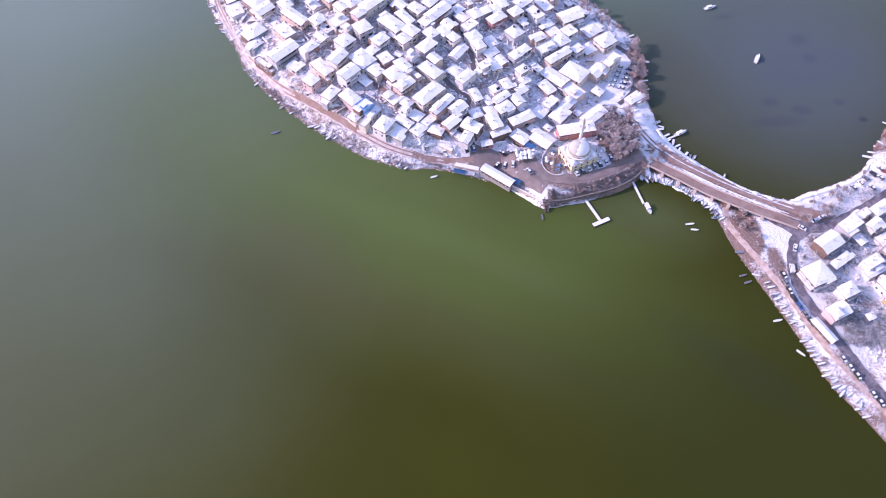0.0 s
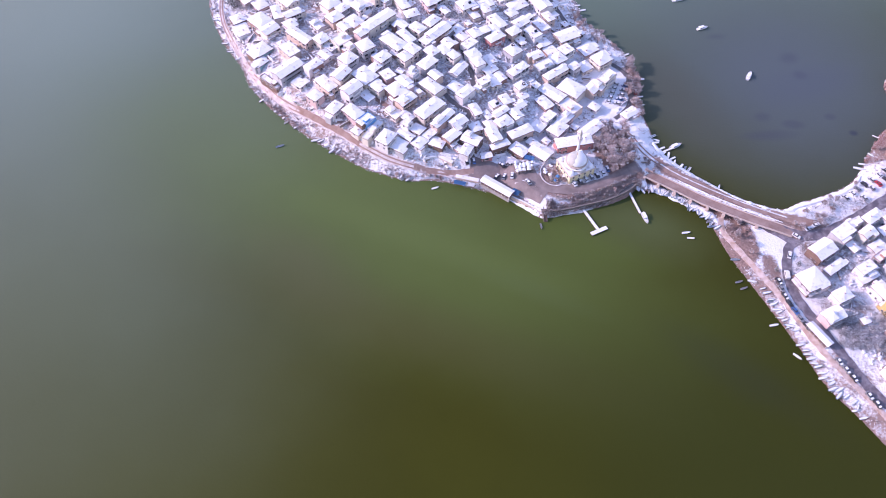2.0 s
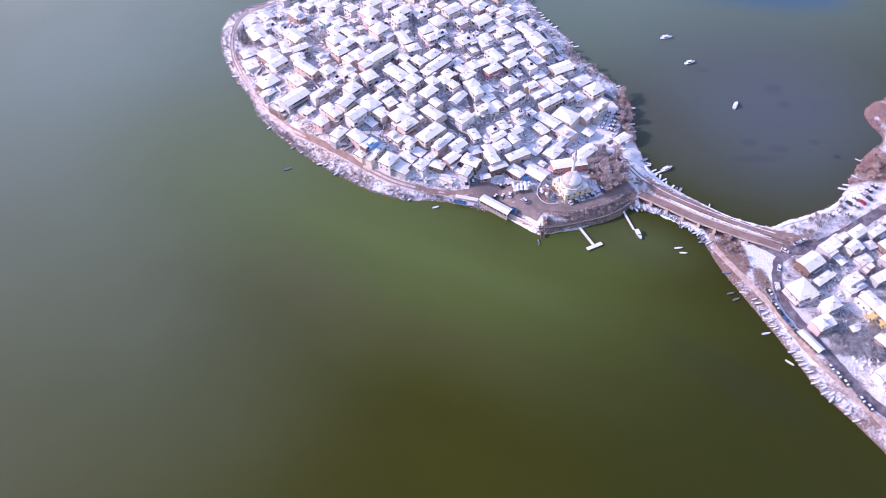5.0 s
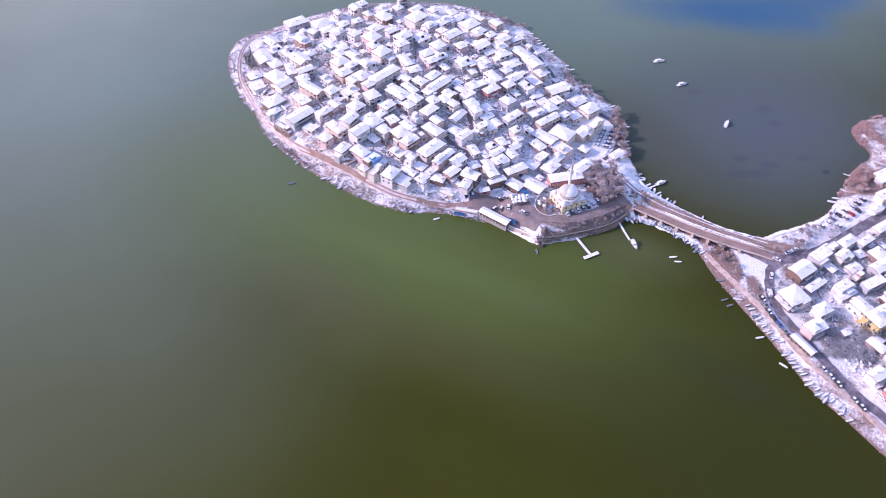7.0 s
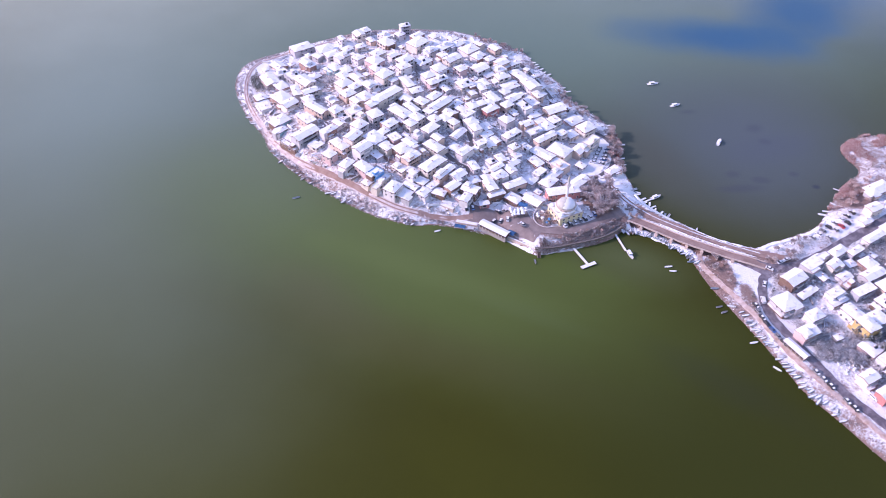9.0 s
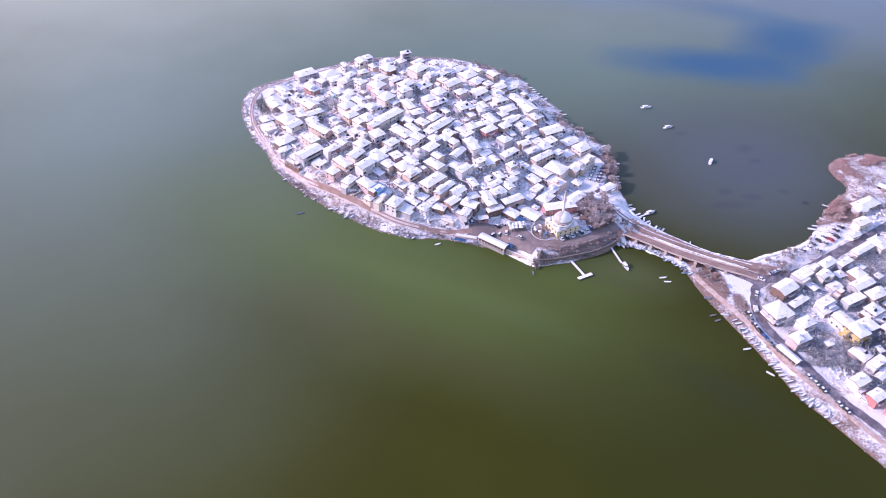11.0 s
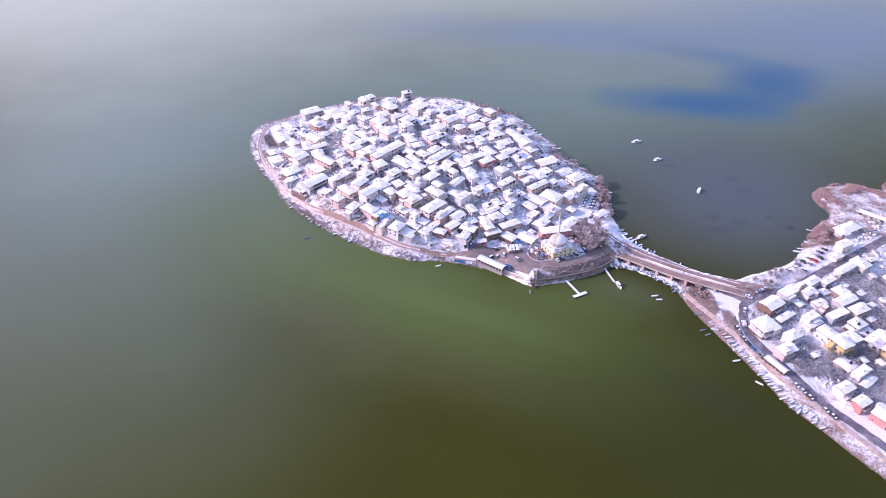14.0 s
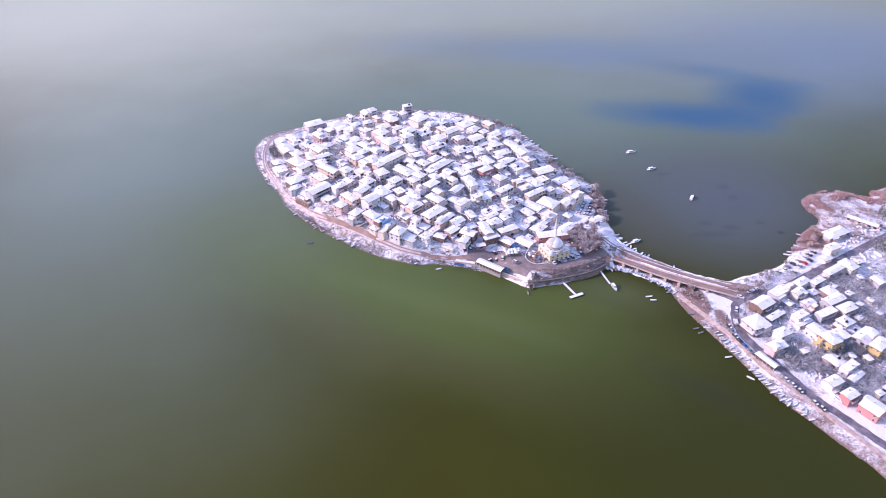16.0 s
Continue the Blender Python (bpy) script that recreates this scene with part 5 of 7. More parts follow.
quarter([(228.8, 211.4, 11.2, 7.0, 27, 2, 0), (223.0, 199.7, 8.5, 7.5, 31, 2, 9), (203.7, 192.3, 7.5, 10.0, 31, 2, 0), (206.7, 182.4, 8.5, 10.3, 25, 3, 2),
         (215.5, 188.9, 8.4, 9.1, 26, 2, 0), (227.4, 195.4, 7.1, 5.2, 26, 1, 0), (229.0, 187.4, 15.3, 9.4, 35, 2, 9), (231.3, 177.7, 11.2, 7.1, 38, 3, 2),
         (204.8, 170.7, 8.2, 9.6, 34, 1, 5), (210.0, 164.0, 11.2, 5.7, 33, 2, 0), (200.8, 201.5, 11.2, 4.0, 28, 1, 0), (196.2, 152.0, 8.7, 6.5, 28, 2, 0),
         (200.7, 143.0, 8.3, 6.4, 30, 2, 4), (209.1, 134.7, 10.5, 11.0, 35, 2, 4)], 252)
quarter([(211.1, 158.1, 11.3, 4.7, 37, 1, 0), (65.5, 283.1, 20.4, 7.5, 12, 2, 4), (-53.2, 358.0, 7.0, 7.0, 46, 3, 5), (-22.2, 328.1, 6.2, 5.9, 52, 2, 0),
         (-36.4, 326.3, 7.6, 8.5, 38, 2, 5), (80.6, 315.0, 5.7, 6.3, 49, 1, 0), (186.2, 207.4, 12.7, 4.8, 35, 1, 0),
         (261.2, 203.7, 11.6, 6.7, 33, 2, 1), (236.0, 160.4, 9.7, 6.9, 36, 2, 1), (291.7, 263.1, 13.9, 8.6, 30, 2, 0), (-12.3, 371.6, 10.4, 7.1, 49, 2, 0)], 266)
quarter([(39.5, 446.5, 4.7, 4.0, 129, 1, 5), (15.5, 403.0, 4.7, 4.0, 50, 1, 0), (78.5, 377.5, 4.7, 4.0, 31, 1, 0), (-119.5, 434.5, 4.7, 4.0, 48, 1, 0),
         (48.5, 422.5, 4.7, 4.0, 135, 1, 0), (-91.0, 419.5, 4.7, 4.0, 44, 1, 0), (-38.5, 457.0, 4.7, 4.0, 47, 1, 0), (68.0, 299.5, 4.7, 4.0, 135, 1, 1),
         (-79.0, 460.0, 4.7, 4.0, 40, 1, 0), (-17.5, 431.5, 4.7, 4.0, 151, 1, 0), (69.5, 385.0, 4.7, 4.0, 127, 1, 0), (9.5, 374.5, 4.7, 4.0, 123, 1, 0),
         (-40.0, 440.5, 4.7, 4.0, 49, 1, 1), (63.5, 403.0, 4.7, 4.0, 130, 1, 1)], 278, True)
quarter([(9.5, 421.0, 4.7, 4.0, 134, 1, 5), (69.5, 335.5, 4.7, 4.0, 145, 1, 0), (-61.0, 406.0, 4.7, 4.0, 132, 1, 1), (-43.0, 415.0, 4.7, 4.0, 149, 1, 0),
         (-74.5, 443.5, 4.7, 4.0, 131, 1, 0), (59.0, 418.0, 4.7, 4.0, 229, 1, 0), (-88.0, 457.0, 4.7, 4.0, 125, 1, 1), (-25.0, 392.5, 4.7, 4.0, 133, 1, 0),
         (54.5, 428.5, 4.7, 4.0, 140, 1, 1), (-101.5, 358.0, 4.7, 4.0, 46, 1, 1), (5.0, 398.5, 4.7, 4.0, 131, 1, 0), (-32.5, 436.0, 4.7, 4.0, 139, 1, 0),
         (63.5, 392.5, 4.7, 4.0, 39, 1, 0), (-20.5, 463.0, 4.7, 4.0, 41, 1, 0)], 292, True)
quarter([(23.0, 428.5, 4.7, 4.0, 42, 1, 1), (17.0, 424.0, 4.7, 4.0, 134, 1, 0), (51.5, 287.5, 4.7, 4.0, 140, 1, 1), (232.0, 236.0, 4.7, 4.0, 128, 1, 1),
         (240.0, 218.0, 4.7, 4.0, 34, 1, 5), (234.0, 206.0, 4.7, 4.0, 33, 1, 0), (192.0, 178.0, 4.7, 4.0, 21, 1, 0), (218.0, 146.0, 4.7, 4.0, 27, 1, 1),
         (248.0, 222.0, 4.7, 4.0, 129, 1, 1), (246.0, 164.0, 4.7, 4.0, 35, 1, 0), (248.0, 210.0, 4.7, 4.0, 29, 1, 0), (236.0, 142.0, 4.7, 4.0, 120, 1, 1),
         (244.0, 144.0, 4.7, 4.0, 122, 1, 0), (260.0, 146.0, 4.7, 4.0, 125, 1, 1)], 306, True)
quarter([(258.0, 178.0, 4.7, 4.0, 131, 1, 5), (238.0, 228.0, 4.7, 4.0, 212, 1, 0), (-53.5, 377.5, 4.7, 4.0, 49, 1, 0), (-65.5, 416.5, 4.7, 4.0, 133, 1, 0),
         (47.0, 386.5, 4.6, 4.0, 44, 1, 0), (-77.5, 421.0, 4.7, 4.0, 133, 1, 0), (-1.0, 374.5, 4.6, 3.9, 135, 1, 1), (-29.5, 400.0, 4.7, 3.9, 225, 1, 1),
         (-29.5, 331.0, 4.7, 4.0, 148, 1, 0), (224.0, 150.0, 4.7, 4.0, 29, 1, 0), (242.0, 156.0, 4.7, 4.0, 37, 1, 0), (258.0, 260.0, 4.7, 4.0, 19, 1, 1),
         (216.0, 174.0, 4.7, 4.0, 110, 1, 1), (258.0, 158.0, 4.7, 4.0, 218, 1, 1)], 320, True)
quarter([(252.0, 144.0, 4.7, 4.0, 123, 1, 0), (224.0, 172.0, 4.7, 4.0, 109, 1, 1), (260.0, 216.0, 4.7, 4.0, 125, 1, 1), (252.0, 244.0, 4.7, 4.0, 97, 1, 0),
         (246.0, 182.0, 4.7, 4.0, 124, 1, 0), (248.0, 194.0, 4.7, 4.0, 208, 1, 0)], 334, True)
house(282.0, 307.3, 21.0, 5.0, -41, 1, 0, 501)
shop = house(171.8, 198.6, 12.2, 11.0, 26, 2, 9, 521)
bm = bmesh.new()
box(bm, -5.95, 5.95, -5.35, 5.35, -2.5, 2.35)
part("shop_front", bm, WALLS[8], shop, "dark timber-clad ground floor")
for side, span in ((0, 11.4), (90, 10.2), (180, 11.4), (270, 10.2)):
    off = 5.35 if side in (0, 180) else 5.95
    bm = bmesh.new()
    v = [bm.verts.new(c) for c in ((-span / 2, 0, 2.5), (span / 2, 0, 2.5), (span / 2, 1.2, 2.15), (-span / 2, 1.2, 2.15), (-span / 2, 0, 2.36), (span / 2, 0, 2.36), (span / 2, 1.2, 2.05), (-span / 2, 1.2, 2.05))]
    for f in ((3, 2, 1, 0), (4, 5, 6, 7), (0, 1, 5, 4), (1, 2, 6, 5), (2, 3, 7, 6), (3, 0, 4, 7)):
        bm.faces.new([v[i] for i in f])
    bmesh.ops.recalc_face_normals(bm, faces=bm.faces)
    ob = part("awning", bm, TRODDEN if side in (90, 180) else WALLS[8], shop)
    ob.matrix_local = pose(0, 0, 0, 0, 0, side) @ pose(0, off, 0)


# ---- mosque ----
def mosque():
    top = thing("mosque", pose(65.1, 266.7, 5.4, 0, 0, 25.7), "yellow mosque with a pale lead dome and partly snowed roof", "mosque")
    w, d, h = 15.0, 13.6, 5.2
    bm = bmesh.new()
    box(bm, -w / 2, w / 2, -d / 2, d / 2, -2, h)
    part("wall", bm, PALE_YELLOW, top, "pale yellow rendered walls")
    bm = bmesh.new()
    box(bm, -w / 2 - 0.4, w / 2 + 0.4, -d / 2 - 0.4, d / 2 + 0.4, h, h + 0.35)
    part("cornice", bm, PARAPET, top)
    bm = bmesh.new()
    box(bm, -w / 2 + 0.1, w / 2 - 0.1, -d / 2 + 0.1, d / 2 - 0.1, h + 0.35, h + 0.55)
    part("snow", bm, SNOW, top, "snow on the flat corners of the roof")
    # four shallow half domes against the drum, snow on three of them
    for k in range(4):
        bm = bmesh.new()
        lathe(bm, [(3.5, 0.0), (3.5, 0.5), (3.2, 0.55), (2.9, 1.1), (1.9, 1.6), (0.8, 1.85), (0.05, 1.9)], 24)
        half = part("half_dome", bm, LEAD, top, smooth=True)
        half.matrix_local = pose(0, 0, h + 0.4, 0, 0, 90 * k) @ pose(3.55, 0, 0)
        bm = bmesh.new()
        lathe(bm, [(3.12, 0.64), (2.84, 1.22), (1.88, 1.72), (0.8, 1.96), (0.05, 2.0)], 24)
        part("snow", bm, SNOW, half, "snow on the half dome", smooth=True)
    # round corner turrets under snow
    for sx, sy in ((-1, -1), (1, -1), (1, 1), (-1, 1)):
        bm = bmesh.new()
        lathe(bm, [(1.5, 0), (1.5, 0.7), (1.2, 1.1), (0.6, 1.4), (0.05, 1.5)], 14)
        part("corner_dome", bm, SNOW, top, "small snow-covered corner dome", smooth=True).matrix_local = pose(sx * 5.7, sy * 5.0, h + 0.5)
    bm = bmesh.new()
    lathe(bm, [(6.1, 0), (6.1, 0.7), (6.3, 0.75), (6.3, 1.0), (5.7, 1.15), (5.45, 1.2), (5.45, 2.3), (5.8, 2.35), (5.8, 2.6), (5.25, 2.7)], 36)
    part("drum", bm, PARAPET, top, "pale stone drum in two stepped rings").matrix_local = pose(0, 0, h + 0.35)
    bm = bmesh.new()
    lathe(bm, [(5.46, 1.3), (6.1, 1.22), (6.25, 1.05), (6.2, 1.02)], 36)
    part("snow", bm, SNOW, top, "snow on the lower ring of the drum", smooth=True).matrix_local = pose(0, 0, h + 0.37)
    for k in range(12):
        ob = part("window", WINDOW, None, top)
        ob.matrix_local = pose(0, 0, h + 2.15, 0, 0, 30 * k) @ pose(0, 5.45, 0) @ Matrix.Diagonal((0.7, 1, 0.6, 1))
    bm = bmesh.new()
    lathe(bm, [(5.25 * math.cos(a), 4.0 * math.sin(a)) for a in [i * math.pi / 20 for i in range(10)]] + [(0.06, 4.0)], 32)
    dome = part("dome", bm, LEAD, top, "pale cream lead dome", smooth=True)
    dome.matrix_local = pose(0, 0, h + 3.0)
    # snow left on the dome's side away from the sun
    bm = bmesh.new()
    rings = []
    for i in range(1, 11):
        a = i * math.pi / 20
        ring = []
        for j in range(15):
            b = radians(-100 + 200 * j / 14) * (1 - 0.06 * math.sin(i * 1.9))
            ring.append(bm.verts.new((5.33 * math.cos(a) * math.cos(b), 5.33 * math.cos(a) * math.sin(b), 4.08 * math.sin(a))))
        rings.append(ring)
    for a, b in zip(rings[:-1], rings[1:]):
        for j in range(14):
            bm.faces.new((a[j], a[j + 1], b[j + 1], b[j]))
    ob = part("snow", bm, SNOW, dome, "snow left on the shaded side of the dome", smooth=True)
    ob.matrix_local = pose(0, 0, 0.02, 0, 0, -40)
    bm = bmesh.new()
    lathe(bm, [(0.12, 0), (0.1, 0.5), (0.3, 0.7), (0.1, 0.95), (0.2, 1.15), (0.06, 1.3), (0.02, 2.0)], 10)
    part("finial", bm, WALLS[2], dome, "gilt finial").matrix_local = pose(0, 0, 3.95)
    for side in range(4):
        span, off = (w, d / 2) if side % 2 == 0 else (d, w / 2)
        for s in range(2):
            for k in range(4):
                ob = part("window", WINDOW, None, top)
                ob.matrix_local = pose(0, 0, 0, 0, 0, 90 * side) @ pose((k - 1.5) * span / 4.4, off, 1.5 + 2.3 * s)
    ob = part("door", DOOR, None, top)
    ob.matrix_local = pose(0, 0, 0, 0, 0, 90) @ pose(0.9, w / 2, 0.05)


mosque()


def minaret():
    top = thing("minaret", pose(66.2, 273.2, 4.8) @ Matrix.Diagonal((0.95, 0.95, 0.9, 1)), "tall pale minaret with a balcony and pointed cap", "minaret")
    bm = bmesh.new()
    lathe(bm, [(1.5, -2), (1.5, 6.0), (1.45, 6.2), (1.05, 7.4)], 12)
    part("base", bm, PARAPET, top)
    bm = bmesh.new()
    lathe(bm, [(0.85, 7.3), (0.78, 18.6)], 16)
    part("shaft", bm, WALLS[0], top)
    bm = bmesh.new()
    lathe(bm, [(0.95, 18.4), (1.25, 18.8), (1.5, 19.3), (1.55, 19.5), (1.55, 20.4), (1.45, 20.4), (1.4, 19.6), (0.8, 19.6)], 16)
    part("balcony", bm, WALLS[0], top)
    bm = bmesh.new()
    lathe(bm, [(0.78, 19.5), (0.74, 23.4)], 14)
    part("upper_shaft", bm, WALLS[0], top)
    bm = bmesh.new()
    lathe(bm, [(0.95, 23.3), (0.9, 23.6), (0.04, 28.4)], 14)
    part("cap", bm, LEAD, top, "pointed lead cap")


minaret()


# ---- waterside pavilions ----
def pavilion(x, y, length, width, turn, label, z=None):
    """Long open restaurant shed: posts, glazed front, low roof with snow."""
    base = gz(x, y) if z is None else z
    top = thing("pavilion", pose(x, y, base, 0, 0, turn), label, "pavilion")
    bm = bmesh.new()
    box(bm, -length / 2, length / 2, -width / 2, width / 2, -2.5, 0.15)
    part("platform", bm, CONCRETE, top)
    bm = bmesh.new()
    box(bm, -length / 2 + 0.3, length / 2 - 0.3, -width / 2 + 0.3, width / 2 - 0.3, 0.15, 0.95)
    part("wall", bm, WALLS[8], top, "dark timber boarding")
    bm = bmesh.new()
    box(bm, -length / 2 + 0.35, length / 2 - 0.35, -width / 2 + 0.35, width / 2 - 0.35, 0.95, 2.5)
    part("glazing", bm, GLASS, top, "dark glazed sides")
    n = int(length / 2.2)
    for i in range(n + 1):
        for s in (-1, 1):
            bm = bmesh.new()
            px = -length / 2 + 0.2 + i * (length - 0.4) / n
            box(bm, px - 0.1, px + 0.1, s * width / 2 - 0.1, s * width / 2 + 0.1, 0.15, 2.6)
            part("post", bm, WALLS[0], top)
    bm = bmesh.new()
    o = 0.5
    for z0, k, slot in ((2.6, 0, 0),):
        v = [bm.verts.new(c) for c in ((-length / 2 - o, -width / 2 - o, z0), (length / 2 + o, -width / 2 - o, z0), (length / 2 + o, width / 2 + o, z0), (-length / 2 - o, width / 2 + o, z0),
                                       (-length / 2 - o, 0, z0 + 0.8), (length / 2 + o, 0, z0 + 0.8))]
        for f in ((0, 1, 5, 4), (2, 3, 4, 5), (3, 0, 4), (1, 2, 5), (3, 2, 1, 0)):
            bm.faces.new([v[i] for i in f])
    part("roof", bm, TILE, top)
    bm = bmesh.new()
    k = int(length / 1.5)
    o = 0.4
    for s in (-1, 1):
        rows = []
        for i in range(k + 1):
            px = -length / 2 - o + i * (length + 2 * o) / k
            edge = width / 2 + o - 0.15 * random.random()
            rows.append([bm.verts.new((px, 0, 3.62)), bm.verts.new((px, s * edge * 0.5, 3.62 - 0.4 + 0.04 * random.random())), bm.verts.new((px, s * edge, 2.84)), bm.verts.new((px, s * edge, 2.66))])
        for a, b in zip(rows[:-1], rows[1:]):
            for j in range(3):
                f = (a[j], a[j + 1], b[j + 1], b[j])
                bm.faces.new(f if s < 0 else f[::-1])
    part("snow", bm, SNOW, top, "smooth white snow on the roof")
    return top


pavilion(24.0, 256.2, 18.0, 4.6, -36, "long waterside restaurant pavilion under a snow-white roof", 2.2)
pavilion(102.2, 311.0, 7.5, 4.0, 32, "small shoreside pavilion under a snow-white roof")
pavilion(169.0, 170.5, 12.5, 3.6, -60, "narrow promenade pavilion under a snow-white roof")


# ---- boats ----
def boat_meshes(length, beam, paint):
    """An open fishing boat: hull with a hollow inside, thwarts and snow lying in it. Bow along +x."""
    bm = bmesh.new()
    stations = [(-0.5, 0.72), (-0.25, 0.96), (0.0, 1.0), (0.22, 0.86), (0.38, 0.52), (0.5, 0.04)]
    rows = []
    for u, f in stations:
        b, sheer = beam / 2 * f, 0.55 + 0.35 * max(u, 0) ** 2 * 4
        rows.append([(u * length, -b, sheer), (u * length * 0.96, -b * 0.7, -0.12), (u * length * 0.95, 0, -0.25), (u * length * 0.96, b * 0.7, -0.12), (u * length, b, sheer),
                     (u * length * 0.97, b * 0.86, sheer - 0.02), (u * length * 0.93, b * 0.6, 0.12), (u * length * 0.93, -b * 0.6, 0.12), (u * length * 0.97, -b * 0.86, sheer - 0.02)])
    vs = [[bm.verts.new(c) for c in r] for r in rows]
    for a, b in zip(vs[:-1], vs[1:]):
        for i in range(9):
            bm.faces.new((a[i], b[i], b[(i + 1) % 9], a[(i + 1) % 9]))
    bm.faces.new(vs[0])
    bm.faces.new(vs[-1][::-1])
    bmesh.ops.recalc_face_normals(bm, faces=bm.faces)
    hull = finish(bm, "hull", paint)
    bm = bmesh.new()
    for u in (-0.3, 0.0, 0.24):
        box(bm, u * length - 0.14, u * length + 0.14, -beam * 0.4, beam * 0.4, 0.36, 0.42)
    seats = finish(bm, "thwarts", PLANK)
    bm = bmesh.new()
    rows = []
    for u, f in ((-0.44, 0.66), (-0.2, 0.9), (0.05, 0.9), (0.25, 0.74), (0.4, 0.36)):
        b = beam / 2 * f * 0.78
        rows.append([bm.verts.new((u * length, -b, 0.44)), bm.verts.new((u * length, 0, 0.52)), bm.verts.new((u * length, b, 0.44))])
    for a, b in zip(rows[:-1], rows[1:]):
        for j in range(2):
            bm.faces.new((a[j], b[j], b[j + 1], a[j + 1]))
    snow = finish(bm, "snow", SNOW)
    return hull, seats, snow


BOAT_KINDS = []
for length, beam, k, label in ((6.4, 1.7, 0, "white"), (5.8, 1.6, 1, "blue"), (6.0, 1.6, 2, "teal"), (5.4, 1.5, 3, "weathered grey"), (6.8, 1.8, 1, "dark blue"), (5.6, 1.6, 0, "small white")):
    BOAT_KINDS.append((boat_meshes(length, beam, HULLS[k]), label))


def boat(x, y, turn, kind, z=0.15, snowy=True, scale=0.86):
    (hull, seats, snow), label = BOAT_KINDS[kind]
    top = thing("fishing_boat", pose(x, y, z, random.uniform(-4, 4), random.uniform(-3, 3), turn) @ Matrix.Diagonal((scale, scale, scale, 1)),
                "%s open wooden fishing boat%s" % (label, " with snow lying in it" if snowy else " moored on the lake"), "boat", "moored boats")
    part("hull", hull, None, top)
    part("thwarts", seats, None, top)
    if snowy:
        part("snow", snow, None, top)
    return top


def moor(points, spacing, turn_in, inset, skip=0.15, seed=1, size=0.8, kinds=(0, 0, 1, 2, 3, 4, 5, 5)):
    """Boats drawn up side by side along a stretch of shore, bows to the land."""
    rng = random.Random(seed)
    line = smooth_line(points, 0.5)
    t = np.gradient(line, axis=0)
    dist = 0.0
    nxt = 0.0
    for i in range(len(line) - 1):
        dist += float(np.linalg.norm(line[i + 1] - line[i]))
        if dist < nxt:
            continue
        nxt = dist + spacing * rng.uniform(0.8, 1.5)
        if rng.random() < skip:
            continue
        a = math.degrees(math.atan2(t[i][1], t[i][0])) + turn_in + rng.gauss(0, 16)
        k = rng.uniform(-1.5, 1.0) + inset
        x, y = line[i][0] + k * math.cos(radians(a)), line[i][1] + k * math.sin(radians(a))
        boat(x, y, a + (180 if rng.random() < 0.25 else 0), rng.choice(kinds), max(0.12, gz(x, y) + 0.3), rng.random() < 0.8, size * rng.uniform(0.85, 1.15))


moor([(98, 258), (105, 257), (111, 255), (118, 251), (130, 240), (134, 231)], 1.25, 90, 1.2, 0.05, 1, 0.82, (1, 2, 2, 4, 1, 0, 3))
moor([(136, 226), (138, 217), (147, 196)], 4.0, 75, 1.2, 0.75, 12)
moor([(147, 196), (154, 180), (161, 163), (167, 147), (178, 131)], 1.7, 75, 2.6, 0.1, 2, 0.72)
moor([(-118, 333), (-98, 310), (-73, 289), (-49, 273), (-35, 267), (-22, 263)], 2.6, 70, 1.2, 0.45, 3)
moor([(-158, 416), (-148, 386), (-138, 367), (-126, 350)], 6.0, 70, 0.8, 0.4, 4)
moor([(112, 296), (116, 284), (127, 271)], 2.2, -90, 0.5, 0.05, 5)
moor([(127, 271), (146, 256)], 5.0, -75, 0.5, 0.3, 6)
moor([(83, 395), (79, 413), (63, 439), (56, 457)], 4.0, 80, 0.5, 0.3, 7)
moor([(108, 320), (110, 342), (103, 367)], 7.0, 90, 0.3, 0.3, 8)
moor([(220, 273), (228, 284)], 3.5, -90, 0.3, 0.1, 9)
for x, y, a, k in ((-94.8, 287.4, 20, 4), (157.9, 161.1, -45, 0), (45.9, 233.7, -80, 3), (151.2, 177.3, 12, 0), (119.2, 230.2, 8, 0), (121, 226.8, -5, 5), (139.8, 201, 15, 3), (141.5, 197.4, 20, 3), (-8.6, 258.3, 20, 5)):
    boat(x, y, a, k, 0.12, k in (0, 5), 0.72)


def cabin_boat(x, y, turn, length, label):
    top = thing("cabin_boat", pose(x, y, 0.1, 0, 0, turn), label, "boat", "cabin boats on the bay")
    hull, seats, snow = boat_meshes(length, length * 0.34, HULLS[0])
    part("hull", hull, None, top)
    part("snow", snow, None, top)
    bm = bmesh.new()
    s = length / 8
    box(bm, -2.0 * s, 0.9 * s, -0.85 * s, 0.85 * s, 0.3, 1.5)
    part("cabin", bm, HULLS[0], top, "white cabin")
    bm = bmesh.new()
    box(bm, -1.8 * s, 0.93 * s, -0.88 * s, 0.88 * s, 0.95, 1.35)
    part("window", bm, GLASS, top, "dark window band")
    bm = bmesh.new()
    box(bm, -2.6 * s, 1.2 * s, -1.0 * s, 1.0 * s, 1.5, 1.62)
    box(bm, -2.5 * s, 1.1 * s, -0.9 * s, 0.9 * s, 1.62, 1.74)
    part("canopy", bm, SNOW, top, "snow-covered flat canopy")


cabin_boat(145.2, 415, 12, 8.4, "white cabin cruiser anchored on the bay")
cabin_boat(155.6, 387.4, 20, 7.6, "small white cabin boat anchored on the bay")
cabin_boat(175.5, 344.8, 62, 8.0, "white cabin boat with a long canopy anchored on the bay")
cabin_boat(99.5, 239.5, -74, 7.6, "white cabin boat tied up at the narrow jetty")
cabin_boat(123.2, 288.8, 28, 7.8, "white cabin boat tied up at the bay jetty")


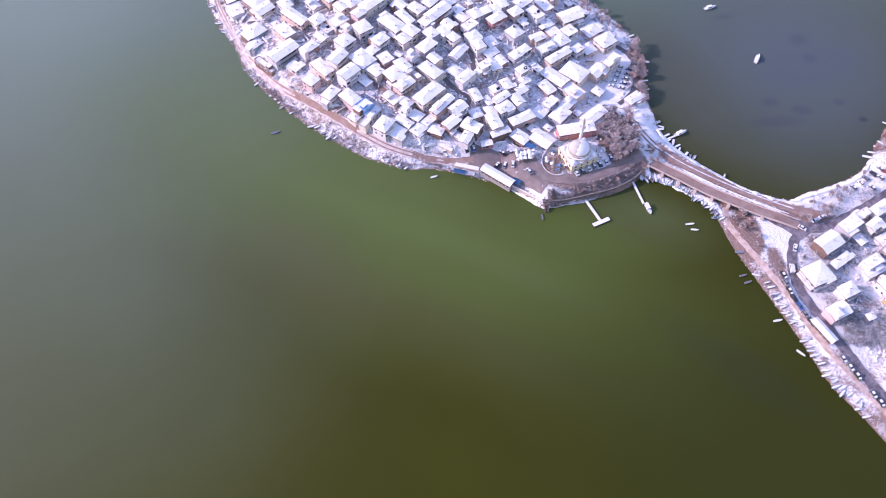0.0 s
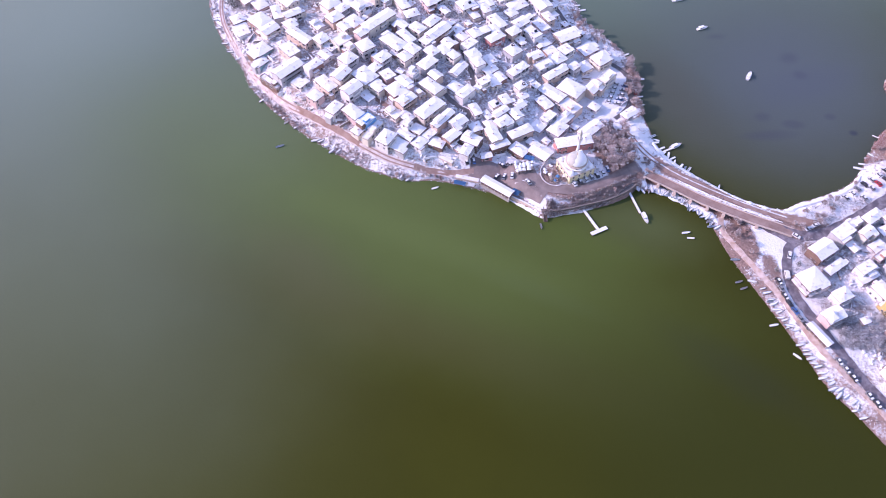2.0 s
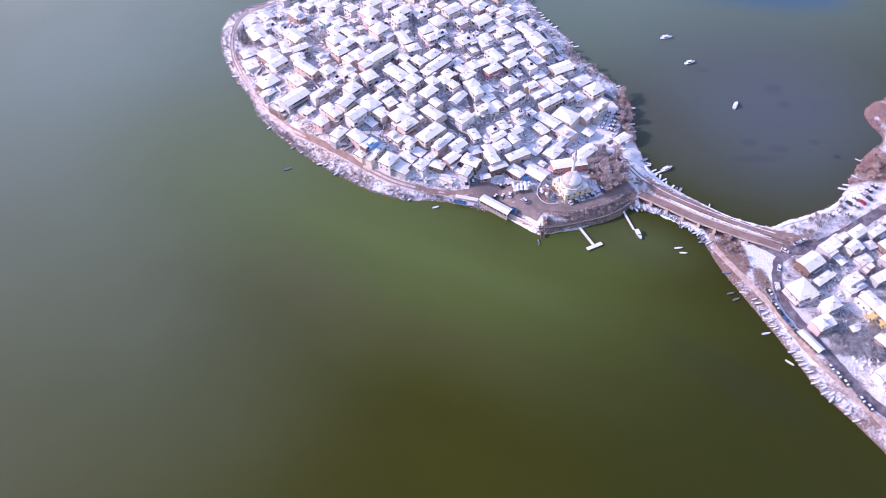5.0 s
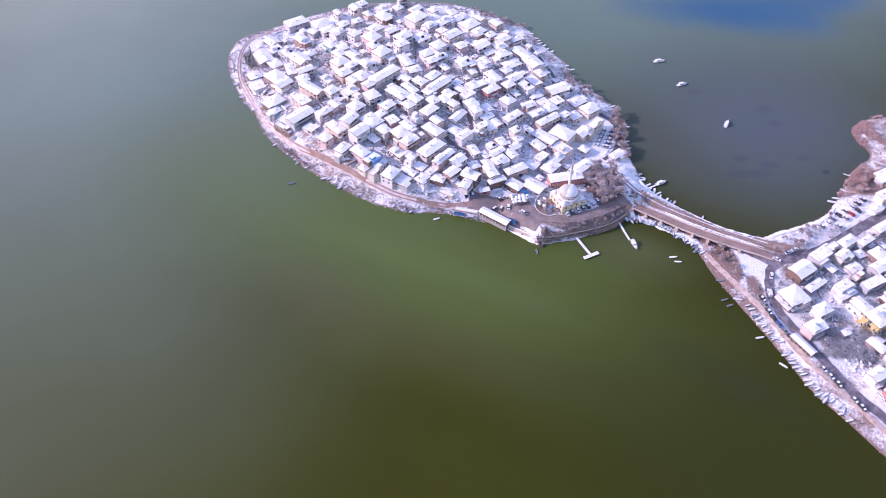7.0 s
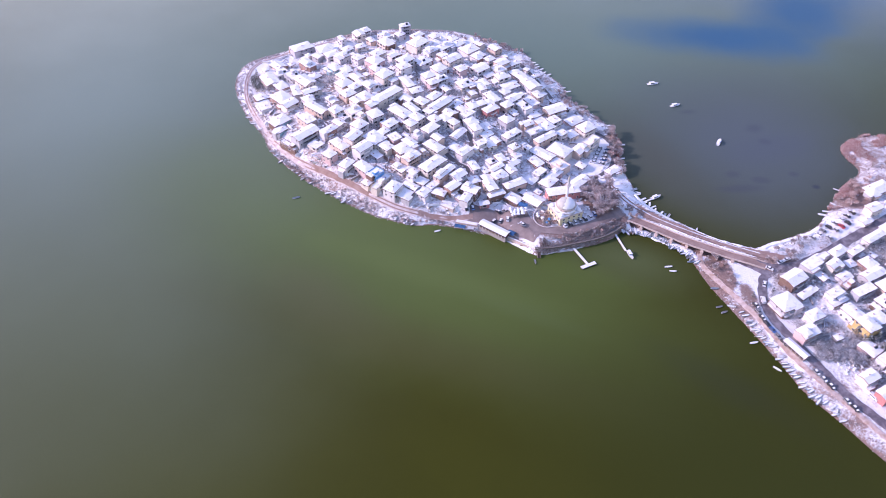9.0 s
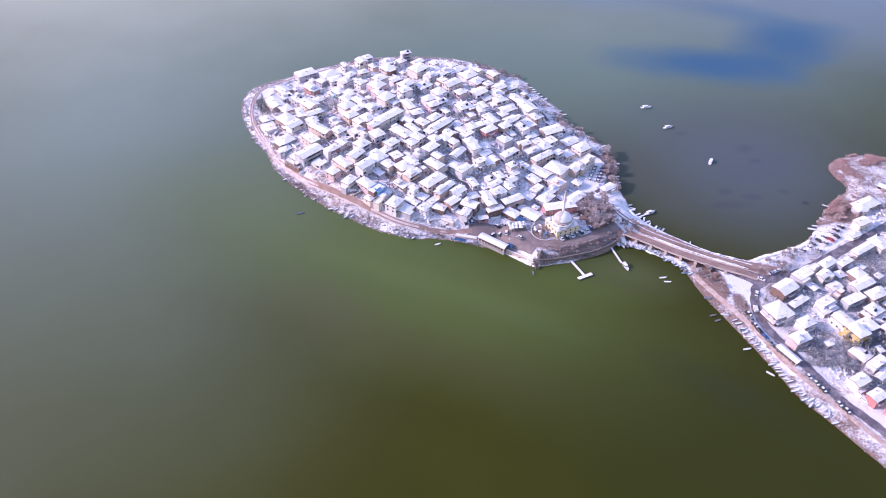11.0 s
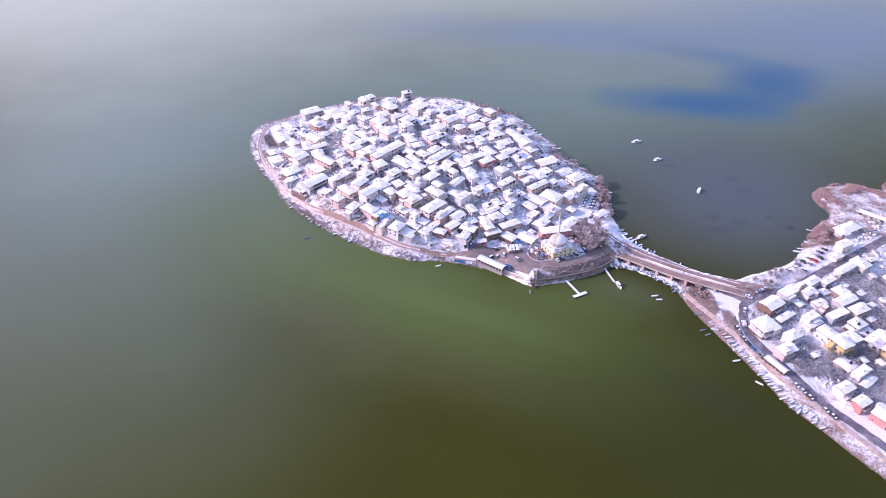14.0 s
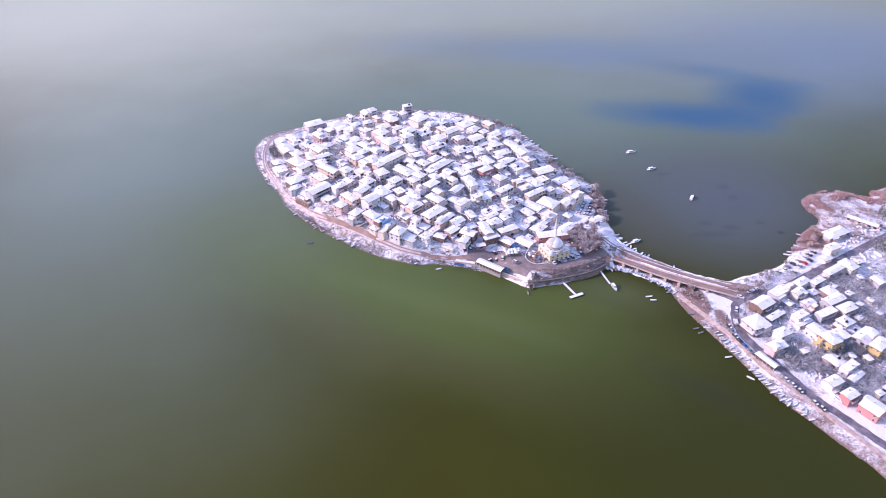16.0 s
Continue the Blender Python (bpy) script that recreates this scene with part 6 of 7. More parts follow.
# ---- cars ----
def car_meshes(paint, van=False):
    bm = bmesh.new()
    l, w = (5.0, 1.9) if van else (4.3, 1.74)
    if van:
        prof = [(-l / 2, 0.35), (-l / 2, 1.9), (l / 2 - 1.2, 1.95), (l / 2 - 0.5, 1.15), (l / 2, 1.0), (l / 2, 0.35)]
    else:
        prof = [(-l / 2, 0.35), (-l / 2, 0.92), (-l / 2 + 0.7, 1.0), (l / 2 - 1.1, 0.98), (l / 2 - 0.1, 0.82), (l / 2, 0.6), (l / 2, 0.35)]
    a = [bm.verts.new((x, -w / 2, z)) for x, z in prof]
    b = [bm.verts.new((x, w / 2, z)) for x, z in prof]
    n = len(prof)
    for i in range(n):
        bm.faces.new((a[i], b[i], b[(i + 1) % n], a[(i + 1) % n]))
    bm.faces.new(a)
    bm.faces.new(b[::-1])
    bmesh.ops.recalc_face_normals(bm, faces=bm.faces)
    body = finish(bm, "body", paint)
    bm = bmesh.new()
    if van:
        box(bm, -l / 2 + 0.6, l / 2 - 1.3, -w / 2 - 0.01, w / 2 + 0.01, 1.15, 1.7, 0)
    else:
        v = [bm.verts.new(c) for c in ((-1.6, -0.8, 0.97), (1.0, -0.8, 0.97), (1.0, 0.8, 0.97), (-1.6, 0.8, 0.97), (-1.1, -0.62, 1.45), (0.35, -0.62, 1.45), (0.35, 0.62, 1.45), (-1.1, 0.62, 1.45))]
        for f in ((0, 1, 5, 4), (1, 2, 6, 5), (2, 3, 7, 6), (3, 0, 4, 7), (4, 5, 6, 7)):
            bm.faces.new([v[i] for i in f])
    glass = finish(bm, "glass", GLASS)
    bm = bmesh.new()
    if van:
        box(bm, -l / 2 + 0.1, l / 2 - 1.3, -w / 2 + 0.08, w / 2 - 0.08, 1.9, 2.03)
    else:
        box(bm, -1.1, 0.38, -0.63, 0.63, 1.44, 1.53)
    roof = finish(bm, "roof", paint)
    bm = bmesh.new()
    if van:
        box(bm, -l / 2 + 0.2, l / 2 - 1.4, -w / 2 + 0.15, w / 2 - 0.15, 2.03, 2.13)
    else:
        box(bm, -1.05, 0.3, -0.58, 0.58, 1.53, 1.62)
        box(bm, 1.1, 1.95, -0.7, 0.7, 0.9, 1.0)
    snow = finish(bm, "snow", SNOW)
    bm = bmesh.new()
    tube(bm, (0, -0.11, 0), (0, 0.11, 0), 0.32, 0.32, 12)
    wheel = finish(bm, "wheel", RUBBER)
    return body, glass, roof, snow, wheel, l, w


CAR_NAMES = ("white", "black", "grey", "red", "blue")
CAR_KINDS = [car_meshes(p) for p in CARS]
VAN = car_meshes(CARS[0], True)


def car(x, y, turn, kind, van=False, lift=0.24):
    body, glass, roof, snow, wheel, l, w = VAN if van else CAR_KINDS[kind]
    label = "white panel van parked in the snow" if van else "%s parked car with snow on its roof" % CAR_NAMES[kind]
    top = thing("van" if van else "car", pose(x, y, gz(x, y) + lift, 0, 0, turn), label, "van" if van else "car", "parked cars")
    part("body", body, None, top)
    part("glass", glass, None, top)
    part("roof", roof, None, top)
    if random.random() < 0.5 or x < 110:
        part("snow", snow, None, top)
    for sx in (-1, 1):
        for sy in (-1, 1):
            part("wheel", wheel, None, top).matrix_local = pose(sx * l * 0.31, sy * (w / 2 - 0.08), 0.32)


for x, y, a, k in ((64, 257.2, 115, 0), (67.2, 258.6, 115, 1), (70.4, 260.2, 115, 0), (73.4, 261.6, 115, 2), (76.4, 263, 115, 1), (79.6, 264.6, 115, 0), (82.5, 267.2, 100, 4),
                   (172.9, 226.8, -40, 0), (179.9, 230.8, 25, 0), (184, 233, 25, 0), (166.8, 215.3, 68, 0)):
    car(x, y, a, k)
for i, (x, y) in enumerate(((157.9, 200), (158.2, 195.8), (158.9, 191.6), (160, 187.6), (161.6, 183.6), (163.2, 179.6), (165, 175.6), (174.8, 157.6), (176.9, 153.6), (179, 149.6), (183.4, 141.2), (185.6, 137.4))):
    car(x, y, -66, (1, 2, 1, 1, 4, 2, 1, 2, 2, 1, 2, 1)[i])
for i, (x, y) in enumerate(((213, 258), (217.5, 261), (222, 264), (226.5, 267), (231, 270), (220, 258), (224.5, 261), (229, 264), (205, 252), (209.5, 255), (214, 251.5), (235, 273))):
    car(x, y, 122, (2, 1, 2, 0, 1, 2, 3, 1, 2, 0, 2, 1)[i])
car(196.5, 143.5, -62, 0, True)
car(162.6, 203.6, 85, 0, True)
car(106.5, 330, 80, 3)
for i in range(10):
    row, k = i % 2, i // 2
    car(89.4 + 5.2 * row + 1.5 * k, 321 + 3.6 * k - 1.6 * row, 158, (0, 2, 0, 4, 0, 2)[i % 6], False, 0.22)
for i, (x, y) in enumerate(((24, 264.5), (28, 264), (32, 263), (12, 273), (8, 272.5), (40, 258), (27, 272), (31, 272.5))):
    car(x, y, 60 + 12 * i, (1, 2, 0, 4, 1, 2, 1, 2)[i])


# ---- trees ----
def bare_tree_meshes(seed, height, spread, twigs, material):
    """Winter tree: tapered trunk, forking limbs, and a loose crown of thin twigs."""
    rng = random.Random(seed)
    bm = bmesh.new()
    tips = []

    def limb(a, direction, length, r, depth):
        b = a + direction * length
        tube(bm, a, b, r, r * 0.6, 5 if depth < 2 else 3)
        tips.append((a.lerp(b, 0.6), direction, depth))
        tips.append((b, direction, depth))
        if depth < 3:
            for _ in range(3 if depth else 5):
                d = (direction + Vector((rng.uniform(-1, 1) * spread, rng.uniform(-1, 1) * spread, rng.uniform(-0.15, 0.6)))).normalized()
                limb(a.lerp(b, rng.uniform(0.6, 1.0)), d, length * rng.uniform(0.55, 0.8), r * 0.55, depth + 1)

    limb(Vector((0, 0, -0.5)), Vector((rng.uniform(-0.1, 0.1), rng.uniform(-0.1, 0.1), 1)).normalized(), height * 0.36, height * 0.028, 0)
    trunk = finish(bm, "trunk", BARK)
    bm = bmesh.new()
    ends = [t for t in tips if t[2] >= 2]
    for i in range(twigs):
        p, d, _ = rng.choice(ends)
        d = (d + Vector((rng.uniform(-1, 1), rng.uniform(-1, 1), rng.uniform(-0.5, 0.8))) * 0.9).normalized()
        a = p + Vector((rng.gauss(0, 0.25), rng.gauss(0, 0.25), rng.gauss(0, 0.2)))
        ln = rng.uniform(0.7, 1.8) * height / 8
        side = d.cross(Vector((rng.uniform(-1, 1), rng.uniform(-1, 1), rng.uniform(-1, 1)))).normalized() * rng.uniform(0.02, 0.04)
        b = a + d * ln
        f = bm.faces.new([bm.verts.new(c) for c in (a - side, a + side, b)])
        f.material_index = 1 if rng.random() < 0.25 else 0
    crown = finish(bm, "crown", [material, SNOW])
    return trunk, crown


def snowy_tree_meshes(seed, height, width, evergreen, snow_share):
    """Snow-laden tree: trunk with limbs and a crown of many small clumps, dark below and white above."""
    rng = random.Random(seed)
    bm = bmesh.new()
    tube(bm, (0, 0, -0.5), (0, 0, height * 0.55), height * 0.03, height * 0.015, 6)
    limbs = []
    for i in range(9):
        a = rng.uniform(0, 6.28)
        z = height * rng.uniform(0.2, 0.5)
        e = Vector((math.cos(a) * width * 0.36, math.sin(a) * width * 0.36, z + height * rng.uniform(0.1, 0.35)))
        tube(bm, (0, 0, z), e, height * 0.014, height * 0.005, 4)
        limbs.append(e)
    trunk = finish(bm, "trunk", BARK)
    bm = bmesh.new()
    for i in range(760):
        if evergreen:
            z = rng.uniform(0.08, 1.0)
            r = width / 2 * (1 - z) ** 0.8 * rng.uniform(0.55, 1.05) + 0.1
            a = rng.uniform(0, 6.28)
            p = Vector((math.cos(a) * r, math.sin(a) * r, z * height))
        else:
            e = rng.choice(limbs)
            p = e + Vector((rng.gauss(0, width * 0.15), rng.gauss(0, width * 0.15), rng.gauss(0, height * 0.10)))
        s = rng.uniform(0.08, 0.24) * width / 5
        q = Euler((rng.uniform(-0.6, 0.6), rng.uniform(-0.6, 0.6), rng.uniform(0, 6.28))).to_matrix()
        vs = [bm.verts.new(p + q @ Vector(c)) for c in ((s, 0, 0), (0, s * 0.8, 0.05), (-s, 0.1, 0), (0, -s * 0.8, 0.06), (0, 0, s * 0.45), (0, 0, -s * 0.35))]
        slot = 1 if rng.random() < snow_share else 0
        for f in ((0, 1, 4), (1, 2, 4), (2, 3, 4), (3, 0, 4)):
            bm.faces.new([vs[k] for k in f]).material_index = slot
        for f in ((1, 0, 5), (2, 1, 5), (3, 2, 5), (0, 3, 5)):
            bm.faces.new([vs[k] for k in f]).material_index = 0
    crown = finish(bm, "crown", [NEEDLE if evergreen else FROST_TWIG, SNOW])
    return trunk, crown


BARE = [bare_tree_meshes(s, h, sp, n, m) for s, h, sp, n, m in ((1, 9.0, 1.1, 2000, TWIG), (2, 8.0, 1.2, 1900, TWIG), (3, 7.0, 0.9, 1900, TWIG), (4, 5.0, 1.1, 1400, RUST_TWIG), (5, 4.0, 1.2, 1200, RUST_TWIG))]
SNOWY = [snowy_tree_meshes(s, h, w, e, f) for s, h, w, e, f in ((11, 6.0, 5.5, False, 0.38), (12, 5.0, 4.5, False, 0.42), (13, 4.0, 4.6, False, 0.35), (14, 8.0, 4.2, True, 0.30), (15, 9.5, 2.0, True, 0.06), (16, 5.5, 5.0, False, 0.20), (17, 4.2, 4.0, False, 0.24))]
TREE_WORDS = ["bare winter tree with grey-brown twigs", "bare spreading winter tree with brown twigs", "small bare winter tree with brown twigs", "low rust-brown willow with bare twigs",
              "rust-brown shoreside shrub with bare twigs"]
SNOWY_WORDS = ["leafless tree laden with snow", "small tree laden with white snow", "low snow-laden garden tree", "dark conifer dusted with snow", "slim dark green cypress", "dark bare tree lightly dusted with snow", "small dark bush lightly dusted with snow"]


def thicket(name, label, category, spots):
    """Many small trees or bushes that nobody could count, joined into one mesh."""
    co, faces, slots = [], [], []
    mats = [NEEDLE, FROST_TWIG, SNOW]
    for x, y, kind, scale in spots:
        me = SNOWY[kind][1]
        s, a = scale * random.uniform(0.85, 1.15), random.uniform(0, 6.28)
        pts = np.empty(len(me.vertices) * 3)
        me.vertices.foreach_get("co", pts)
        pts = pts.reshape(-1, 3) * s
        base = len(co)
        z = gz(x, y)
        for px, py, pz in pts.tolist():
            co.append((x + px * math.cos(a) - py * math.sin(a), y + px * math.sin(a) + py * math.cos(a), z + pz))
        for p in me.polygons[:230 * 8]:
            faces.append([base + i for i in p.vertices])
            slots.append(2 if p.material_index else (0 if kind in (3, 4) else 1))
    me = bpy.data.meshes.new(name)
    me.from_pydata(co, [], faces)
    for m in mats:
        me.materials.append(m)
    me.polygons.foreach_set("material_index", slots)
    return tagged(new(name, me), label, category, kind="stuff")


def tree(x, y, kind, scale=1.0, snowy=False):
    trunk, crown = (SNOWY if snowy else BARE)[kind]
    s = scale * random.uniform(0.85, 1.15)
    top = thing("tree", pose(x, y, gz(x, y), 0, 0, random.uniform(0, 360)) @ Matrix.Diagonal((s, s, s, 1)), (SNOWY_WORDS if snowy else TREE_WORDS)[kind], "tree", "snowy trees" if snowy else "bare trees")
    part("trunk", trunk, None, top)
    part("crown", crown, None, top)


FREE = [(h.matrix_world.translation.x, h.matrix_world.translation.y) for h in scene.objects if h.name.startswith(("house", "mosque", "outbuilding"))]


def scatter(cx, cy, rx, ry, count, kinds, snowy, seed, scale=1.0, gap=2.6, clear=5.0, turn=0.0, joined=None):
    """Trees strewn over an oval, clear of the houses and of one another."""
    rng = random.Random(seed)
    put = []
    c, s = math.cos(radians(turn)), math.sin(radians(turn))
    for _ in range(count * 30):
        if len(put) >= count:
            break
        a, r = rng.uniform(0, 6.28), math.sqrt(rng.random())
        u, v = rx * r * math.cos(a), ry * r * math.sin(a)
        x, y = cx + u * c - v * s, cy + u * s + v * c
        if shore_d(x, y) < 0.8 or on_road(x, y, 0.6) or any((x - p) ** 2 + (y - q) ** 2 < gap * gap for p, q in put) or any((x - p) ** 2 + (y - q) ** 2 < clear * clear for p, q in FREE):
            continue
        put.append((x, y))
        if joined is None:
            tree(x, y, rng.choice(kinds), scale, snowy)
        else:
            joined.append((x, y, rng.choice(kinds), scale))


SHRUBS, WOOD = [], []

scatter(88, 286, 11, 18, 26, (0, 1, 0, 2), False, 1, 1.0, 2.9, 6)
scatter(91, 268, 7, 5, 8, (0, 1), False, 31, 1.0, 2.2, 6)
for i in range(2, len(QUAY) - 3):
    for off in (1.8, 3.4, 5.2):
        p = QUAY[i] - QUAY_N[i] * (off + random.uniform(-0.8, 0.8)) + QUAY_T[i] * random.uniform(-0.9, 0.9)
        if random.random() < 0.62:
            tree(float(p[0]), float(p[1]), random.choice((2, 3, 4)), random.uniform(0.3, 0.6))
        elif random.random() < 0.7:
            tree(float(p[0]), float(p[1]), random.choice((1, 2)), random.uniform(0.22, 0.36), True)
scatter(103, 271, 8, 6, 6, (1, 2, 3), False, 3, 0.7, clear=4)
scatter(145, 226, 6, 12, 8, (2, 2, 3), False, 4, 0.75)
scatter(181, 235, 10, 3, 5, (2, 3), False, 5, 0.8, turn=20)
scatter(106, 332, 4.5, 22, 24, (3, 4, 2), False, 6, 1.15, 1.9)
scatter(87, 385, 9, 22, 16, (2, 3, 2), False, 7, 0.8, turn=28)
scatter(38, 468, 30, 7, 14, (2, 3, 3), False, 8, 0.8, turn=-35)
scatter(239, 292, 13, 14, 14, (3, 4, 3), False, 9, 0.9, 2.0)
scatter(-95, 305, 26, 4, 14, (3, 4), False, 11, 0.6, 2.0, 5, -42)
scatter(-20, 266, 16, 2.5, 8, (4, 4), False, 12, 0.6, 2.0)
scatter(55, 262, 6, 6, 5, (3, 4), False, 13, 0.7, 2.0, 8)
scatter(200, 250, 26, 6, 6, (2, 3), False, 14, 0.7, turn=32)
scatter(190, 171, 15, 10, 32, (0, 1, 2, 5, 6, 2), True, 20, 0.75, 2.2, 5)
scatter(218, 180, 16, 12, 60, (0, 1, 5, 5, 6, 3), True, 21, 0.9, 2.0, 4.6)
scatter(218, 152, 20, 14, 90, (0, 1, 2, 5, 6), True, 22, 0.9, 2.2, 5.4, joined=WOOD)
scatter(245, 222, 28, 24, 130, (0, 1, 5, 5, 6), True, 23, 1.0, 2.4, 5, joined=WOOD)
scatter(262, 175, 26, 28, 70, (0, 1, 2), True, 24, 1.0, 3.0, 6, joined=WOOD)
scatter(208, 207, 44, 44, 330, (1, 2, 5, 6, 6), True, 25, 0.62, 1.6, 4.3, joined=WOOD)
scatter(272, 305, 30, 16, 20, (3, 4, 2), False, 15, 0.8, 2.6, 7, 30)
scatter(285, 281, 14, 8, 16, (3, 3), True, 26, 1.0, 3.0, 5)
scatter(268, 255, 30, 16, 34, (1, 2, 2), True, 33, 0.8, 3.0, 6, joined=WOOD)
scatter(302, 316, 8, 6, 8, (3,), True, 27, 1.0, 3.0, 5)
scatter(-60, 400, 80, 60, 70, (1, 2, 2), True, 28, 0.55, 3.0, 5.2, joined=SHRUBS)
scatter(-20, 340, 90, 60, 60, (1, 2, 2), True, 29, 0.5, 3.0, 5.2, joined=SHRUBS)
scatter(6, 385, 7, 6, 14, (0, 1, 2), True, 61, 0.8, 2.2, 4.5, joined=SHRUBS)
scatter(-86, 403, 9, 8, 18, (0, 1, 2), True, 62, 0.8, 2.2, 4.5, joined=SHRUBS)
scatter(-130, 408, 7, 14, 16, (0, 1, 2), True, 63, 0.8, 2.2, 4.5, joined=SHRUBS)
thicket("garden_shrubs", "snow-laden shrubs and small trees in the island gardens", "shrubs", SHRUBS)
thicket("orchard", "snow-laden leafless trees in the mainland gardens", "trees", WOOD)
scatter(-140.5, 412, 4.5, 12, 22, (5, 5, 3), True, 71, 0.75, 1.6, 4.0, 15)
for x, y, k in ((-34, 396, 4), (-24.5, 394, 4), (169.5, 209.6, 3), (222, 175.3, 3), (182, 214, 3), (158, 206.5, 3)):
    tree(x, y, k, 0.9 if k == 4 else 0.6, True)


# ---- square, tea garden, promenade ----
def parasol_table(x, y, seed):
    """Cafe table with a snow-covered square parasol and two benches."""
    rng = random.Random(seed)
    top = thing("cafe_table", pose(x, y, gz(x, y) + 0.2, 0, 0, rng.uniform(0, 90)), "cafe table under a snow-covered parasol on the square", "table", "cafe tables")
    bm = bmesh.new()
    box(bm, -0.6, 0.6, -0.45, 0.45, 0.70, 0.75)
    part("tabletop", bm, PLANK, top)
    bm = bmesh.new()
    tube(bm, (0, 0, 0), (0, 0, 2.4), 0.05, 0.04, 6)
    part("pole", bm, CONCRETE, top)
    for s in (-1, 1):
        bm = bmesh.new()
        box(bm, -0.6, 0.6, s * 0.8 - 0.15, s * 0.8 + 0.15, 0.0, 0.45)
        part("bench", bm, PLANK, top)
    bm = bmesh.new()
    r = rng.uniform(0.7, 1.1)
    tip = bm.verts.new((0, 0, 2.75))
    ring = [bm.verts.new((r * cx, r * cy, 2.2)) for cx, cy in ((1, 1), (0, 1.05), (-1, 1), (-1.05, 0), (-1, -1), (0, -1.05), (1, -1), (1.05, 0))]
    low = [bm.verts.new(v.co - Vector((0, 0, 0.18))) for v in ring]
    for k in range(8):
        bm.faces.new((ring[k], ring[(k + 1) % 8], tip))
        bm.faces.new((low[k], low[(k + 1) % 8], ring[(k + 1) % 8], ring[k]))
    bmesh.ops.recalc_face_normals(bm, faces=bm.faces)
    part("parasol", bm, SNOW if rng.random() < 0.7 else (TARP if rng.random() < 0.3 else PLANK), top, "snow-covered canvas")


spot = random.Random(77)
for k in range(16):
    parasol_table(34.5 + 2.1 * (k % 5) + spot.uniform(-0.5, 0.5), 264.6 + 2.0 * (k // 5) + 0.4 * (k % 5) + spot.uniform(-0.4, 0.4), 300 + k)
for k in range(9):
    a = radians(150 + 24 * k)
    parasol_table(54 + spot.uniform(2.0, 5.6) * math.cos(a), 263 + spot.uniform(2.0, 6.0) * math.sin(a), 340 + k)


def garden_kerb(x, y, rx, ry, a0, a1):
    """Curved low wall round the tea garden, with snow on it."""
    top = thing("garden_wall", pose(x, y, gz(x, y)), "curved low stone wall round the tea garden, topped with snow", "wall")
    for name, mat, w, z0, z1 in (("masonry", PARAPET, 0.22, -0.8, 0.5), ("snow", TRODDEN, 0.26, 0.5, 0.6)):
        bm = bmesh.new()
        prev = None
        for i in range(29):
            a = radians(a0 + (a1 - a0) * i / 28)
            cur = [bm.verts.new(((rx + s) * math.cos(a), (ry + s) * math.sin(a), z)) for s, z in ((-w, z0), (w, z0), (w, z1), (-w, z1))]
            if prev:
                for k in range(4):
                    bm.faces.new((prev[k], prev[(k + 1) % 4], cur[(k + 1) % 4], cur[k]))
            else:
                bm.faces.new(cur)
            prev = cur
        bm.faces.new(prev[::-1])
        bmesh.ops.recalc_face_normals(bm, faces=bm.faces)
        part(name, bm, mat, top)


garden_kerb(54.5, 264.5, 7.6, 8.6, 110, 290)


def shelter(x, y, w, d, turn, label, cover, z=None):
    """Tarpaulin on four posts, sagging in the middle."""
    base = gz(x, y) if z is None else z
    top = thing("tarpaulin_shelter", pose(x, y, base, 0, 0, turn), label, "shelter")
    for sx in (-1, 1):
        for sy in (-1, 1):
            bm = bmesh.new()
            tube(bm, (sx * w / 2, sy * d / 2, -1.5), (sx * w / 2, sy * d / 2, 2.1), 0.06, 0.05, 6)
            part("post", bm, PLANK, top)
    bm = bmesh.new()
    rows = [[bm.verts.new((w * (i / 6 - 0.5) * 1.06, d * (j / 4 - 0.5) * 1.06, 2.15 + 0.35 * math.sin(math.pi * j / 4) + 0.06 * math.sin(i * 2.1 + j))) for i in range(7)] for j in range(5)]
    for j in range(4):
        for i in range(6):
            bm.faces.new((rows[j][i], rows[j][i + 1], rows[j + 1][i + 1], rows[j + 1][i]))
    bmesh.ops.solidify(bm, geom=bm.faces[:], thickness=0.06)
    part("cover", bm, cover, top)


shelter(33.5, 252.6, 4.2, 3.4, -36, "blue tarpaulin shelter beside the lakeside pavilion", TARP)
shelter(4.5, 260.5, 6.0, 2.6, -14, "pale blue tarpaulin shelter at the boat landing", TARP)
shelter(10.5, 259.2, 3.5, 2.4, -14, "white tarpaulin shelter at the boat landing", SNOW)
shelter(41.5, 273.5, 5.0, 3.2, -20, "blue awning over stalls on the square", TARP)
shelter(33.0, 272.6, 6.0, 3.0, -10, "snow-covered awning over stalls on the square", SNOW)


def terrace(x, y, w, d, turn, h, label):
    top = thing("terrace", pose(x, y, gz(x, y), 0, 0, turn), label, "terrace")
    bm = bmesh.new()
    box(bm, -w / 2, w / 2, -d / 2, d / 2, -2.5, h)
    part("base", bm, PARAPET, top)
    bm = bmesh.new()
    box(bm, -w / 2 + 0.2, w / 2 - 0.2, -d / 2 + 0.2, d / 2 - 0.2, h, h + 0.14)
    part("snow", bm, SNOW, top, "smooth snow on the terrace")


terrace(8.5, 264.0, 13.0, 2.6, -14, 0.7, "raised stone terrace under snow beside the shore road")
terrace(-3.0, 273.6, 9.0, 2.4, -30, 0.9, "sloping stone ramp wall under snow by the square")


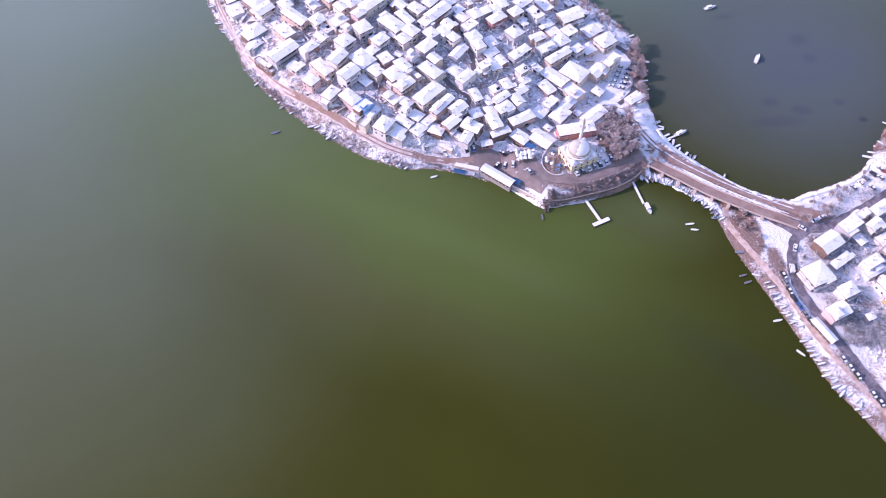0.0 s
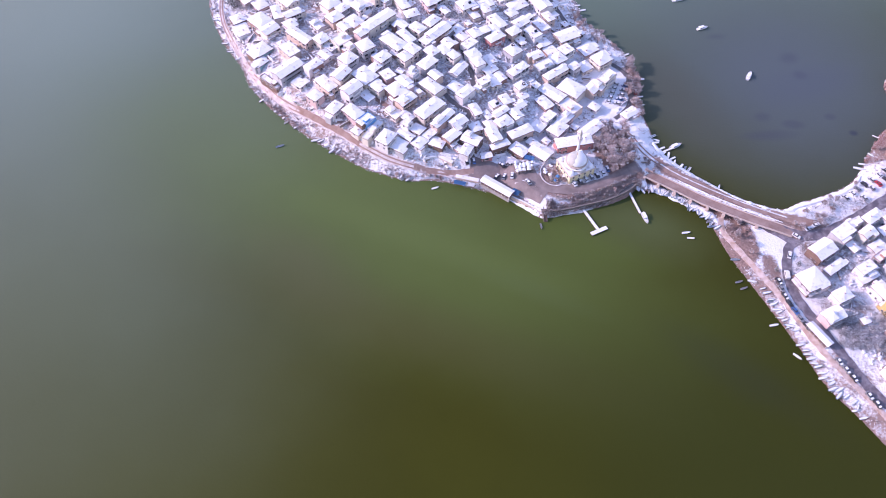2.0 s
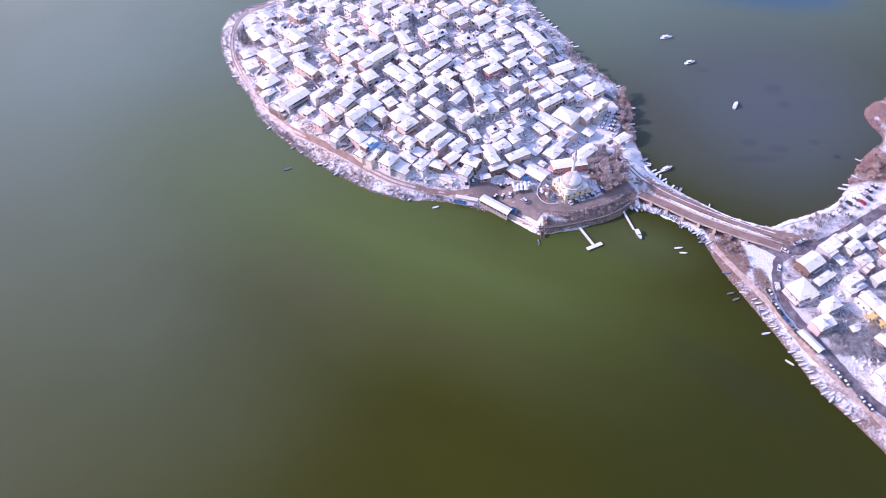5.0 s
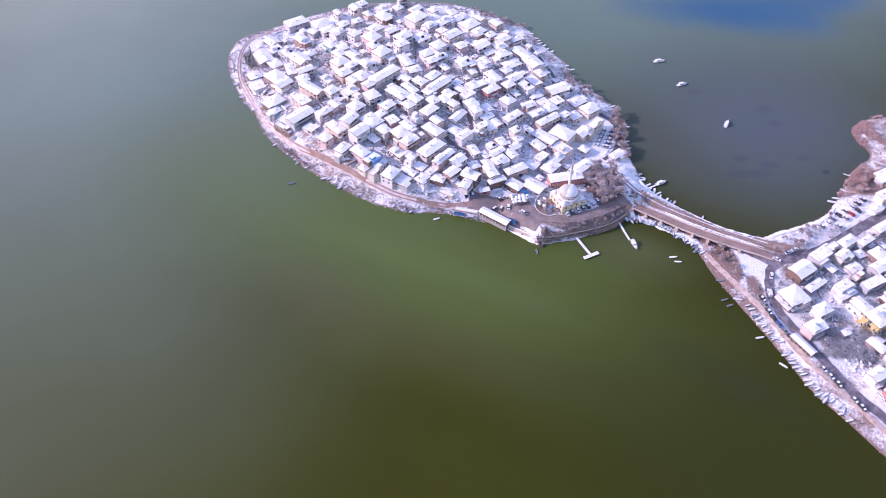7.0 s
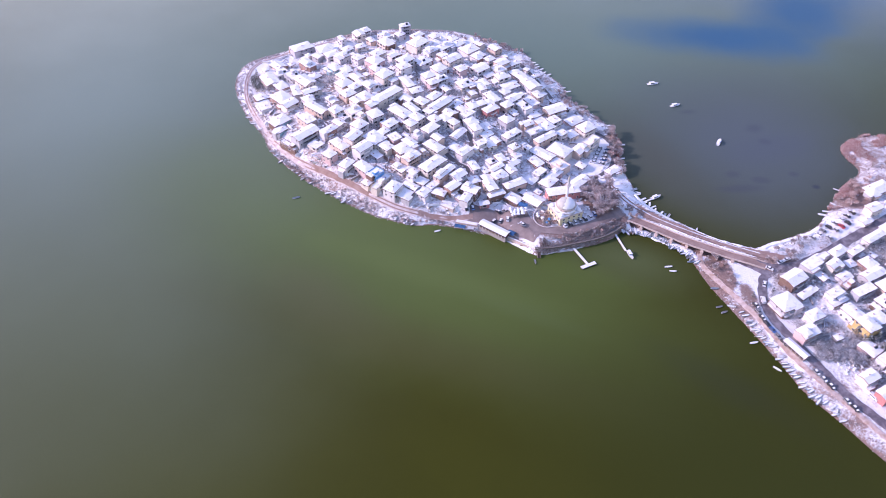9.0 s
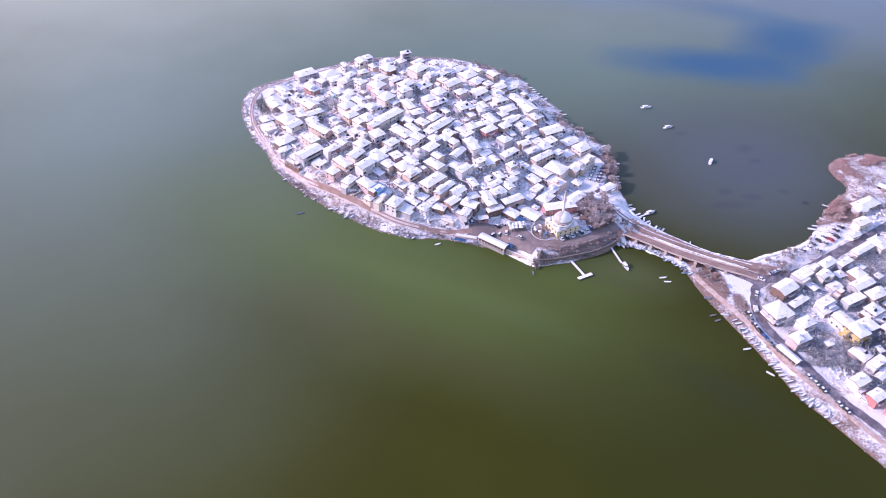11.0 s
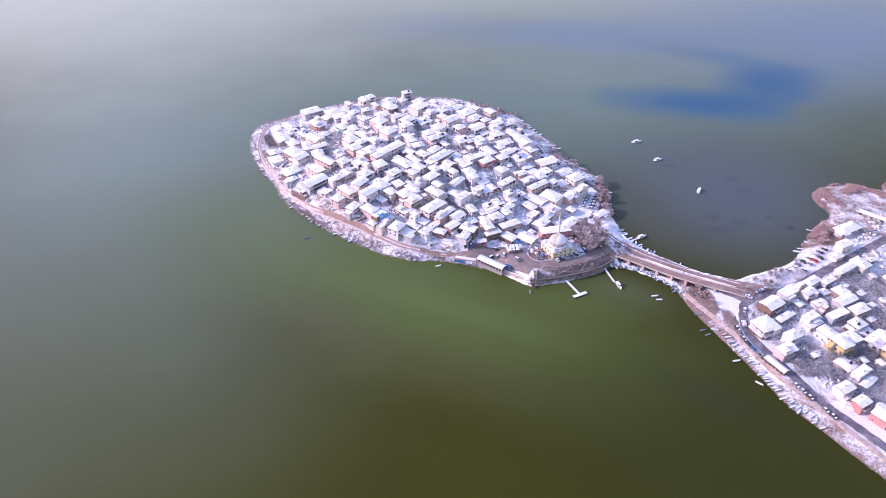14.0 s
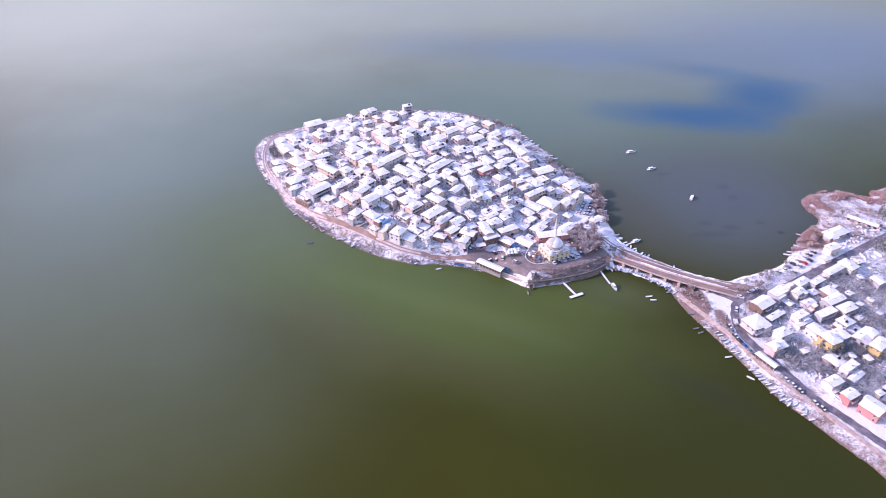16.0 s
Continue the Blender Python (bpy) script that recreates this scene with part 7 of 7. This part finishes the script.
def railing(points, label):
    """Posts and two rails along a line."""
    line = smooth_line(points, 2.0)
    x0, y0 = line[0]
    top = thing("railing", pose(0, 0, 0), label, "railing")
    zs = [gz(x, y) + 0.2 for x, y in line]
    for (x, y), z in zip(line, zs):
        bm = bmesh.new()
        box(bm, x - 0.07, x + 0.07, y - 0.07, y + 0.07, z - 0.5, z + 1.05)
        part("post", bm, WALLS[0], top)
    for h in (0.55, 1.0):
        bm = bmesh.new()
        for i in range(len(line) - 1):
            tube(bm, (*line[i], zs[i] + h), (*line[i + 1], zs[i + 1] + h), 0.06, 0.06, 4)
        part("rail", bm, WALLS[0], top)


railing([(33.5, 250.6), (37.4, 248.3), (41.9, 245.3), (46.2, 242.2)], "pale metal railing along the lake edge of the square")


# ---- yard clutter ----
def clutter(name, label, count, seed, spot_of):
    """Uncountable small heaps, crates, walls' ends and woodpiles under snow in the yards, as one mesh."""
    rng = random.Random(seed)
    co, faces, slots = [], [], []
    n = tries = 0
    while n < count and tries < count * 30:
        tries += 1
        x, y = spot_of(rng)
        if shore_d(x, y) < 7 or on_road(x, y, 0.6) or (180 < x < 240 and y > 240) or (x > 150 and shore_d(x, y) < 24):
            continue
        n += 1
        l, w, h = rng.uniform(0.3, 1.3), rng.uniform(0.25, 0.7), rng.uniform(0.2, 0.9)
        if rng.random() < 0.1:
            l, w, h = rng.uniform(1.6, 4.0), 0.14, rng.uniform(0.8, 1.8)
        a = rng.uniform(0, 3.14)
        ca, sa = math.cos(a), math.sin(a)
        z = gz(x, y)
        k = len(co)
        for zz, f in ((-0.4, 1.0), (h, 0.95), (h + 0.14, 0.8)):
            for ux, uy in ((-l, -w), (l, -w), (l, w), (-l, w)):
                co.append((x + f * (ux * ca - uy * sa), y + f * (ux * sa + uy * ca), z + zz))
        tone, drifted = rng.randrange(3), rng.random() < 0.4
        for r in (0, 4):
            for e in range(4):
                faces.append((k + r + e, k + r + (e + 1) % 4, k + r + 4 + (e + 1) % 4, k + r + 4 + e))
                slots.append(tone if r == 0 and not drifted else 3)
        faces.append((k + 8, k + 9, k + 10, k + 11))
        slots.append(3 if rng.random() < 0.8 else tone)
    me = bpy.data.meshes.new(name)
    me.from_pydata(co, [], faces)
    for m in (PLANK, WALLS[9], WALLS[1], SNOW):
        me.materials.append(m)
    me.polygons.foreach_set("material_index", slots)
    return tagged(new(name, me), label, "clutter", kind="stuff")


def island_spot(rng):
    return rng.uniform(-140, 105), rng.uniform(268, 488)


def mainland_spot(rng):
    return rng.uniform(176, 310), rng.uniform(120, 310)


clutter("yard_clutter", "crates, woodpiles and low walls under snow in the island yards", 4600, 51, island_spot)
clutter("garden_clutter", "woodpiles, fences and low walls under snow in the mainland gardens", 2000, 52, mainland_spot)


# ---- shore rubble ----
def rubble(name, label, count, lo, hi, seed, size, snowy, keep):
    """Uncountable stones with caps of snow, strewn along the water's edge, as one mesh."""
    rng = random.Random(seed)
    co, faces, slots = [], [], []
    n = 0
    while n < count:
        line = ISLAND if rng.random() < 0.6 else MAINLAND
        i = rng.randrange(len(line) - 1)
        p = line[i] + (line[i + 1] - line[i]) * rng.random() + np.array((rng.uniform(-12, 12), rng.uniform(-12, 12)))
        x, y = float(p[0]), float(p[1])
        if not (-170 < x < 330 and 70 < y < 505):
            continue
        d = shore_d(x, y)
        if not lo < d < hi or not keep(x, y) or on_road(x, y, 0.3):
            continue
        n += 1
        s = rng.uniform(*size)
        z = gz(x, y)
        base = len(co)
        for k in range(5):
            a = k * 1.2566 + rng.uniform(-0.3, 0.3)
            r = s * rng.uniform(0.7, 1.15)
            co.append((x + r * math.cos(a), y + r * math.sin(a), z - 0.2))
            co.append((x + r * 0.7 * math.cos(a), y + r * 0.7 * math.sin(a), z + s * rng.uniform(0.35, 0.7)))
        co.append((x, y, z + s * rng.uniform(0.6, 0.9)))
        cap = rng.random() < snowy
        for k in range(5):
            q = (k + 1) % 5
            faces.append((base + 2 * k, base + 2 * q, base + 2 * q + 1, base + 2 * k + 1))
            slots.append(0)
            faces.append((base + 2 * k + 1, base + 2 * q + 1, base + 10))
            slots.append(1 if cap else 0)
    me = bpy.data.meshes.new(name)
    me.from_pydata(co, [], faces)
    for m in (STONE, SNOW):
        me.materials.append(m)
    me.polygons.foreach_set("material_index", slots)
    return tagged(new(name, me), label, "stones", kind="stuff")


rubble("shore_stones", "dark shore stones capped with snow along the water", 5200, -0.6, 6.5, 41, (0.15, 0.5), 0.8, lambda x, y: not (29 < x < 104 and y < 268) and not (96 < x < 126 and 262 < y < 312))


def brush(name, label, count, lo, hi, seed, height, material, keep):
    """Uncountable dry stems and low scrub, as one mesh of thin blades."""
    rng = random.Random(seed)
    co, faces, slots = [], [], []
    n = 0
    while n < count:
        line = ISLAND if rng.random() < 0.55 else MAINLAND
        i = rng.randrange(len(line) - 1)
        p = line[i] + (line[i + 1] - line[i]) * rng.random() + np.array((rng.uniform(-14, 14), rng.uniform(-14, 14)))
        x, y = float(p[0]), float(p[1])
        if not (-170 < x < 330 and 70 < y < 505):
            continue
        d = shore_d(x, y)
        if not lo < d < hi or not keep(x, y) or on_road(x, y, 0.2) or noise.noise((x * 0.09, y * 0.09, 3.0)) < -0.05:
            continue
        n += 1
        z = gz(x, y)
        for _ in range(14):
            a, r = rng.uniform(0, 6.28), rng.uniform(0, 0.5)
            ln, w = rng.uniform(0.4, 1.0) * height, rng.uniform(0.05, 0.10)
            bx, by = x + rng.uniform(-0.5, 0.5), y + rng.uniform(-0.5, 0.5)
            k = len(co)
            co += [(bx - w * math.sin(a), by + w * math.cos(a), z - 0.1), (bx + w * math.sin(a), by - w * math.cos(a), z - 0.1), (bx + r * ln * math.cos(a), by + r * ln * math.sin(a), z + ln)]
            faces.append((k, k + 1, k + 2))
            slots.append(1 if rng.random() < 0.25 else 0)
    me = bpy.data.meshes.new(name)
    me.from_pydata(co, [], faces)
    for m in (material, SNOW):
        me.materials.append(m)
    me.polygons.foreach_set("material_index", slots)
    return tagged(new(name, me), label, "scrub", kind="stuff")


brush("shore_scrub", "dry brown scrub poking through the snow on the shore", 3000, 0.8, 11, 42, 1.3, TWIG, lambda x, y: not (40 < x < 130 and 230 < y < 312) and not (x > 200 and y > 280) and not (150 < x < 240 and 238 < y < 290))
brush("quay_scrub", "dry brown shrubs and stems in the beds above the quay wall", 2600, 0.3, 9.0, 45, 1.5, TWIG, lambda x, y: 47 < x < 100 and 240 < y < 262)
brush("garden_scrub", "dry brown stems in the snow by the mainland car park", 250, 3, 26, 44, 1.2, TWIG, lambda x, y: 195 < x < 330 and 245 < y < 345)
brush("reeds", "rust-red dry reeds on the mainland point", 3000, -0.5, 16, 43, 2.0, REED, lambda x, y: (x > 228 and 322 < y < 365) or (x > 222 and 278 < y < 308 and x < 256))
